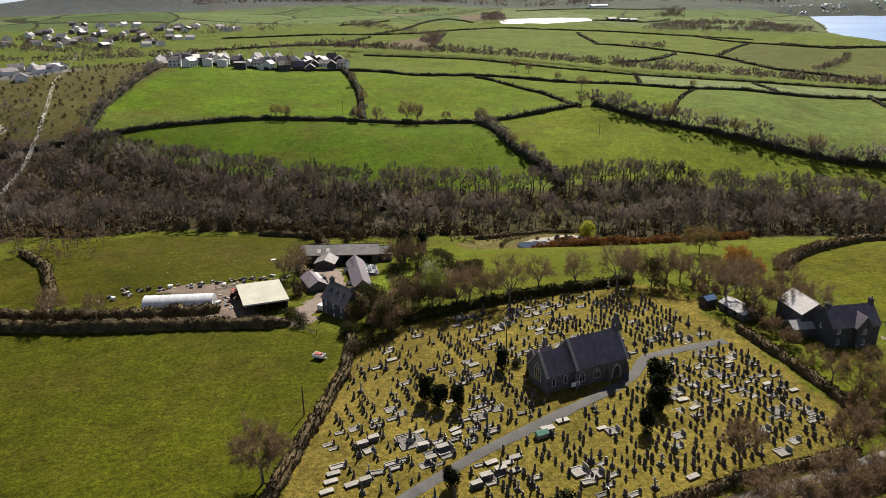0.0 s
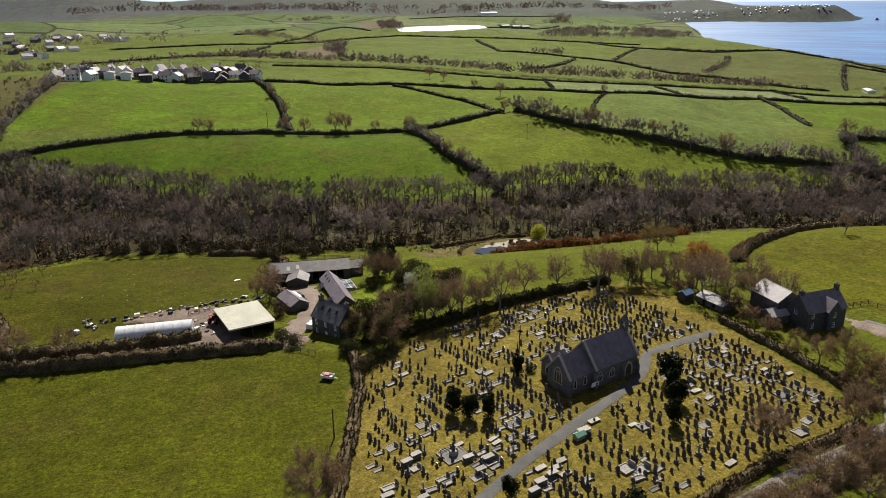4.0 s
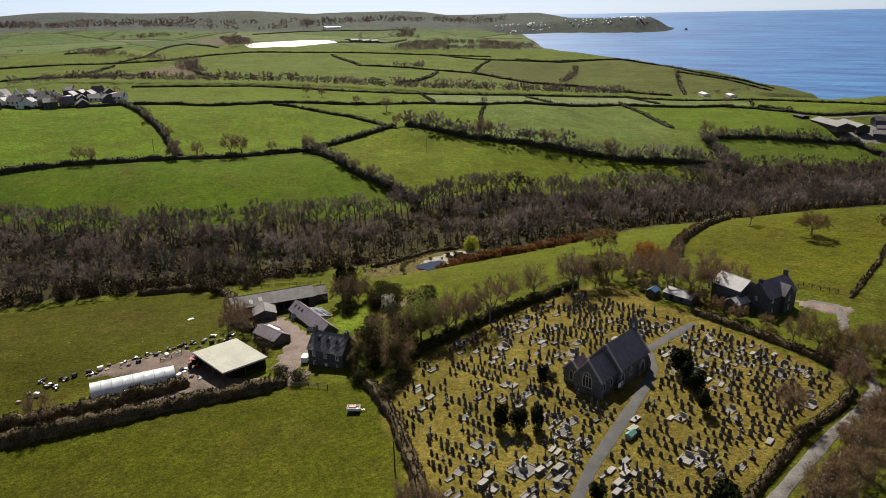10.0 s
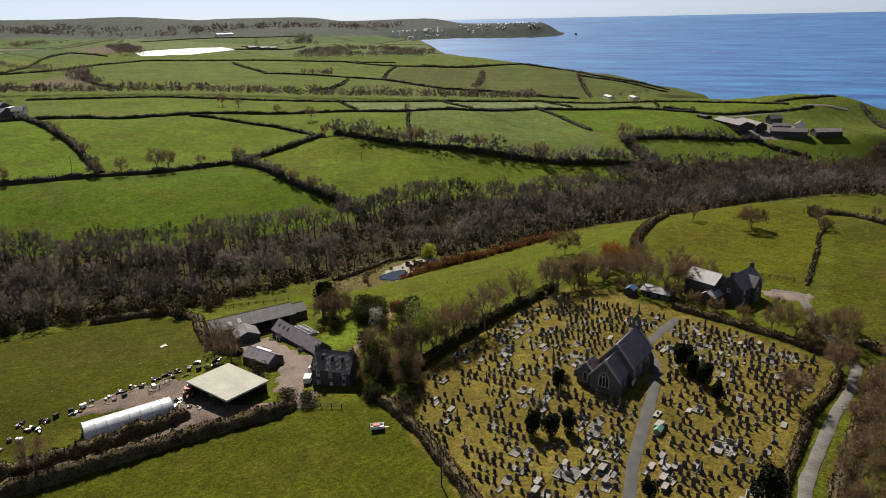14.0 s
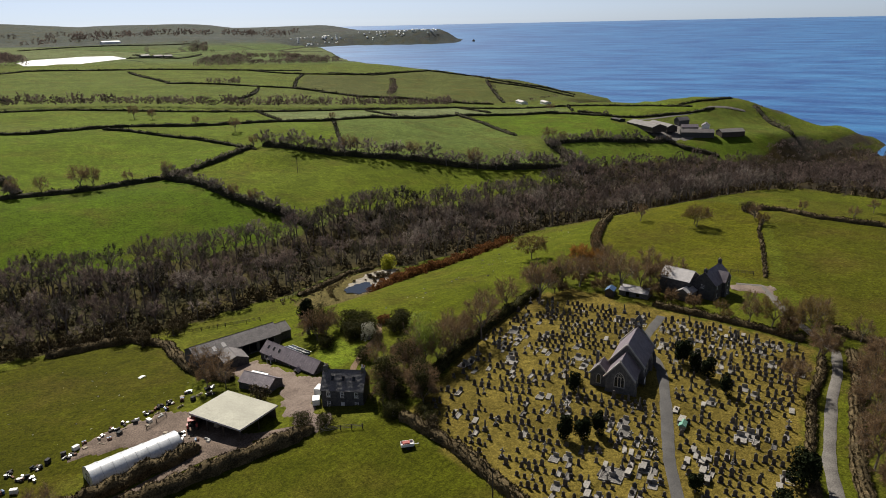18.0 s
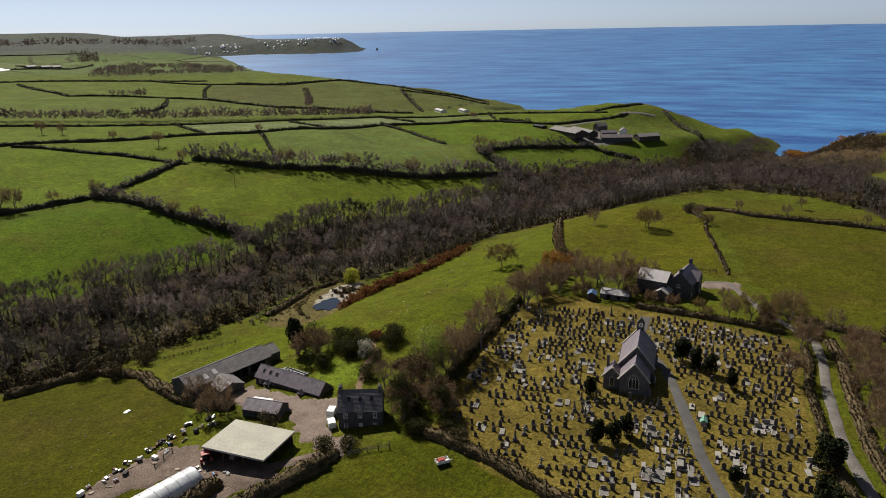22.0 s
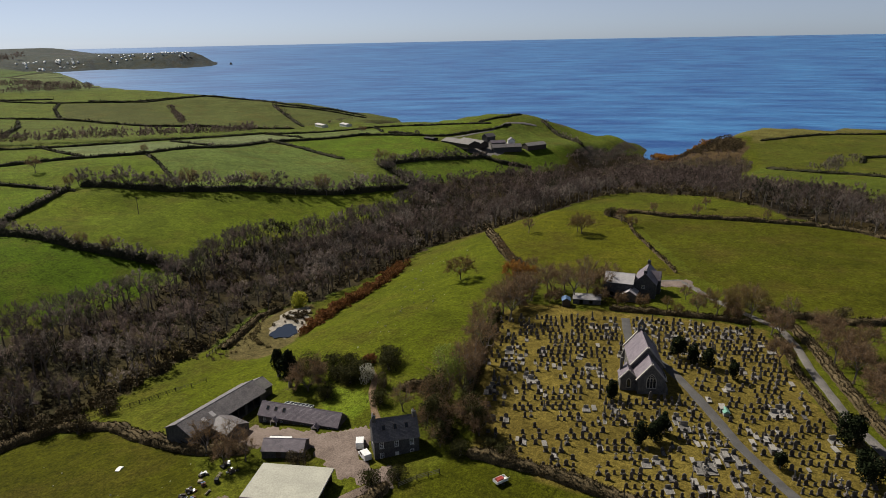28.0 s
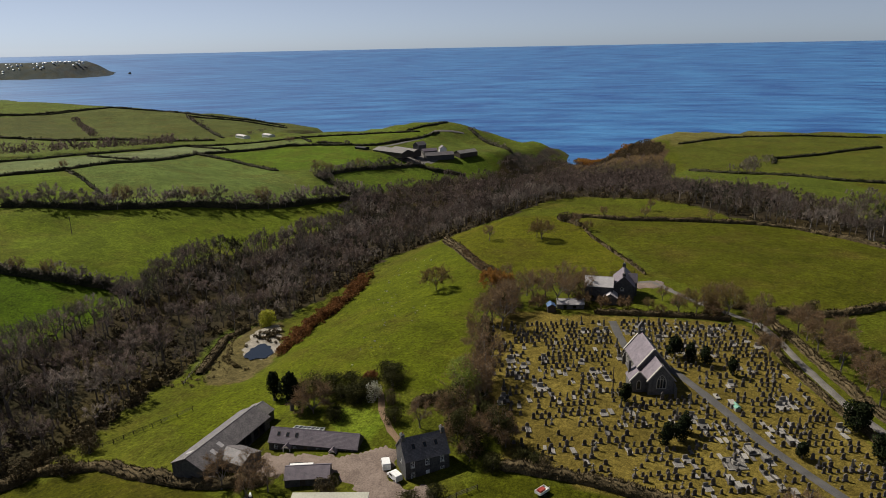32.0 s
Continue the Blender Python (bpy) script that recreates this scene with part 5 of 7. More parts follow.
def sash(parent, m, w, h, bars=(1, 1), deep=0.16, frame_mat=None, name="window"):
    """A window in an opening of w by h whose lower corner is at m's origin, facing -y."""
    win = part(name, Geo().box(0, 0.12, deep - 0.06, deep, 0, h).box(w - 0.12, w, deep - 0.06, deep, 0, h).box(0.12, w - 0.12, deep - 0.06, deep, 0, 0.12).box(0.12, w - 0.12, deep - 0.06, deep, h - 0.12, h),
               frame_mat or WHITE, parent, m=m)
    g = Geo()
    for i in range(bars[0]):
        x = w * (i + 1) / (bars[0] + 1)
        g.box(x - 0.02, x + 0.02, deep - 0.05, deep - 0.01, 0.07, h - 0.07)
    for i in range(bars[1]):
        z = h * (i + 1) / (bars[1] + 1)
        g.box(0.07, w - 0.07, deep - 0.055, deep - 0.012, z - 0.025, z + 0.025)
    part("glazing", g, frame_mat or WHITE, win)
    part("pane", Geo().box(0.05, w - 0.05, deep + 0.002, deep + 0.02, 0.05, h - 0.05), GLASS, win)
    part("sill", Geo().box(-0.08, w + 0.08, -0.06, deep - 0.062, -0.09, -0.003), DRESSED, win)
    return win


def gabled(ob, length, wide, eave, ridge, wall_mat, roof_mat, holes=None, over=0.25, thick=0.4, roof_name="roof", ends=(True, True), x0=0.0, cap=None):
    """Walls and a pitched roof over a plan from x0 to x0 + length, and -wide/2 to wide/2. holes: openings by side s, n, w, e."""
    holes = holes or {}
    sides = {"s": (length, Matrix.Translation((x0, -wide / 2, 0))), "n": (length, Matrix.Translation((x0 + length, wide / 2, 0)) @ Matrix.Rotation(math.pi, 4, "Z")),
             "w": (wide - 2 * thick, Matrix.Translation((x0, wide / 2 - thick, 0)) @ Matrix.Rotation(-math.pi / 2, 4, "Z")),
             "e": (wide - 2 * thick, Matrix.Translation((x0 + length, -wide / 2 + thick, 0)) @ Matrix.Rotation(math.pi / 2, 4, "Z"))}
    for k, (ln, m) in sides.items():
        g = Geo()
        walling(g, ln, eave, thick, holes.get(k, []), m)
        if k in "we" and ends[k == "e"]:
            g.prism([(-thick, eave), (ln + thick, eave), (ln / 2, ridge)], thick, m)
        part("wall", g, wall_mat, ob, weld=True)
    part("floor", Geo().box(x0 + 0.1, x0 + length - 0.1, -wide / 2 + 0.1, wide / 2 - 0.1, -0.6, 0.02), wall_mat, ob)
    slope = math.atan2(ridge - eave, wide / 2)
    run = (wide / 2 + over) / math.cos(slope)
    for sgn in (-1, 1):
        m = Matrix.Translation((x0 + length / 2, 0, ridge + 0.03)) @ Matrix.Rotation(0 if sgn < 0 else math.pi, 4, "Z") @ Matrix.Rotation(slope, 4, "X")
        part(roof_name, Geo().box(-length / 2 - over * 0.6, length / 2 + over * 0.6, -run, 0.0, 0.0, 0.12), roof_mat, ob, m=m)
    part("ridge", Geo().prism([(-0.22, ridge - 0.02), (0, ridge + 0.24), (0.22, ridge - 0.02)], length + over, Matrix.Translation((x0 - over / 2, 0, 0)) @ Matrix.Rotation(-math.pi / 2, 4, "Z")), cap or roof_mat, ob)
    return sides


def place_windows(ob, sides, holes, bars=(1, 1)):
    for k, hs in holes.items():
        for x0, x1, z0, z1 in hs:
            sash(ob, sides[k][1] @ Matrix.Translation((x0, 0, z0)), x1 - x0, z1 - z0, bars)


def chimney(ob, x, y, z0, z1, w=0.9, d=0.6, mat=None, pots=2):
    c = part("chimney", Geo().box(x - w / 2, x + w / 2, y - d / 2, y + d / 2, z0, z1).box(x - w / 2 - 0.08, x + w / 2 + 0.08, y - d / 2 - 0.08, y + d / 2 + 0.08, z1 - 0.3, z1 - 0.14), mat or RUBBLE, ob)
    for i in range(pots):
        px = x + (i - (pots - 1) / 2) * w * 0.5
        part("chimney_pot", Geo().tube((px, y, z1), (px, y, z1 + 0.45), 0.13, 0.1, 8), RUSSET if i else DRESSED, c)


def pointed(w, h, n=6):
    """A pointed-arch outline, w wide and h high to the tip."""
    sp = h - w * 0.85
    pts = [(-w / 2, 0), (w / 2, 0)] + [(w / 2 - (1 - math.cos(a)) * w, sp + math.sin(a) * w * 0.98) for a in (math.radians(60) * i / n for i in range(n))] + [(0, h)]
    return pts + [(-x, z) for x, z in pts[-2:1:-1]]


def ring(outer, inner, depth):
    """A band between two like outlines in x and z."""
    g, n = Geo(), len(outer)
    vs = [(x, y, z) for y in (0, depth) for o in (outer, inner) for x, z in o]
    fs = []
    for i in range(n):
        j = (i + 1) % n
        fs += [(i, j, n + j, n + i), (2 * n + i, 3 * n + i, 3 * n + j, 2 * n + j), (i, 2 * n + i, 2 * n + j, j), (n + i, n + j, 3 * n + j, 3 * n + i)]
    return g.add(vs, fs)


def lancet(ob, m, w, h, lights=1):
    """A church window: pale surround, dark glass and mullions, its sill at m's origin and facing -y."""
    o, i = pointed(w + 0.36, h + 0.34), pointed(w, h)
    o = [(x, z - 0.14) for x, z in o]
    win = part("window", ring(o, i, 0.12), DRESSED, ob, m=m @ Matrix.Translation((0, -0.07, 0)))
    part("pane", Geo().prism(pointed(w + 0.05, h + 0.03), 0.02), GLASS, win, m=Matrix.Translation((0, 0.075 - 0.03, 0)))
    for k in range(1, lights):
        x = -w / 2 + w * k / lights
        part("mullion", Geo().box(x - 0.06, x + 0.06, 0.005, 0.04, 0, h * (0.74 if lights > 2 else 0.7)), DRESSED, win)
    if lights > 1:
        lw = w / lights
        for k in range(lights):
            x = -w / 2 + lw * (k + 0.5)
            part("tracery", ring([(x + a, h * 0.5 + b) for a, b in pointed(lw, h * 0.26)], [(x + a * 0.72, h * 0.5 + b * 0.86) for a, b in pointed(lw, h * 0.26)], 0.04), DRESSED, win)
        if lights > 2:
            c = [(math.cos(t) * w * 0.2, h * 0.8 + math.sin(t) * w * 0.2) for t in (2 * math.pi * q / 12 for q in range(12))]
            c2 = [(math.cos(t) * w * 0.13, h * 0.8 + math.sin(t) * w * 0.13) for t in (2 * math.pi * q / 12 for q in range(12))]
            part("tracery", ring(c, c2, 0.04), DRESSED, win)
    return win


def coping(ob, wide, eave, ridge, x, thick=0.5):
    g = Geo()
    slope = math.atan2(ridge - eave, wide / 2)
    run = (wide / 2 + 0.3) / math.cos(slope)
    for sgn in (-1, 1):
        m = Matrix.Translation((x, 0, ridge + 0.08)) @ Matrix.Rotation(0 if sgn < 0 else math.pi, 4, "Z") @ Matrix.Rotation(slope, 4, "X")
        g.box(-thick / 2, thick / 2, -run, 0.02, 0.1, 0.32, m)
    part("coping", g, DRESSED, ob)


def flatten(ob):
    """Takes the building's inner frames away, so that its parts hang from the building itself."""
    for c in list(ob.children):
        if c.type == "EMPTY":
            flatten(c)
            for p in list(c.children):
                p.parent, p.matrix_basis = ob, c.matrix_basis @ p.matrix_basis
            bpy.data.objects.remove(c)


def build_church():
    turn = math.degrees(math.atan2(7.4, 16.2))
    ob = base("church", 17.6, 119.2, turn, z=0.15, label="small grey stone church with slate roofs and a bellcote", category="church")
    gabled(ob, 6.2, 6.0, 3.6, 7.2, RUBBLE, SLATE, over=0.2, ends=(True, False))
    gabled(ob, 11.8, 7.4, 4.1, 8.6, RUBBLE, SLATE, over=0.2, x0=6.2)
    coping(ob, 6.0, 3.6, 7.2, 0.1)
    coping(ob, 7.4, 4.1, 8.6, 6.3)
    coping(ob, 7.4, 4.1, 8.6, 17.9)
    side = lambda x, y, z: Matrix.Translation((x, y, z))
    lancet(ob, Matrix.Translation((0, 0, 1.7)) @ Matrix.Rotation(-math.pi / 2, 4, "Z"), 2.0, 3.3, 3)
    for x, y, w, h, n in ((1.7, -3.0, 0.5, 1.7, 1), (4.3, -3.0, 0.5, 1.7, 1), (7.6, -3.7, 1.0, 1.9, 2), (11.0, -3.7, 1.3, 1.9, 3)):
        lancet(ob, side(x, y, 1.3), w, h, n)
    for x, w, n in ((9, 1.0, 2), (12.5, 1.0, 2), (15.8, 0.5, 1)):
        lancet(ob, side(x, 3.7, 1.4) @ Matrix.Rotation(math.pi, 4, "Z"), w, 1.9, n)
    lancet(ob, side(18.0, 0, 2.2) @ Matrix.Rotation(math.pi / 2, 4, "Z"), 1.4, 2.8, 2)
    # arched south doorway
    door = part("doorway", ring([(x * 1.0, z) for x, z in pointed(2.3, 3.3)], pointed(1.6, 2.8), 0.3), DRESSED, ob, m=side(15.6, -3.85, 0))
    part("door", Geo().prism(pointed(1.62, 2.82), 0.06), DARKWOOD, door, m=Matrix.Translation((0, 0.08, 0)))
    for x, y, dx in ((-0.05, -3.0, 0), (6.1, -3.7, 0), (13.6, -3.7, 0), (17.95, -3.7, 0), (9.7, 3.7, 1), (17.9, 3.7, 1)):
        s = 1 if dx else -1
        part("buttress", Geo().prism([(0, -0.3), (0.75 * s, -0.3), (0.75 * s, 1.7), (0.4 * s, 2.3), (0.4 * s, 2.7), (0, 3.2)], 0.5, side(x, y, 0) @ Matrix.Rotation(math.pi / 2, 4, "Z") @ Matrix.Translation((0, -0.25, 0))), RUBBLE, ob)
    # bellcote on the west gable
    bell = part("bellcote", Geo().box(17.3, 18.0, -0.85, -0.45, 8.2, 10.1).box(17.3, 18.0, 0.45, 0.85, 8.2, 10.1).box(17.3, 18.0, -0.45, 0.45, 8.2, 8.9)
                .prism([(-0.95, 10.1), (0.95, 10.1), (0, 11.6)], 0.8, side(17.25, 0, 0) @ Matrix.Rotation(-math.pi / 2, 4, "Z") @ Matrix.Translation((0, 0, 0))), RUBBLE, ob)
    part("bell", Geo().tube((17.65, 0, 9.2), (17.65, 0, 9.8), 0.34, 0.14, 10), STEEL, bell)
    part("cross", Geo().box(17.6, 17.72, -0.05, 0.05, 11.5, 12.1).box(17.6, 17.72, -0.2, 0.2, 11.78, 11.9), DRESSED, bell)
    part("cross", Geo().box(0.05, 0.17, -0.06, 0.06, 7.4, 8.1).box(0.05, 0.17, -0.25, 0.25, 7.72, 7.84), DRESSED, ob)
    # vestry against the chancel's north side
    v = new("vestry")
    v.parent = ob
    v.matrix_basis = Matrix.Translation((1.6, 4.85, 0))
    gabled(v, 4.4, 3.7, 2.9, 5.0, RUBBLE, SLATE, over=0.15, ends=(True, False))
    coping(v, 3.7, 2.9, 5.0, 0.05, 0.35)
    lancet(v, Matrix.Translation((0, 0, 0.9)) @ Matrix.Rotation(-math.pi / 2, 4, "Z"), 0.8, 2.1, 1)
    part("chimney", Geo().box(3.5, 4.1, 1.0, 1.6, 3.0, 6.6), RUBBLE, v)
    # verge of the church: kerb of dressed stone
    part("plinth", Geo().box(-0.12, 6.0, -3.12, -2.98, -0.4, 0.45).box(6.2, 18.1, -3.82, -3.68, -0.4, 0.45).box(-0.14, 0.0, -3.1, 3.1, -0.4, 0.45).box(6.2, 18.1, 3.68, 3.82, -0.4, 0.45), RUBBLE, ob)
    return ob


def build_farmhouse():
    turn = math.degrees(math.atan2(-6.8, 6.6))
    ob = base("farmhouse", -30.5, 162.5, turn, z=-4.5, label="dark stone two-storey farmhouse with slate roof and end chimneys", category="house")
    # front wall runs along x at y = 0 and faces -y
    holder = new("house_body")
    holder.parent = ob
    holder.matrix_basis = Matrix.Translation((0, 3.1, 0))
    holes = {"s": [(1.1, 2.0, 0.9, 2.3), (4.25, 5.15, 0.0, 2.15), (7.4, 8.3, 0.9, 2.3), (1.1, 2.0, 3.3, 4.7), (4.2, 5.1, 3.3, 4.7), (7.4, 8.3, 3.3, 4.7)],
             "w": [(2.3, 3.0, 3.2, 4.3)], "n": [(2, 2.9, 1, 2.2), (6.5, 7.4, 1, 2.2), (4.3, 5.1, 2.9, 4.2)]}
    sides = gabled(holder, 9.4, 6.2, 5.2, 8.4, SLATESTONE, OLDSLATE, holes, over=0.3)
    place_windows(holder, sides, {"s": [h for h in holes["s"] if h[2] > 0], "w": holes["w"], "n": holes["n"]}, (1, 3))
    d = part("door", Geo().box(0.05, 0.85, 0.1, 0.16, 0.02, 2.1), WHITE, holder, "pale painted panelled front door", m=sides["s"][1] @ Matrix.Translation((4.25, 0, 0)))
    part("door_handle", Geo().tube((0.75, 0.04, 1.0), (0.75, 0.1, 1.0), 0.03, 0.03, 6), STEEL, d)
    part("step", Geo().box(4.0, 5.4, -3.8, -3.11, -0.3, 0.1), DRESSED, holder)
    chimney(holder, 0.45, 0, 7.4, 9.6, 0.7, 1.1)
    chimney(holder, 8.95, 0, 7.4, 9.5, 0.7, 1.1)
    slope = math.atan2(3.2, 3.1)
    for x in (2.3, 4.7, 7.1):
        m = Matrix.Translation((x, -1.45, 8.4 - 1.45 * math.tan(slope) + 0.17)) @ Matrix.Rotation(slope, 4, "X")
        w = part("rooflight", ring([(-0.35, -0.55), (0.35, -0.55), (0.35, 0.55), (-0.35, 0.55)], [(-0.27, -0.47), (0.27, -0.47), (0.27, 0.47), (-0.27, 0.47)], 0.08), DARKWOOD, holder, m=m @ Matrix.Rotation(-math.pi / 2, 4, "X") @ Matrix.Translation((0, -0.08, 0)))
        part("pane", Geo().box(-0.28, 0.28, 0.03, 0.05, -0.48, 0.48), GLASS, w)
    return ob


def build_range():
    # long cottage range; front faces the yard (-y locally)
    ob = base("cottage_range", -28.9, 197.3, math.degrees(math.atan2(-20.2, 4.6)), z=-6.0, label="long low stone range with slate roof, rooflights and two gabled porches", category="building")
    h = new("range_body")
    h.parent = ob
    h.matrix_basis = Matrix.Translation((0, 2.4, 0))
    holes = {"s": [(1.2, 2.0, 0.9, 1.9), (5.6, 6.4, 0.9, 1.9), (8.0, 9.0, 0.0, 2.0), (11.0, 11.8, 0.9, 1.9), (17.6, 18.4, 0.9, 1.9)], "e": [(1.6, 2.3, 0.9, 1.9)]}
    sides = gabled(h, 20.5, 4.9, 2.5, 4.7, SLATESTONE, SLATE, holes, over=0.2)
    place_windows(h, sides, {"s": [q for q in holes["s"] if q[2] > 0], "e": holes["e"]}, (1, 1))
    part("door", Geo().box(0.05, 0.95, 0.12, 0.18, 0.02, 1.95), DARKWOOD, h, m=sides["s"][1] @ Matrix.Translation((8.0, 0, 0)))
    slope = math.atan2(2.2, 2.45)
    for x in (2.0, 4.1, 6.2):
        m = Matrix.Translation((x, -1.1, 4.7 - 1.1 * math.tan(slope) + 0.17)) @ Matrix.Rotation(slope - math.pi / 2, 4, "X") @ Matrix.Translation((0, -0.08, 0))
        w = part("rooflight", ring([(-0.35, -0.5), (0.35, -0.5), (0.35, 0.5), (-0.35, 0.5)], [(-0.27, -0.42), (0.27, -0.42), (0.27, 0.42), (-0.27, 0.42)], 0.08), DARKWOOD, h, m=m)
        part("pane", Geo().box(-0.28, 0.28, 0.03, 0.05, -0.43, 0.43), GLASS, w)
    for x in (4.6, 15.2):
        p = new("porch")
        p.parent = h
        p.matrix_basis = Matrix.Translation((x, -2.45, 0)) @ Matrix.Rotation(-math.pi / 2, 4, "Z")
        for y in (-0.75, 0.75):
            part("post", Geo().box(1.0, 1.14, y - 0.07, y + 0.07, -0.1, 2.0), WHITE, p)
        for s in (-1, 1):
            m = Matrix.Translation((0.6, 0, 2.75)) @ Matrix.Rotation(0 if s < 0 else math.pi, 4, "Z") @ Matrix.Rotation(0.75, 4, "X")
            part("porch_roof", Geo().box(-0.75, 0.75, -1.25, 0, 0, 0.08), SLATE, p, m=m)
        part("bargeboard", Geo().prism([(-0.9, 1.95), (0.9, 1.95), (0, 2.75)], 0.05, Matrix.Translation((1.16, 0, 0)) @ Matrix.Rotation(math.pi / 2, 4, "Z")), WHITE, p)
    # pale lean-to with glazing bars behind
    q = part("lean_to", Geo().box(3.2, 10.2, 2.5, 5.6, -0.2, 1.9), WHITE, h, "white lean-to with a glazed roof")
    rf = part("glazed_roof", Geo().box(0, 7.2, 0, 3.4, 0, 0.06), GLASS, h, m=Matrix.Translation((3.1, 2.5, 2.75)) @ Matrix.Rotation(-0.22, 4, "X"))
    for i in range(8):
        part("glazing_bar", Geo().box(i * 1.0 + 0.05, i * 1.0 + 0.15, 0, 3.4, 0.064, 0.11), WHITE, rf)
    for i in (0.02, 1.65, 3.3):
        part("glazing_bar", Geo().box(0, 7.2, i, i + 0.09, 0.066, 0.1), WHITE, rf)
    return ob


def build_barn():
    ob = base("long_barn", -43.8, 206.9, math.degrees(math.atan2(0.7, 23)), z=-6.2, label="long grey-roofed barn open to the yard with a side wing", category="barn")
    h = new("barn_body")
    h.parent = ob
    holes = {"s": [(12.5, 16.5, 0.0, 2.6), (17.3, 21.6, 0.0, 2.6)]}
    gabled(h, 23.5, 8.0, 3.0, 4.9, SLATESTONE, OLDSLATE, holes, over=0.3)
    for x in (14.4, 19.5):
        part("post", Geo().box(x - 0.12, x + 0.12, -3.9, -3.66, -0.2, 2.6), DARKWOOD, h)
    for x, y in ((5.5, -2.6), (8.2, -2.2), (3.1, 1.8)):
        m = Matrix.Translation((x, y, 4.9 - abs(y) * 0.475 + 0.17)) @ Matrix.Rotation(math.atan2(1.9, 4.0) * (1 if y < 0 else -1), 4, "X")
        part("roof_sheet", Geo().box(-0.5, 0.5, -0.8, 0.8, 0, 0.03), FELT, h, "pale translucent roof sheet", m=m)
    w = new("wing")
    w.parent = ob
    w.matrix_basis = Matrix.Translation((8.6, -3.8, 0)) @ Matrix.Rotation(-math.pi / 2 - 0.1, 4, "Z")
    gabled(w, 6.5, 6.0, 2.4, 3.6, SLATESTONE, OLDSLATE, {"n": [(1.0, 5.4, 0, 2.1)]}, over=0.2)
    a = new("gable_annex")
    a.parent = ob
    a.matrix_basis = Matrix.Translation((23.6, 0.6, 0))
    gabled(a, 4.0, 6.0, 2.5, 4.0, SLATESTONE, GREYSHEET, {"e": [(1.5, 3.2, 0, 2.2)]}, over=0.2)
    return ob


def build_small_barn():
    ob = base("small_barn", -40.4, 184.9, math.degrees(math.atan2(-7.2, 3.6)), z=-5.2, label="small slate-roofed stone shed beside the farmyard", category="shed")
    h = new("shed_body")
    h.parent = ob
    h.matrix_basis = Matrix.Translation((0, 2.6, 0))
    gabled(h, 9.0, 5.0, 2.2, 3.6, SLATESTONE, SLATE, {"s": [(3, 4.2, 0, 2.0)], "n": [(1, 3, 0, 2), (5.5, 6.3, 1, 1.8)]}, over=0.2)
    part("door", Geo().box(3.05, 4.15, -2.42, -2.36, 0.02, 1.95), DARKWOOD, h)
    return ob


def build_shed():
    # mono-pitch open shed: low corner near the lane
    ob = base("open_shed", -49.9, 162.0, math.degrees(math.atan2(4.2, 10.2)), z=-5.0, label="open-sided farm shed with a cream sheeted roof", category="shed")
    L, D = 10.8, 14.0
    shape = Matrix.Rotation(0.02, 4, "Y")
    part("roof", Geo().box(-0.3, L + 0.3, -0.4, D + 0.3, 3.7, 3.82, shape), SHEET, ob)
    part("fascia", Geo().box(-0.34, -0.302, -0.4, D + 0.3, 3.45, 3.84, shape).box(-0.3, L + 0.3, -0.44, -0.402, 3.45, 3.84, shape), FELT, ob)
    for x in (0.0, L / 2, L - 0.2):
        for y in (0.0, D / 3, 2 * D / 3, D - 0.2):
            part("post", Geo().box(x, x + 0.18, y, y + 0.18, -0.6, 3.7 - x * 0.02 - 0.01), DARKWOOD, ob)
    part("wall", Geo().box(0.3, L - 0.3, D - 0.18, D - 0.06, -0.5, 3.3), DARKWOOD, ob, "dark boarded back wall")
    part("wall", Geo().box(L - 0.14, L - 0.02, 0.2, D - 0.3, -0.5, 3.2), DARKWOOD, ob, "dark boarded side wall")
    for i in range(4):
        part("rafter", Geo().box(0, L, i * 4.5 + 0.02, i * 4.5 + 0.17, 3.4, 3.6, shape), DARKWOOD, ob)
    for i, (x, y) in enumerate(((2.5, 9), (4.4, 9.4), (6.5, 9), (8.2, 10))):
        b = base("hay_bale", 0, 0, label="round straw bale in the open shed", category="bale", group="bales in the shed")
        part("wrap", Geo().tube((0, -0.6, 0.65), (0, 0.6, 0.65), 0.65, 0.65, 14), PALEWOOD, b)
        b.matrix_basis = ob.matrix_basis @ pose(x, y, 0.08, 0, 0, 20 * i)
    return ob


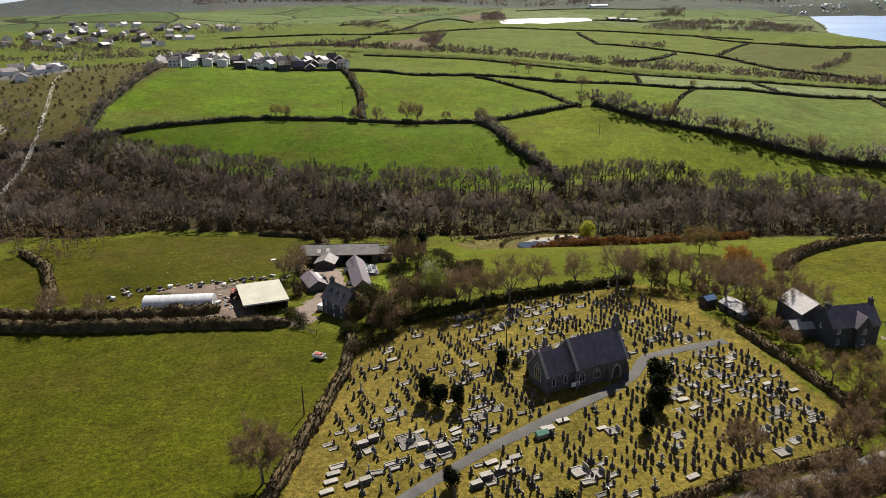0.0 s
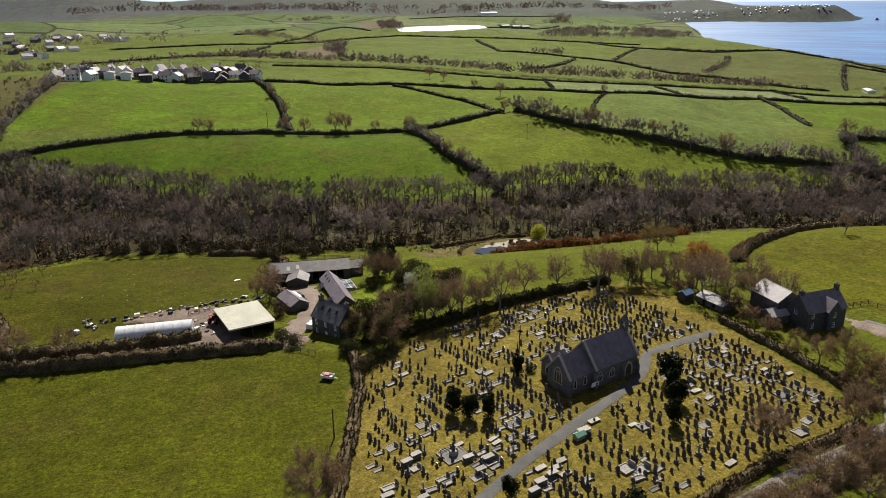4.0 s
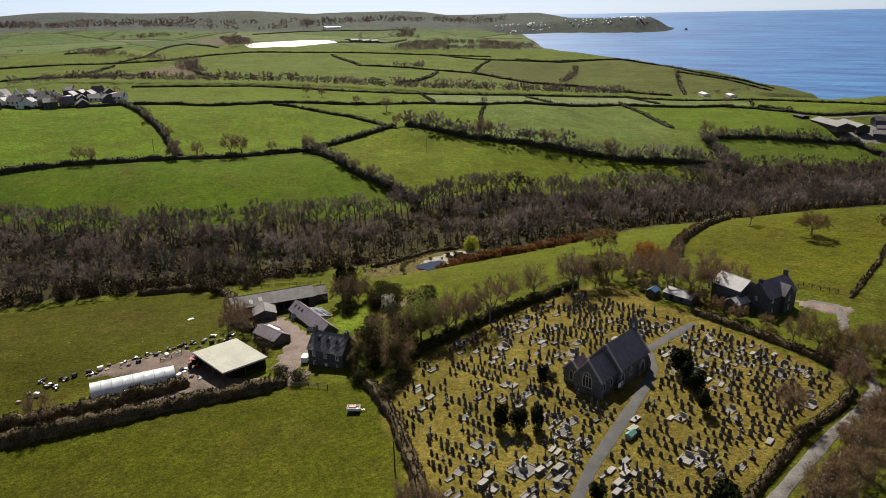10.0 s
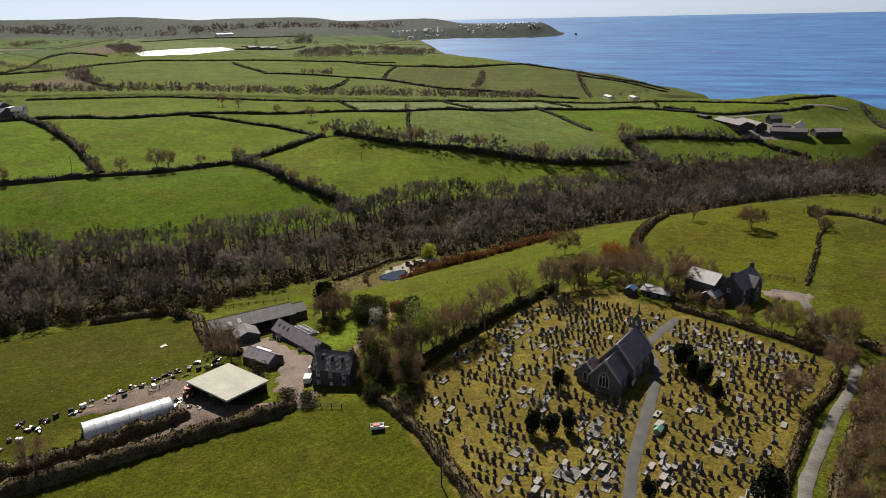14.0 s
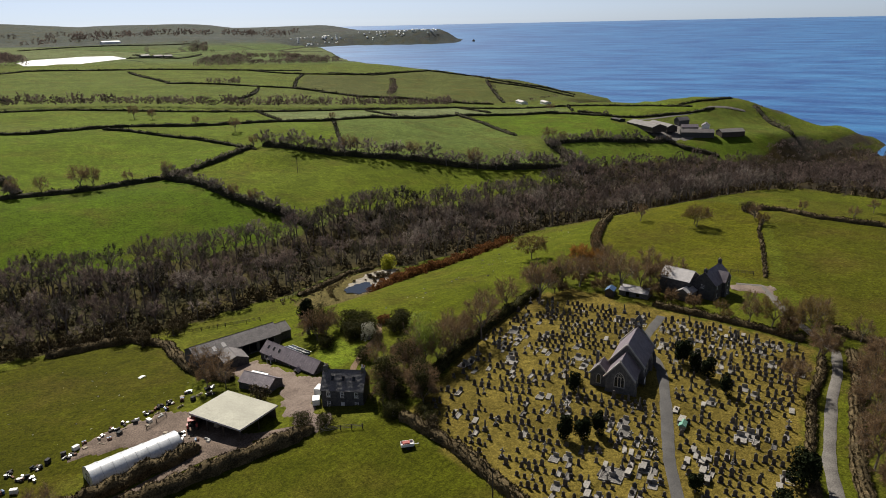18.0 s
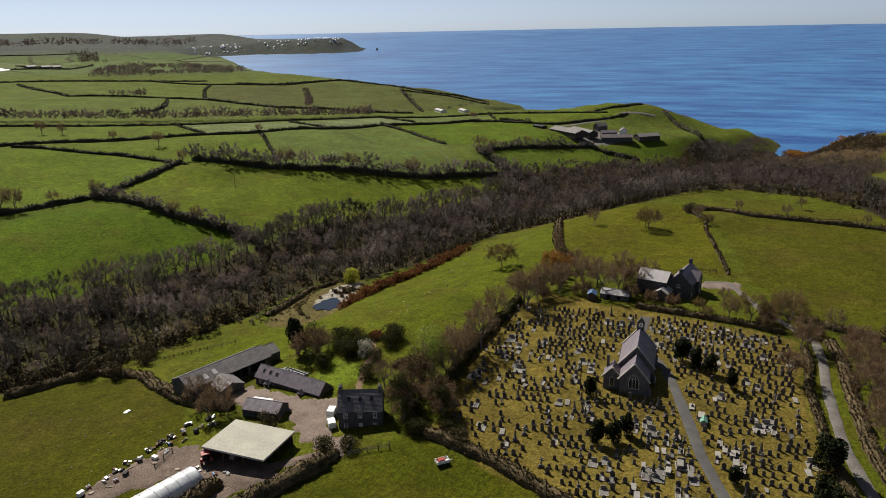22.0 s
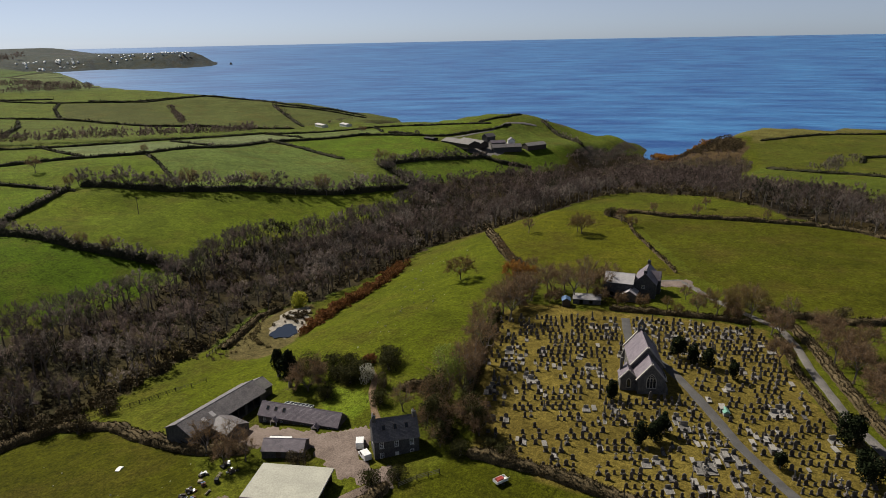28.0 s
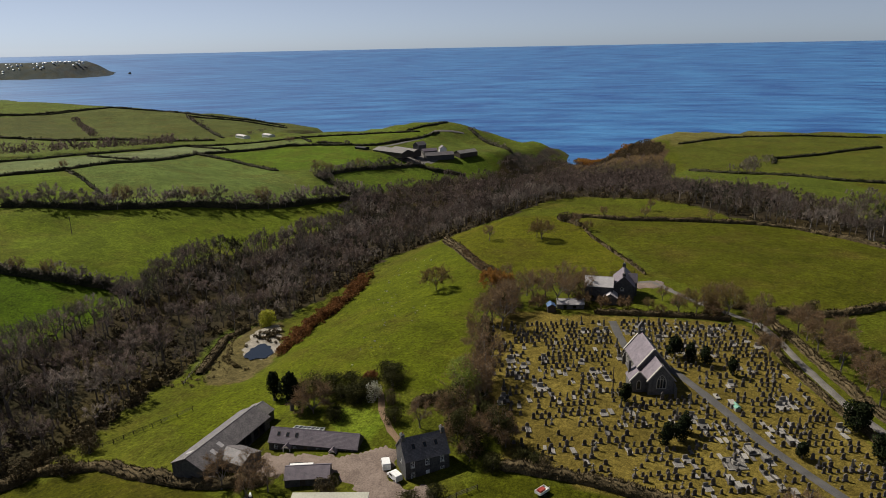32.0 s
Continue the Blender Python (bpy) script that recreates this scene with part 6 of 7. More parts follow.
def build_tunnel():
    ob = base("polytunnel", -77.5, 168.6, math.degrees(math.atan2(1.3, 17.0)), z=-5.1, label="long white polythene tunnel greenhouse beside the hedge", category="polytunnel")
    L, R, H, n = 17.6, 3.3, 3.7, 14
    prof = [(R * math.cos(math.pi * i / n), H * math.sin(math.pi * i / n) ** 0.8) for i in range(n + 1)]
    vs, fs = [], []
    rows = 33
    rng = random.Random(5)
    for j in range(rows):
        hoop = 1.0 if j % 4 == 0 else 0.985
        for y, z in prof:
            vs.append((L * j / (rows - 1), y * hoop, z * hoop - 0.1 + rng.uniform(-0.012, 0.012)))
    for j in range(rows - 1):
        k = j * (n + 1)
        fs += [(k + i, k + i + 1, k + n + 2 + i, k + n + 1 + i) for i in range(n)]
    g = Geo()
    g.v, g.f = vs, fs
    c = part("cover", g, POLY, ob)
    for p in c.data.polygons:
        p.use_smooth = True
    for x, s in ((0.01, -1), (L - 0.04, 1)):
        e = part("end_panel", Geo().prism([(y * 0.985, z * 0.985 - 0.1) for y, z in prof], 0.03, Matrix.Translation((x + 0.03, 0, 0)) @ Matrix.Rotation(math.pi / 2, 4, "Z")), POLY, ob)
        part("door_frame", ring([(-0.9, 0), (0.9, 0), (0.9, 2.1), (-0.9, 2.1)], [(-0.78, 0.1), (0.78, 0.1), (0.78, 2.0), (-0.78, 2.0)], 0.05).add([], []), DARKWOOD, ob, m=Matrix.Translation((x + 0.05 * s, 0, 0)) @ Matrix.Rotation(math.pi / 2, 4, "Z"))
    for j in range(9):
        g = Geo()
        for (y0, z0), (y1, z1) in zip(prof, prof[1:]):
            g.tube((L * j / 8, y0 * 1.004, z0 * 1.004 - 0.1), (L * j / 8, y1 * 1.004, z1 * 1.004 - 0.1), 0.03, 0.03, 4)
        part("hoop", g, STEEL, ob)
    part("patch", Geo().box(6.6, 7.4, -3.16, -3.1, 1.0, 1.9), WHITE, ob, m=Matrix.Rotation(0.0, 4, "X"))
    return ob


def build_house():
    # stone house beyond the graves: main block along x, ridge from east to west ends
    ob = base("stone_house", 81.6, 138.9, math.degrees(math.atan2(1.8, 11)), z=-1.2, label="dark stone house with slate roof, gabled dormer and pale-roofed rear wing", category="house")
    holes = {"s": [(1.2, 2.2, 1.0, 2.4), (5.4, 6.6, 0.9, 2.4), (8.6, 9.6, 1.0, 2.4), (1.2, 2.1, 3.5, 4.6), (8.6, 9.5, 3.5, 4.6)], "e": [(2.2, 3.2, 1.0, 2.3), (2.2, 3.2, 3.6, 4.8)], "w": [(2.0, 3.0, 3.5, 4.6)]}
    sides = gabled(ob, 11.2, 6.6, 5.1, 8.4, SLATESTONE, SLATE, holes, over=0.3)
    place_windows(ob, sides, holes, (1, 1))
    chimney(ob, 10.7, 0, 7.6, 9.7, 0.7, 1.0, SLATESTONE)
    chimney(ob, 0.5, 0, 7.6, 9.3, 0.7, 1.0, SLATESTONE)
    d = new("cross_gable")
    d.parent = ob
    d.matrix_basis = Matrix.Translation((6.9, -4.3, 0)) @ Matrix.Rotation(math.pi / 2, 4, "Z")
    s2 = gabled(d, 4.0, 3.6, 5.0, 7.3, SLATESTONE, SLATE, {"w": [(0.9, 1.9, 3.4, 4.7), (0.9, 1.9, 0.9, 2.3)]}, over=0.2)
    place_windows(d, s2, {"w": [(0.9, 1.9, 3.4, 4.7), (0.9, 1.9, 0.9, 2.3)]}, (1, 1))
    r = new("rear_wing")
    r.parent = ob
    r.matrix_basis = Matrix.Translation((1.0, 3.3, 0)) @ Matrix.Rotation(math.pi / 2, 4, "Z")
    gabled(r, 9.0, 7.0, 5.4, 7.6, SLATESTONE, FELT, {"n": [(2, 3, 1, 2.2), (5.5, 6.5, 1, 2.2)]}, over=0.25)
    lo = new("low_wing")
    lo.parent = ob
    lo.matrix_basis = Matrix.Translation((-5.2, 4.0, 0))
    gabled(lo, 5.2, 4.2, 2.6, 3.9, RUBBLE, FELT, {"s": [(1.2, 2.1, 0.9, 2.0)]}, over=0.2)
    return ob


def build_outbuilding():
    ob = base("outbuilding", 68.4, 157.5, math.degrees(math.atan2(-7.0, 2.3)), z=-1.4, label="low pale-roofed outbuilding under bare trees", category="outbuilding")
    gabled(ob, 8.5, 4.6, 2.2, 3.2, RUBBLE, FELT, {"s": [(2, 3, 0, 2.0), (5, 6, 0.8, 1.8)]}, over=0.2)
    g = base("garden_shed", 62.5, 157.5, 25, label="small blue-grey garden shed at the churchyard edge", category="shed")
    gabled(g, 3.2, 2.4, 1.9, 2.6, DARKWOOD, BLUE, {"s": [(1.2, 2.0, 0, 1.8)]}, over=0.15, thick=0.1)
    part("door", Geo().box(1.22, 1.98, -1.17, -1.12, 0.02, 1.78), DARKWOOD, g)


for build in (build_church, build_farmhouse, build_range, build_barn, build_small_barn, build_shed, build_tunnel, build_house):
    flatten(build())
build_outbuilding()


# ---- graves ----
U, V = Vector((0.9096, 0.4155)), Vector((-0.4155, 0.9096))
AXIS = math.degrees(math.atan2(U.y, U.x))


def arch_slab(w, h, kind):
    """The outline of a headstone in x and z."""
    if kind == "round":
        top = [(w / 2 * math.cos(a), h - w / 2 + w / 2 * math.sin(a)) for a in (math.pi * i / 8 for i in range(9))]
    elif kind == "gothic":
        top = [(w / 2, h * 0.72), (w * 0.4, h * 0.84), (w * 0.2, h * 0.95), (0, h), (-w * 0.2, h * 0.95), (-w * 0.4, h * 0.84), (-w / 2, h * 0.72)]
    elif kind == "shoulder":
        top = [(w / 2, h * 0.8), (w * 0.32, h * 0.82), (w * 0.28, h * 0.92), (w * 0.14, h), (-w * 0.14, h), (-w * 0.28, h * 0.92), (-w * 0.32, h * 0.82), (-w / 2, h * 0.8)]
    else:
        top = [(w / 2, h * 0.94), (w * 0.25, h), (-w * 0.25, h), (-w / 2, h * 0.94)]
    return [(-w / 2, -0.15), (w / 2, -0.15)][::1] + top


def slab(w, h, t, kind):
    return Geo().prism(arch_slab(w, h, kind), t, Matrix.Rotation(math.pi / 2, 4, "Z") @ Matrix.Translation((0, -t / 2, 0)))


GRAVES = {}


def grave_kind(key, name, geo, mat, label, extras=()):
    ob = part(name, geo, mat)
    tagged(ob, label, "gravestone", "graves in the churchyard")
    for n, g, m, lb in extras:
        part(n, g, m, ob, lb)
    GRAVES[key] = [ob, False]


def kerbs(l, w, x=0.0):
    return Geo().box(x - l, x, -w / 2, -w / 2 + 0.14, -0.1, 0.2).box(x - l, x, w / 2 - 0.14, w / 2, -0.1, 0.2).box(x - l, x - l + 0.14, -w / 2 + 0.14, w / 2 - 0.14, -0.1, 0.2).box(x - 0.14, x, -w / 2 + 0.14, w / 2 - 0.14, -0.1, 0.2)


for k, w, h, t, mat, lb in (("round", 0.72, 1.15, 0.12, GREYSTONE, "grey slate headstone with a rounded top"), ("gothic", 0.7, 1.35, 0.14, GREYSTONE, "tall grey headstone with a pointed top"),
                            ("shoulder", 0.74, 1.2, 0.13, GREYSTONE, "grey shouldered headstone on a plinth"), ("square", 0.72, 0.9, 0.1, GRANITE, "low dark granite headstone"),
                            ("tall", 0.62, 1.65, 0.18, GREYSTONE, "tall narrow dark memorial stone")):
    grave_kind(k, {"round": "rounded_headstone", "gothic": "pointed_headstone", "shoulder": "shouldered_headstone", "square": "granite_headstone", "tall": "pillar_stone"}[k], slab(w, h, t, "gothic" if k == "tall" else k), mat, lb, (("plinth", Geo().box(-0.2, 0.2, -w / 2 - 0.1, w / 2 + 0.1, -0.15, 0.16), GREYSTONE, ""),))
grave_kind("cross", "memorial_cross", Geo().box(-0.09, 0.09, -0.11, 0.11, 0.5, 1.85).box(-0.085, 0.085, -0.42, 0.42, 1.25, 1.46), PALESTONE, "pale stone cross on a stepped base",
           (("plinth", Geo().box(-0.45, 0.45, -0.45, 0.45, -0.15, 0.2).box(-0.3, 0.3, -0.3, 0.3, 0.2, 0.5), GREYSTONE, ""),))
grave_kind("obelisk", "obelisk", Geo().tube((0, 0, 0.75), (0, 0, 2.3), 0.27, 0.15, 4).tube((0, 0, 2.3), (0, 0, 2.5), 0.15, 0.01, 4), GRANITE, "dark granite obelisk on a square pedestal",
           (("pedestal", Geo().box(-0.36, 0.36, -0.36, 0.36, 0.15, 0.75), GREYSTONE, ""), ("plinth", Geo().box(-0.5, 0.5, -0.5, 0.5, -0.15, 0.15), GREYSTONE, "")))
grave_kind("kerbed", "kerbed_grave", slab(0.75, 1.05, 0.12, "shoulder"), GRANITE, "dark headstone with a kerbed bed of chippings",
           (("kerb", kerbs(2.0, 0.95, -0.15), GREYSTONE, ""), ("gravel_bed", Geo().box(-2.0, -0.29, -0.33, 0.33, -0.1, 0.09), CHIPS, "")))
grave_kind("kerbed2", "kerbed_grave", slab(0.8, 0.95, 0.12, "round"), GREYSTONE, "grey headstone with pale kerbs and chippings",
           (("kerb", kerbs(2.1, 1.0, -0.15), PALESTONE, ""), ("gravel_bed", Geo().box(-2.1, -0.29, -0.36, 0.36, -0.1, 0.1), CHIPS, "")))
grave_kind("double", "kerbed_grave", slab(1.3, 0.95, 0.14, "square"), PALESTONE, "wide pale headstone with a double kerbed plot",
           (("kerb", kerbs(2.2, 2.0, -0.15), PALESTONE, ""), ("gravel_bed", Geo().box(-2.2, -0.29, -0.86, 0.86, -0.1, 0.1), CHIPS, "")))
grave_kind("ledger", "ledger_stone", Geo().box(-1.0, 1.0, -0.45, 0.45, 0.12, 0.28), PALESTONE, "flat pale ledger stone on a low base", (("plinth", Geo().box(-0.92, 0.92, -0.38, 0.38, -0.15, 0.12), GREYSTONE, ""),))
grave_kind("chest", "chest_tomb", Geo().box(-1.05, 1.05, -0.55, 0.55, 0.82, 0.96), PALESTONE, "pale stone chest tomb", (("chest", Geo().box(-0.92, 0.92, -0.42, 0.42, -0.1, 0.82), RUBBLE, ""), ("plinth", Geo().box(-1.1, 1.1, -0.6, 0.6, -0.2, 0.08), GREYSTONE, "")))


def lay(key, x, y, turn=0.0, s=1.0, tilt=(0, 0)):
    rec = GRAVES[key]
    m = pose(x, y, gz(x, y) + 0.02, tilt[0], tilt[1], AXIS + turn) @ Matrix.Diagonal((s, s, s, 1))
    if rec[1]:
        ob = copy_thing(rec[0], m)
        ob.matrix_basis = m
    else:
        ob, rec[1] = rec[0], True
        ob.matrix_basis = m
    return ob


O = Vector((17.6, 119.2))
YARD_LINE = FIELDS[0][0]
PATH_LINE = [(-12, 82), (-5, 89), (5, 98), (18, 107.5), (28, 115), (33.5, 119.5), (37.5, 124), (41.5, 131), (50, 134.5), (61, 138.5)]
YEWS = [(11.5, 126.3), (-3.6, 115.5), (-1.2, 113.2), (2.2, 112.2), (40.5, 118.5), (38.8, 114.5), (38.2, 110.8), (34.2, 104), (0.8, 90), (16, 79)]
rng_g = random.Random(12)
placed = {}


def free(p, spare=1.4):
    a = p - O
    u, v = a.dot(U), a.dot(V)
    if -2.0 < u < 20 and -7.2 < v < 8.2:
        return False
    pa = [float(seg_dist(np.array(p.x), np.array(p.y), s, t)[0]) for s, t in zip(PATH_LINE, PATH_LINE[1:])]
    if min(pa) < spare + 0.6:
        return False
    return not any((p - Vector(q)).length < 2.0 for q in YEWS)


# where kerbed plots crowd together: a place and how far round it
PLOTS = [(6, 126, 5.5), (4, 107, 6), (2, 101, 4.5), (24.5, 92, 4), (52, 125, 4.5), (59, 119, 4.5), (65, 112, 4.5), (26, 155, 6), (31, 158, 4.5), (8, 94, 3)]


def clump(u, v):
    """How thick the graves stand at a place: thin towards the field, thick behind the church."""
    n = noise.noise((u / 8.0, v / 6.0, 2.0)) * 0.8 + noise.noise((u / 3.0, v / 3.0, 5.0)) * 0.4
    f = 0.76 + n
    if v > 22 or u < -33:
        f -= 0.16
    if u > 19 and v < 26:
        f += 0.2
    if u < -12 and v > 4:
        f -= 0.2
    return f


plain = ["round", "gothic", "shoulder", "round", "gothic", "square", "round", "tall", "shoulder"]
rich = ["kerbed", "kerbed2", "double", "kerbed", "obelisk", "kerbed2"]
u = -40.0
while u < 46:
    v = -50.0
    drift = rng_g.uniform(-0.4, 0.4)
    while v < 52:
        p = O + U * (u + drift + rng_g.uniform(-0.22, 0.22)) + V * v
        inner = bool(inside(np.array(p.x), np.array(p.y), YARD_LINE))
        step = rng_g.uniform(1.25, 1.9)
        if inner and free(p) and rng_g.random() < clump(u, v):
            e = min(float(seg_dist(np.array(p.x), np.array(p.y), s, t)[0]) for s, t in zip(YARD_LINE, YARD_LINE[1:] + YARD_LINE[:1]))
            west = u > 19
            fancy = 0.75 if any((p - Vector(q[:2])).length < q[2] for q in PLOTS) else 0.42 if (west and -22 < v < 8) else 0.42 if (u < -3 and -14 < v < 3) or (0 < u < 18 and v > 9) else 0.06
            if e > 2.2:
                r = rng_g.random()
                key = rng_g.choice(rich) if r < fancy else "cross" if r < fancy + 0.05 else "obelisk" if r < fancy + 0.07 else "ledger" if r < fancy + 0.09 else rng_g.choice(plain)
                if placed.get(key, 0) < 290:
                    placed[key] = placed.get(key, 0) + 1
                    lay(key, p.x, p.y, rng_g.uniform(-7, 7), rng_g.uniform(0.7, 1.2), (rng_g.uniform(-3, 3), rng_g.uniform(-5, 4)))
                    if key == "double":
                        step += 1.1
        v += step
    u += rng_g.uniform(2.1, 2.7)
# plots that stand out: ledgers and chest tombs by the path
for x, y, k, s in ((6.2, 92, "chest", 1), (8.6, 93.6, "chest", 0.95), (-2.4, 96.8, "chest", 0.9), (-0.6, 99.6, "chest", 1.0), (-3.8, 100.4, "chest", 0.9), (9.8, 95.5, "ledger", 1.1), (11.2, 97, "ledger", 1.1), (7.3, 95.8, "ledger", 1.1),
                   (10.8, 93.6, "ledger", 1.1), (17.4, 103.6, "chest", 1.15), (4.6, 90.2, "chest", 0.9), (-14, 101.2, "chest", 0.95), (-12.3, 102.8, "chest", 0.95), (-9, 112.8, "double", 0.9), (20.5, 107, "ledger", 1.2), (-14.5, 91, "ledger", 1.2), (-12.5, 91.6, "chest", 0.9),
                   (-17.8, 93.8, "ledger", 1.1), (-17.9, 91.8, "ledger", 1.1), (-18.2, 89.4, "ledger", 1.1)):
    lay(k, x, y, rng_g.uniform(-4, 4), s)
# railed family plot with a central monument
plot = base("family_plot", -6, 102.2, AXIS, label="large kerbed family plot with a central stone monument", category="gravestone")
part("kerb", kerbs(4.4, 4.0, 2.2), PALESTONE, plot)
part("paving", Geo().box(-2.06, 2.06, -1.86, 1.86, -0.2, 0.09), CHIPS, plot)
part("pedestal", Geo().box(-0.5, 0.5, -0.5, 0.5, 0.09, 0.9), PALESTONE, plot)
part("monument", Geo().tube((0, 0, 0.9), (0, 0, 2.3), 0.34, 0.2, 8).tube((0, 0, 2.3), (0, 0, 2.6), 0.3, 0.05, 8), GREYSTONE, plot)
# tomb under a green cover
tomb = base("covered_tomb", 16.2, 102.6, AXIS, label="tomb sheeted with a pale green cover beside the path", category="tomb")
part("chest", Geo().box(-1.0, 1.0, -0.6, 0.6, -0.1, 0.8), PALESTONE, tomb)
part("cover", Geo().prism([(-0.75, 0.8), (0.75, 0.8), (0, 1.35)], 2.3, Matrix.Translation((-1.15, 0, 0)) @ Matrix.Rotation(-math.pi / 2, 4, "Z")), COPPER, tomb)


# ---- clutter of churchyard and farm ----
def pole(x, y, tall, label, arms=1):
    ob = base("utility_pole", x, y, label=label, category="pole")
    part("post", Geo().tube((0, 0, -0.4), (0, 0, tall), 0.14, 0.1, 8), DARKWOOD, ob)
    for i in range(arms):
        a = part("crossarm", Geo().box(-0.8, 0.8, -0.06, 0.06, tall - 0.35 - i * 0.7, tall - 0.2 - i * 0.7), DARKWOOD, ob)
        for s in (-0.7, 0, 0.7):
            part("insulator", Geo().tube((s, 0, tall - 0.2 - i * 0.7), (s, 0, tall - i * 0.7), 0.05, 0.03, 6), WHITE, a)
    return ob


pole(12.5, 129.5, 8.0, "slim dark pole among the graves", 0)
pole(88, 398, 9.0, "lone wooden pole in the green field")
pole(-25.8, 112, 6.0, "slim pole in the hedge", 0)
pole(-60, 430, 8.0, "wooden pole by the hedge")

nb = base("noticeboard", 24.6, 117.6, AXIS, label="white noticeboard against the church wall", category="sign")
part("board", Geo().box(-0.9, 0.9, -0.05, 0.05, 0.8, 1.7), WHITE, nb)
for s in (-0.7, 0.7):
    part("post", Geo().box(s - 0.05, s + 0.05, 0.06, 0.14, -0.2, 1.6), DARKWOOD, nb)

tr = base("trailer", -26.9, 135.4, -25, label="small white flat trailer parked in the field", category="trailer")
part("body", Geo().box(-1.3, 1.3, -0.75, 0.75, 0.55, 0.75).box(-1.3, 1.3, -0.75, -0.69, 0.75, 1.15).box(-1.3, 1.3, 0.69, 0.75, 0.75, 1.15).box(-1.3, -1.24, -0.69, 0.69, 0.75, 1.15).box(1.24, 1.3, -0.69, 0.69, 0.75, 1.15), WHITE, tr)
part("load", Geo().box(-0.9, 0.5, -0.5, 0.4, 0.75, 1.3), RED, tr, "red crate")
part("drawbar", Geo().box(1.3, 2.3, -0.06, 0.06, 0.5, 0.6), STEEL, tr)
for s in (-0.85, 0.85):
    part("wheel", Geo().tube((0, s - 0.09, 0.3), (0, s + 0.09, 0.3), 0.32, 0.32, 12), RUBBER, tr)


def tractor(x, y, turn):
    ob = base("tractor", x, y, turn, label="faded red tractor with a cab parked by the shed", category="tractor")
    part("bonnet", Geo().prism([(0.2, 0.9), (1.9, 0.9), (1.9, 1.5), (1.7, 1.65), (0.2, 1.75)], 0.8, Matrix.Translation((0, -0.4, 0))), RED, ob)
    part("cab", Geo().box(-1.2, 0.2, -0.75, 0.75, 1.2, 1.3).box(-1.2, -1.1, -0.75, -0.65, 1.3, 2.6).box(-1.2, -1.1, 0.65, 0.75, 1.3, 2.6).box(0.1, 0.2, -0.75, -0.65, 1.3, 2.6).box(0.1, 0.2, 0.65, 0.75, 1.3, 2.6), RUBBER, ob)
    part("cab_roof", Geo().box(-1.3, 0.3, -0.82, 0.82, 2.6, 2.75), RED, ob)
    part("windscreen", Geo().box(0.12, 0.15, -0.64, 0.64, 1.5, 2.58), GLASS, ob)
    part("seat", Geo().box(-0.8, -0.3, -0.25, 0.25, 1.3, 1.5).box(-0.85, -0.75, -0.25, 0.25, 1.5, 2.0), RUBBER, ob)
    part("exhaust", Geo().tube((1.2, 0.3, 1.6), (1.2, 0.3, 2.5), 0.05, 0.05, 6), STEEL, ob)
    for s in (-1, 1):
        w = part("rear_wheel", Geo().tube((-0.7, s * 0.7, 0.8), (-0.7, s * 1.15, 0.8), 0.82, 0.82, 16), RUBBER, ob)
        part("rim", Geo().tube((-0.7, s * 1.16, 0.8), (-0.7, s * 1.18, 0.8), 0.42, 0.42, 12), RED, w)
        part("mudguard", Geo().prism([(-1.6, 1.2), (-1.2, 1.75), (-0.3, 1.75), (0.1, 1.2), (0.0, 1.2), (-0.35, 1.67), (-1.15, 1.67), (-1.5, 1.2)], 0.4, Matrix.Translation((0, s * 0.93 - 0.2, 0))), RED, ob)
        f = part("front_wheel", Geo().tube((1.5, s * 0.6, 0.42), (1.5, s * 0.85, 0.42), 0.44, 0.44, 14), RUBBER, ob)
        part("rim", Geo().tube((1.5, s * 0.86, 0.42), (1.5, s * 0.88, 0.42), 0.22, 0.22, 10), RED, f)
    return ob


tractor(-55.4, 174.3, 70)


def vehicle(name, x, y, turn, l, w, h, mat, label, cat, nose=0.22, z=None):
    """A van or car: body, glasshouse, lamps and wheels."""
    ob = base(name, x, y, turn, z=z, label=label, category=cat)
    n = l * nose
    part("body", Geo().prism([(-l / 2, 0.35), (l / 2, 0.35), (l / 2, h * 0.5), (l / 2 - n * 0.75, h * 0.56), (l / 2 - n * 1.3, h), (-l / 2 + 0.1, h), (-l / 2, h * 0.85)], w, Matrix.Translation((0, -w / 2, 0))), mat, ob)
    part("windscreen", Geo().add([(l / 2 - n * 0.79 + 0.02, -w * 0.42, h * 0.6), (l / 2 - n * 0.79 + 0.02, w * 0.42, h * 0.6), (l / 2 - n * 1.24 + 0.02, w * 0.42, h * 0.95), (l / 2 - n * 1.24 + 0.02, -w * 0.42, h * 0.95)], [(0, 1, 2, 3)]), GLASS, ob)
    for s in (-1, 1):
        part("side_window", Geo().box(-l * 0.1, l / 2 - n * 1.35, s * w / 2 - 0.012, s * w / 2 + 0.012, h * 0.6, h * 0.9), GLASS, ob)
        part("headlight", Geo().box(l / 2 - 0.03, l / 2 + 0.02, s * w * 0.36 - 0.14, s * w * 0.36 + 0.14, h * 0.36, h * 0.46), WHITE, ob)
        for x2 in (-l * 0.31, l * 0.31):
            wh = part("wheel", Geo().tube((x2, s * w / 2 - 0.1, 0.32), (x2, s * w / 2 + 0.03, 0.32), 0.33, 0.33, 14), RUBBER, ob)
            part("rim", Geo().tube((x2, s * (w / 2 + 0.032), 0.32), (x2, s * (w / 2 + 0.045), 0.32), 0.19, 0.19, 10), STEEL, wh)
    return ob


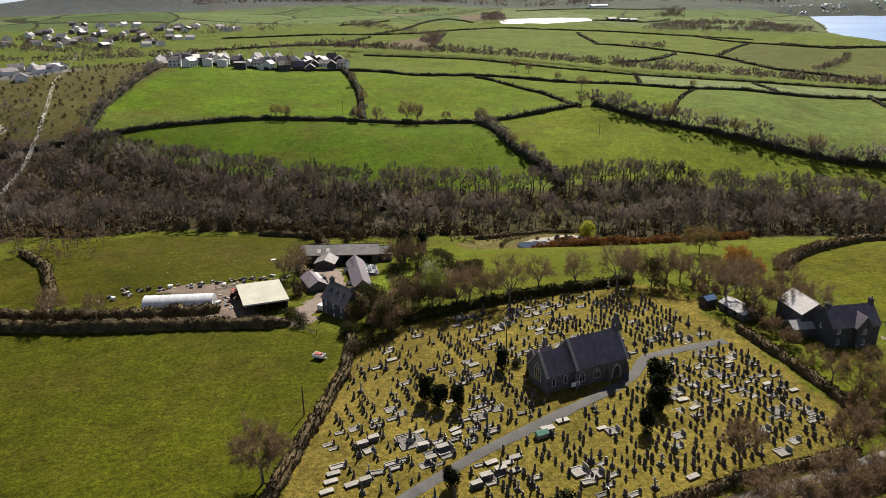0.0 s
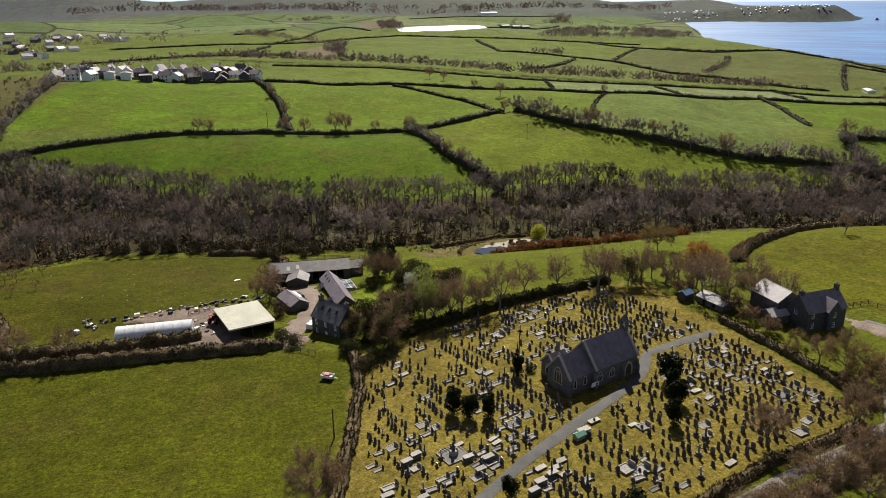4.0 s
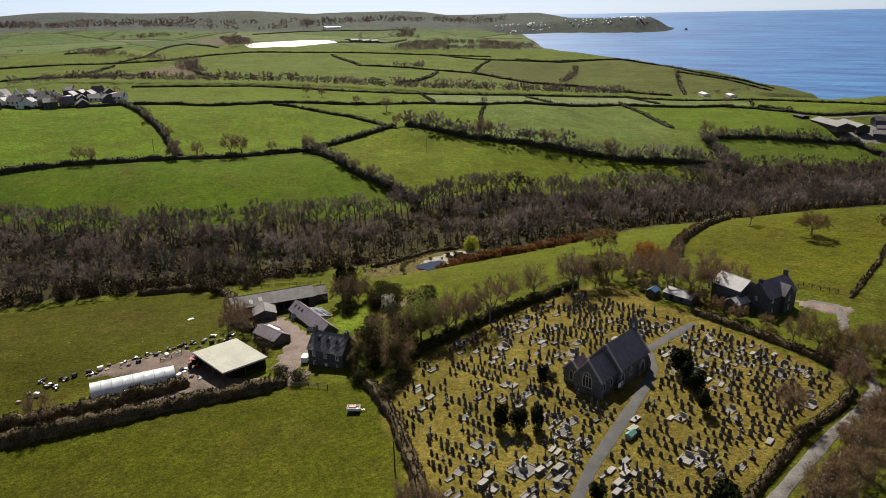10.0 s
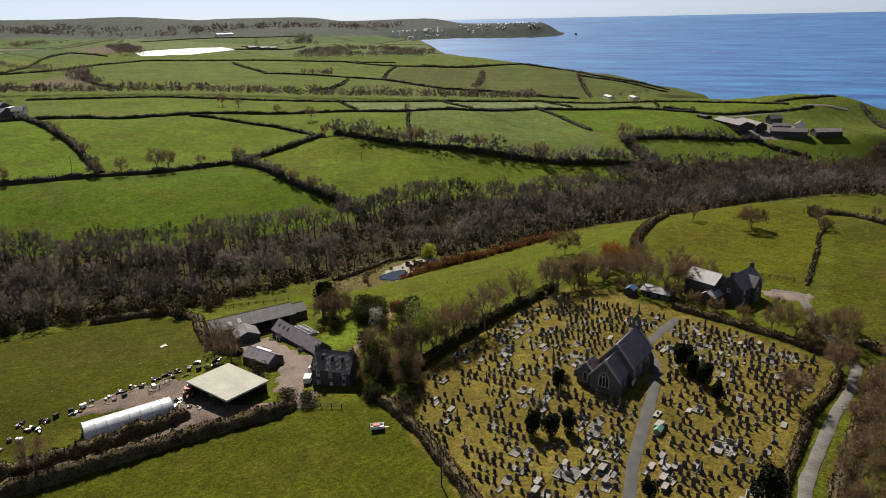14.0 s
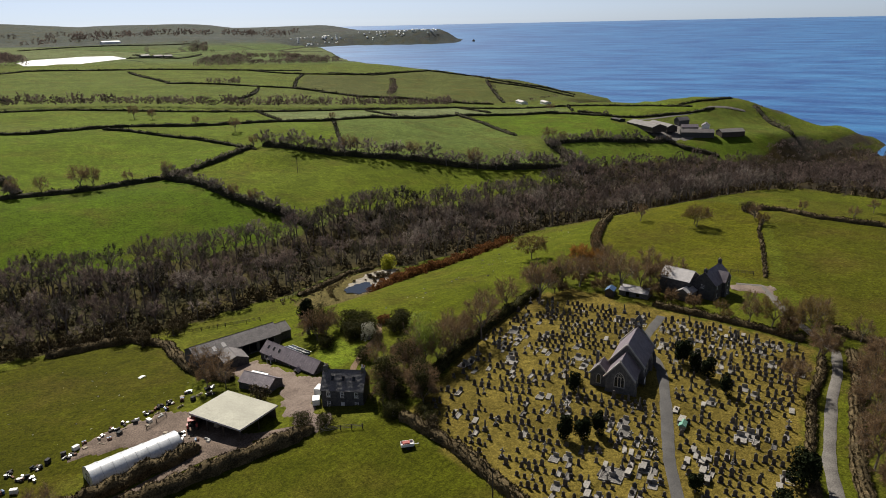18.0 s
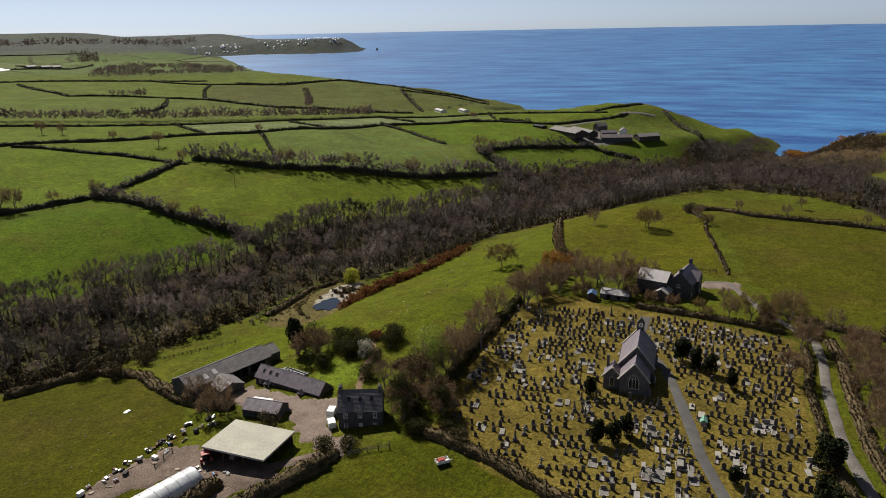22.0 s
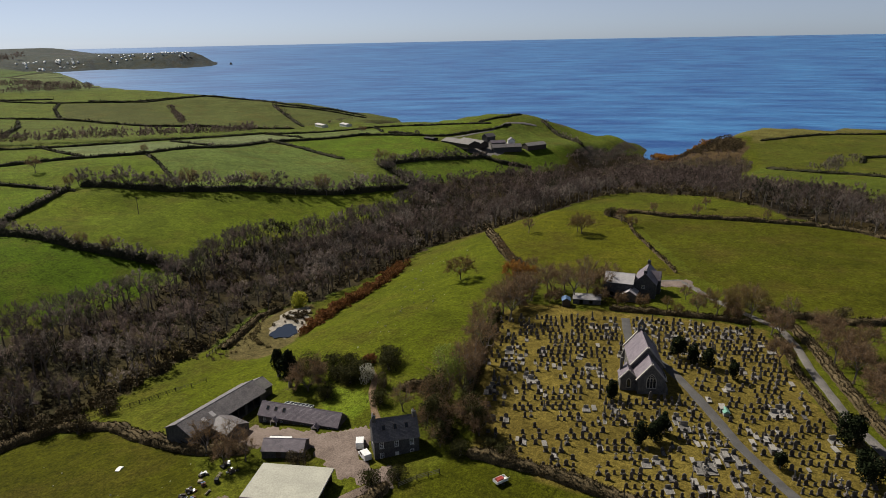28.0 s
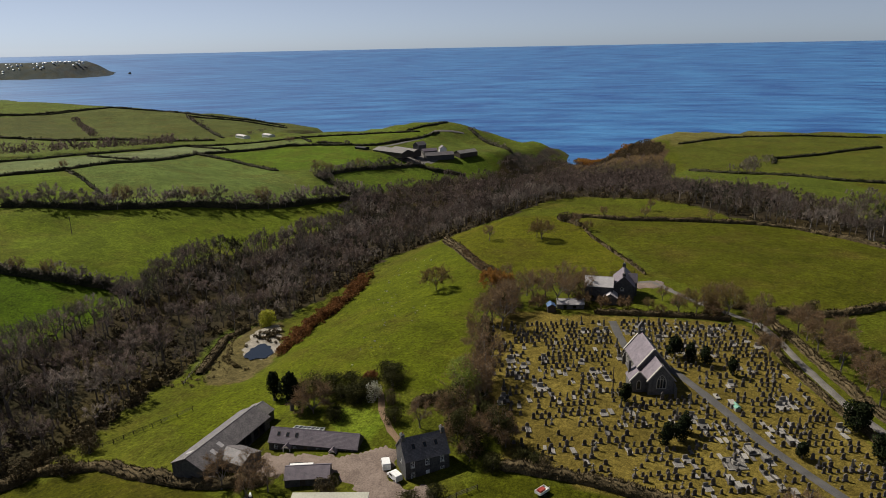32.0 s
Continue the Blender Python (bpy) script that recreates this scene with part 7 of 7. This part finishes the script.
vehicle("van", -27.4, 168.7, 35, 3.7, 1.65, 1.75, WHITE, "white van parked beside the farmhouse gable", "van")
vehicle("van", -30.6, 165.0, 60, 3.5, 1.6, 1.6, WHITE, "white van parked in front of the farmhouse", "van")
vehicle("car", -34.3, 185.5, -60, 4.3, 1.8, 1.5, RUBBER, "dark estate car parked in the farmyard", "car", 0.3)
cv = base("caravan", -35.6, 184.0, -62, label="long white caravan parked behind the small barn", category="caravan")
part("body", Geo().prism([(-2.6, 0.5), (2.4, 0.5), (2.6, 1.2), (2.4, 2.35), (-2.4, 2.4), (-2.6, 1.4)], 2.0, Matrix.Translation((0, -1.0, 0))), WHITE, cv)
for s in (-1.02, 1.0):
    for x in (-1.6, 0.4):
        part("window", Geo().box(x, x + 1.2, s, s + 0.02, 1.3, 1.9), GLASS, cv)
part("drawbar", Geo().box(2.5, 3.6, -0.06, 0.06, 0.4, 0.5), STEEL, cv)
for s in (-0.95, 0.95):
    part("wheel", Geo().tube((0, s - 0.08, 0.3), (0, s + 0.08, 0.3), 0.32, 0.32, 12), RUBBER, cv)


def gate(pts, label):
    """A timber post-and-rail fence or gate along a line."""
    ob = base("fence", *pts[0], z=0, label=label, category="fence")
    ob.matrix_basis = Matrix.Identity(4)
    rows = along(pts, 2.2)
    for x, y, dx, dy in rows:
        z = gz(x, y)
        part("post", Geo().box(x - 0.07, x + 0.07, y - 0.07, y + 0.07, z - 0.3, z + 1.25), DARKWOOD, ob)
    for a, b in zip(rows, rows[1:]):
        for h in (0.45, 0.8, 1.12):
            part("rail", Geo().tube((a[0], a[1], gz(a[0], a[1]) + h), (b[0], b[1], gz(b[0], b[1]) + h), 0.055, 0.055, 4), PALEWOOD if label.startswith("pale") else DARKWOOD, ob)
    return ob


gate([(-47, 249), (-40, 247.5), (-33, 245), (-26, 242), (-19.5, 239.2)], "dark post-and-rail fence across the pasture")
gate([(-19.5, 239.2), (-16, 237), (-12, 235.5)], "pale post-and-rail fence at the pasture corner")
gate([(-36.5, 152.5), (-33, 150.5), (-29.5, 147.5)], "pale timber gate and rails below the farmhouse")
gate([(-63, 181), (-58, 183.5)], "pale timber hurdle beside the yard")
gate([(4, 254), (12, 258), (20, 262)], "pale rail fence at the pond's end")
gate([(96, 146), (108, 148), (112, 140)], "dark post-and-rail fence round the forecourt")

# pond
rim_ = []
for i in range(36):
    t = 2 * math.pi * i / 36
    r = 1 + 0.12 * math.sin(3 * t + 1) + 0.07 * math.sin(7 * t) + 0.05 * math.sin(11 * t + 2)
    u, v = 6.2 * r * math.cos(t), 4.4 * r * math.sin(t)
    rim_.append((33.2 + u * 0.9 - v * 0.35, 248.6 + u * 0.35 + v * 0.9, -16.6))
water = tri_object("pond_water", rim_ + [(33.2, 248.6, -16.6)], [(36, i, (i + 1) % 36) for i in range(36)], POND)
tagged(water, "small dark pond reflecting the sky", "pond", kind="structure")
patch("shore", [(27.5, 250), (32, 255), (40, 259), (48, 262.5), (55, 262), (58, 258), (51, 252.5), (44, 248), (39, 244.8), (33, 243), (28.5, 245)], SAND, "pale dry mud round the pond", "shore", lift=-0.02, step=0.8)
rng_p = random.Random(5)
tuft = [leaf_cloud(340 + i, 0.9, 1.0, 0.02, 90, 0.34, 5) for i in range(3)]
joined("islet_tussocks", tuft, [(44.8 + rng_p.gauss(0, 1) * 2.6, 254 + rng_p.gauss(0, 1) * 2.0, rng_p.uniform(0.7, 1.3)) for _ in range(42)], HEDGE, "brown tussocky rushes on the pond's islet", "rushes", 16)
ring = [(q[0] + rng_p.uniform(-1.2, 1.2), q[1] + rng_p.uniform(-1.2, 1.2), rng_p.uniform(0.4, 1.0)) for q in along([(20, 244), (24, 255), (38, 264), (52, 269), (60, 268)], 0.8)]
ring += [(2 + rng_p.uniform(0, 24), 248 + rng_p.uniform(0, 12), rng_p.uniform(0.3, 0.8)) for _ in range(50)]
joined("rushes", tuft, ring, RUSH, "dry straw-coloured rushes at the pond's edge", "rushes", 17)

# scrap and stores by the polytunnel
rng_s = random.Random(8)
for x, y, k in ((-82, 182, 0), (-79, 182.6, 0), (-76.5, 183.4, 1), (-72, 181.6, 2), (-70, 182, 3), (-68, 183, 0), (-89, 175.5, 1), (-91, 176.5, 3), (-59, 186.5, 2), (-56.5, 187.2, 3), (-54, 186, 2), (-64, 185.5, 0), (-61.5, 184, 1),
                (-57, 171.2, 2), (-56.2, 169.0, 3), (-59.2, 170.6, 1), (-52.5, 188.5, 3), (-66.3, 184.6, 2), (-74.4, 184.2, 3), (-50.6, 187.2, 0), (-48.6, 188.6, 2), (-63.5, 187, 5), (-60.5, 188.2, 5), (-57.6, 189.2, 5), (-55.2, 189.5, 5), (-52, 190.5, 6), (-68.5, 185.6, 5), (-71.5, 184.6, 5), (-75, 182.2, 6), (-84, 181, 5), (-87, 179, 5), (-85.5, 177.6, 5), (-92.5, 174, 6), (-58.8, 184.8, 4), (-62.4, 182.2, 6), (-46.6, 187.4, 5), (-45.4, 190.2, 5), (-50, 192, 5), (-54.6, 167.4, 4), (-57.8, 173.4, 5), (-60.5, 176.4, 6), (-66, 187.6, 5), (-78, 181, 5), (-88.5, 182.4, 5)):
    t = rng_s.uniform(0, 180)
    if k == 0:
        ob = base("crate_stack", x, y, t, label="stack of dark farm crates", category="crates")
        for i in range(3):
            part("crate", Geo().box(-0.7, 0.7, -0.5, 0.5, i * 0.42, i * 0.42 + 0.36), DARKWOOD if i % 2 else RUBBER, ob)
    elif k == 1:
        ob = base("storage_tank", x, y, t, label="white square storage tank on a pallet", category="tank")
        part("tank", Geo().box(-0.9, 0.9, -0.55, 0.55, 0.15, 1.2), WHITE, ob)
        part("pallet", Geo().box(-1.0, 1.0, -0.6, 0.6, 0, 0.14), PALEWOOD, ob)
    elif k == 2:
        ob = base("timber_pile", x, y, t, label="pile of pale broken timber", category="timber")
        for i in range(7):
            a = rng_s.uniform(-0.7, 0.7)
            part("plank", Geo().box(-1.1, 1.1, -0.07, 0.07, 0.05 + i * 0.07, 0.11 + i * 0.07, Matrix.Rotation(a, 4, "Z")), PALEWOOD, ob)
    elif k == 4:
        ob = base("bulk_bag", x, y, t, label="slumped white bulk bag on bare earth", category="bag")
        for i in range(3):
            c, w = rng_s.uniform(-0.9, 0.9), rng_s.uniform(0.3, 0.55)
            part("bag", Geo().prism([(-w, 0), (w, 0), (w * 0.9, 0.5), (w * 0.35, 0.75), (-w * 0.6, 0.66), (-w * 0.95, 0.3)], 0.9, Matrix.Translation((c, i * 0.8 - 1, 0)) @ Matrix.Rotation(c, 4, "Z")), BAG, ob)
    elif k == 5:
        ob = base("scrap_heap", x, y, t, label="dark heap of scrap metal and tarpaulin", category="scrap")
        for i in range(9):
            c, d, w = rng_s.uniform(-1.3, 1.3), rng_s.uniform(-1, 1), rng_s.uniform(0.25, 0.8)
            part("scrap", Geo().box(-w, w, -0.3, 0.3, 0, rng_s.uniform(0.2, 0.9), Matrix.Translation((c, d, 0)) @ Matrix.Rotation(c * 2, 4, "Z") @ Matrix.Rotation(d * 0.3, 4, "X")), (RUBBER, DARKWOOD, STEEL)[i % 3] if i != 4 else RUST, ob)
    elif k == 6:
        ob = base("pallet_stack", x, y, t, label="stack of bleached timber pallets", category="pallets")
        for i in range(4):
            part("pallet", Geo().box(-0.6, 0.6, -0.5, 0.5, i * 0.16, i * 0.16 + 0.11, Matrix.Rotation(i * 0.13, 4, "Z")), PALEWOOD, ob)
    else:
        ob = base("drum_group", x, y, t, label="blue and rusty drums standing together", category="drums")
        for i in range(4):
            part("drum", Geo().tube((i % 2 * 0.65, i // 2 * 0.65, 0), (i % 2 * 0.65, i // 2 * 0.65, 0.9), 0.29, 0.29, 10), BLUE if i % 2 else RUST, ob)
    ob.matrix_basis = ob.matrix_basis @ Matrix.Diagonal((0.74, 0.74, 0.74, 1))
rk = base("feed_sheet", -54.4, 213, 20, label="pale sheet lying in the pasture", category="sheet")
part("sheet", Geo().prism([(-1.0, 0.0), (0.9, 0.0), (0.7, 0.16), (-0.2, 0.26), (-0.9, 0.12)], 1.0), WHITE, rk)
bp_ = base("brushwood_pile", 5.0, 190.5, 0, label="russet heap of cut brushwood", category="brushwood")
v_, f_ = leaf_cloud(77, 1.7, 2.6, 0.05, 420, 0.55, 7)
tri_object("brushwood", v_, f_, GORSE, bp_)

rng_m = random.Random(44)
specks = [(x + rng_m.gauss(0, 7), y + rng_m.gauss(0, 6), rng_m.uniform(0.3, 0.75)) for x, y, dx, dy in along([(20, 196), (45, 206), (70, 218), (100, 226), (128, 234)], 2.2)]
specks += [(-75 + rng_m.gauss(0, 22), 208 + rng_m.gauss(0, 14), rng_m.uniform(0.2, 0.5)) for _ in range(40)]
joined("tussocks", [leaf_cloud(360 + i, 0.3, 0.8, 0.01, 26, 0.3, 3) for i in range(3)], specks, BAG, "pale dry tussocks and thrown earth in the pasture", "tussocks", 18)


# ---- farther farm, village and coast ----
def plain_house(name, x, y, turn, l, w, eave, ridge, wall, roof, label, cat, chim=True, windows=True):
    ob = base(name, x, y, turn, label=label, category=cat)
    part("wall", Geo().prism([(-w / 2, -1.0), (w / 2, -1.0), (w / 2, eave), (0, ridge), (-w / 2, eave)], l, Matrix.Translation((-l / 2, 0, 0)) @ Matrix.Rotation(-math.pi / 2, 4, "Z")), wall, ob)
    sl = math.atan2(ridge - eave, w / 2)
    run = (w / 2 + 0.3) / math.cos(sl)
    for s in (0, math.pi):
        part("roof", Geo().box(-l / 2 - 0.3, l / 2 + 0.3, -run, 0, 0.02, 0.2), roof, ob, m=Matrix.Translation((0, 0, ridge)) @ Matrix.Rotation(s, 4, "Z") @ Matrix.Rotation(sl, 4, "X"))
    if chim:
        part("chimney", Geo().box(l / 2 - 0.9, l / 2 - 0.1, -0.4, 0.4, ridge - 0.6, ridge + 1.0), wall, ob)
    if windows:
        for s in (-1, 1):
            for i in range(int(l // 3)):
                for z in ([0.9, 3.2] if eave > 4 else [0.9]):
                    part("window", Geo().box(-l / 2 + 1 + i * 3, -l / 2 + 2 + i * 3, s * (w / 2 + 0.02) - 0.03, s * (w / 2 + 0.02) + 0.03, z, z + 1.2), GLASS, ob)
    return ob


# farm by the cliff
for x, y, t, l, w, e, r, wl, rf, lb in ((397, 386, 70, 36, 13, 3, 5.2, DARKWOOD, GREYSHEET, "large grey-roofed cattle shed by the cliffs"), (412, 381, 66, 30, 9, 3, 5, DARKWOOD, GREYSHEET, "grey-roofed cattle shed beside the yard"),
                                       (438, 380, -20, 10, 7, 4.2, 6.6, SLATESTONE, OLDSLATE, "slate-roofed stone barn in the cliff farm"), (417, 352, -50, 25, 8, 3.2, 5.4, SLATESTONE, OLDSLATE, "long slate-roofed range in the cliff farm"),
                                       (439, 358, 30, 9, 6, 4.2, 6.4, WHITE, OLDSLATE, "white-gabled farmhouse by the cliffs"), (439, 336, -28, 20, 9, 3, 5, DARKWOOD, GREYSHEET, "grey-roofed shed at the cliff farm's seaward end"), (428, 366, -45, 13, 6, 3, 4.8, RUBBLE, SLATE, "low stone outbuilding in the cliff farm"),
                                       (404, 420, 75, 12, 6, 1.6, 2.2, RUBBER, RUBBER, "low black-sheeted silage clamp")):
    plain_house("barn", x, y, t, l, w, e, r, wl, rf, lb, "barn", chim=False, windows=False)
patch("pavement", [(403, 410), (421, 412), (430, 386), (446, 366), (436, 350), (410, 350), (395, 357), (387, 376), (402, 388)], LANE, "pale concrete farmyard by the cliffs", "yard", step=4, lift=0.15)
strip("road", [(421, 410), (440, 404), (470, 396), (500, 392), (525, 372)], 3.5, LANE, "pale track from the farmyard to the cliff top", "track", lift=0.3)
plain_house("barn", 475, 607, 65, 20, 7, 2.6, 3.6, WHITE, FELT, "low pale caravan-park building below the hill", "building", chim=False, windows=False)
plain_house("barn", 489, 584, 65, 16, 7, 2.6, 3.6, WHITE, FELT, "low pale building below the hill", "building", chim=False, windows=False)

# edge of the village
rng_v = random.Random(21)
for i in range(52):
    f, row = (i % 13) / 12, i // 13
    x, y = -212 + 134 * f - row * 6 + rng_v.uniform(-3, 3), 548 + 22 * f + row * 22 + rng_v.uniform(-6, 6)
    pale = rng_v.random() < (0.8 if f < 0.65 else 0.3)
    plain_house("house", x, y + 6, rng_v.choice((10, 100, -20, 75)), rng_v.uniform(8, 11), 7.0, 4.6 if rng_v.random() < 0.6 else 2.8, 7.2 if rng_v.random() < 0.6 else 5.4, WHITE if pale else SLATESTONE, SLATE if rng_v.random() < 0.7 else OLDSLATE,
                "white rendered village house with a slate roof" if pale else "grey village house with a slate roof", "house")
for i in range(80):
    x, y = -320 - rng_v.uniform(0, 300), 880 + rng_v.uniform(0, 380)
    plain_house("house", x, y, rng_v.uniform(0, 180), rng_v.uniform(9, 14), 8, 4, 6.5, WHITE if rng_v.random() < 0.7 else RUBBLE, SLATE, "far village house among trees", "house", windows=False)
for i in range(12):
    x, y = -290 - rng_v.uniform(0, 60), 500 + rng_v.uniform(0, 80)
    plain_house("house", x, y, rng_v.uniform(0, 180), 11, 8, 3, 5.5, WHITE, SLATE, "white bungalow at the village edge", "house", windows=False)

# far hedges, tree belts and the polythene-covered field
FARTHER = [
    [(-158, 1042), (-97, 1034), (-32, 1059), (31, 1144), (92, 1189), (213, 1150), (298, 1130), (376, 1110), (447, 1063)], [(203, 1111), (190, 906), (245, 884), (275, 844), (304, 814), (311, 786), (319, 687), (349, 657)],
    [(304, 814), (375, 942), (415, 996)], [(376, 1110), (419, 1005), (467, 942), (566, 921)], [(169, 699), (194, 709), (221, 743), (260, 814)], [(5, 1056), (-9, 938), (-10, 806), (3, 743)],
    [(457, 997), (486, 922), (584, 915), (598, 828)], [(570, 769), (507, 686), (464, 624)], [(570, 769), (590, 709), (600, 640)], [(346, 672), (372, 639), (438, 613)], [(598, 828), (590, 770), (625, 660)],
    [(-124, 852), (-112, 939), (-97, 998)], [(-39, 1288), (-14, 1365), (12, 1412), (55, 1300)], [(-175, 1265), (-133, 1298), (-94, 1360)], [(343, 1571), (383, 1422), (469, 1532)], [(172, 1746), (299, 1815), (415, 1837), (563, 1836)],
    [(-260, 760), (-160, 830), (-68, 814)], [(-300, 1010), (-158, 1042)], [(-97, 1034), (-60, 1130), (-39, 1288)], [(281, 1395), (383, 1422)],
]
for n_, pts in enumerate(FARTHER):
    hedge(pts, 3.0, 1.9, "dark hedge line between far pastures", FARHEDGE, tufts=3, step=6.0, seed=90 + n_, tuft_len=1.6)
belt = []
rng_b = random.Random(31)
for line, wide, gap, lo_, hi_ in (([(-135, 745), (-69, 716), (-1, 703), (70, 684), (138, 650), (222, 605), (281, 589), (354, 590)], 12, 2.4, 0.75, 1.1), ([(354, 590), (384, 625), (423, 616)], 10, 4, 0.4, 0.6), ([(-330, 640), (-240, 690), (-135, 745)], 16, 4, 0.5, 0.9),
                                  ([(0, 1050), (-9, 938), (-10, 806)], 14, 5, 0.5, 0.8), ([(230, 890), (262, 868)], 12, 3, 0.7, 1.1), ([(473, 850), (420, 775), (350, 680)], 4, 5, 0.5, 0.8), ([(570, 769), (507, 686)], 5, 9, 0.4, 0.6), ([(475, 616), (547, 624)], 14, 5, 0.3, 0.5),
                                  ([(-420, 640), (-250, 660)], 16, 6, 0.6, 1.0), ([(-600, 900), (-330, 760)], 60, 7, 0.6, 1.0), ([(-500, 900), (-330, 1230)], 200, 6, 0.6, 1.0), ([(-78, 1110), (-45, 1066), (-16, 1001), (-14, 838)], 20, 5, 0.5, 0.9),
                                  ([(-218, 640), (-90, 640)], 60, 7, 0.3, 0.5), ([(90, 1290), (105, 1580)], 36, 6, 0.8, 1.2), ([(-90, 1680), (0, 1750)], 60, 7, 0.7, 1.1), ([(-150, 1280), (-100, 1130)], 50, 6, 0.6, 1.0), ([(480, 1560), (560, 1800)], 40, 8, 0.7, 1.1)):
    for x, y, dx, dy in along(line, gap):
        for _ in range(2 if wide > 30 else 1):
            belt.append((x + rng_b.uniform(-wide, wide) * 0.5, y + rng_b.uniform(-wide, wide) * 0.5, rng_b.uniform(lo_, hi_)))
joined("tree_belt", [k[1] for k in belt_kinds], belt, TWIGWOOD, "far belts of bare trees between fields", "trees", 13)
dx_, dy_ = scatter([(305, 1151), (433, 1399), (549, 1502), (558, 1432), (637, 1448), (610, 1222), (550, 1140), (500, 1169), (408, 1164)], 15.0, 61, lambda x, y: ~inside(x, y, [(430, 1250), (520, 1390), (560, 1330), (480, 1230)]))
hx_, hy_ = scatter([(-700, 2000), (-650, 2350), (0, 2500), (600, 2300), (980, 2050), (860, 1880), (560, 2080), (0, 2080)], 42.0, 62, lambda x, y: np.sin(x / 120.0) * np.sin(y / 75.0) > -0.15)
joined("far_wood", [k[1] for k in belt_kinds], [(a, b, 1.0) for a, b in zip(dx_, dy_)] + [(a, b, 2.4) for a, b in zip(hx_, hy_)], TWIGWOOD, "dark far woods on the coastal slopes", "woodland", 63)
patch("crop_cover", [(100, 1280), (118, 1366), (240, 1533), (302, 1550), (281, 1395), (181, 1300)], PLASTICFIELD, "pale polythene-covered crop field", "field", step=12, lift=0.6)
plain_house("barn", 420, 2010, 12, 46, 16, 5, 7, WHITE, WHITE, "far white crop tunnels on the ridge", "building", chim=False, windows=False)
for x, y in ((330, 1450), (350, 1440), (372, 1452)):
    plain_house("barn", x, y, 20, 18, 9, 3.5, 5.5, RUBBLE, OLDSLATE, "far farm building among fields", "barn", chim=False, windows=False)

# town below the far headland
rng_t = random.Random(41)
town = Geo()
for i in range(80):
    t = rng_t.random()
    x, y = (1060 + 170 * t, 1790 - 100 * t + abs(rng_t.gauss(0, 1)) * 42) if i > 40 else (850 + rng_t.uniform(0, 150), 1850 + rng_t.uniform(-20, 70))
    z = gz(x, y)
    a = rng_t.uniform(2.5, 5)
    town.prism([(0, -2), (a, -2), (a, 1.6), (a / 2, 2.8), (0, 1.6)], 4, Matrix.Translation((x, y, z)))
tagged(part("town", town, WHITE), "white houses of a far seaside town below the headland", "town", kind="stuff")
skerry = base("sea_rock", 1312, 1642, z=16, label="small dark rock standing off the headland", category="rock")
part("rock", Geo().tube((0, 0, -8), (0, 0, 6), 9, 2, 7), CLIFF, skerry)


# overhead line across the rough ground
line_ = [(-150, 215), (-196, 330), (-240, 450), (-285, 575)]
for x, y in line_:
    pole(x, y, 10.0, "wooden power pole on rough brown ground")
for a, b in zip(line_, line_[1:]):
    for s_ in (-0.7, 0.0, 0.7):
        pts = []
        for i in range(9):
            f = i / 8
            x, y = a[0] + (b[0] - a[0]) * f + s_ * 0.93, a[1] + (b[1] - a[1]) * f + s_ * 0.37
            pts.append((x, y, gz(*a) * (1 - f) + gz(*b) * f + 10.0 - 1.6 * 4 * f * (1 - f)))
        g = Geo()
        for p, q in zip(pts, pts[1:]):
            g.tube(p, q, 0.018, 0.018, 3)
        tagged(part("power_cable", g, STEEL), "thin pale overhead power cable between poles", "cable", "overhead line")
patch("pavement", [(-268, 385), (-250, 380), (-236, 388), (-248, 396), (-264, 396)], SAND, "pale dry pan in the rough ground", "ground", step=3, lift=0.2)
patch("pavement", [(-360, 500), (-300, 515), (-270, 560), (-330, 560)], TAR, "grey paved yard at the village edge", "yard", step=5, lift=0.2)
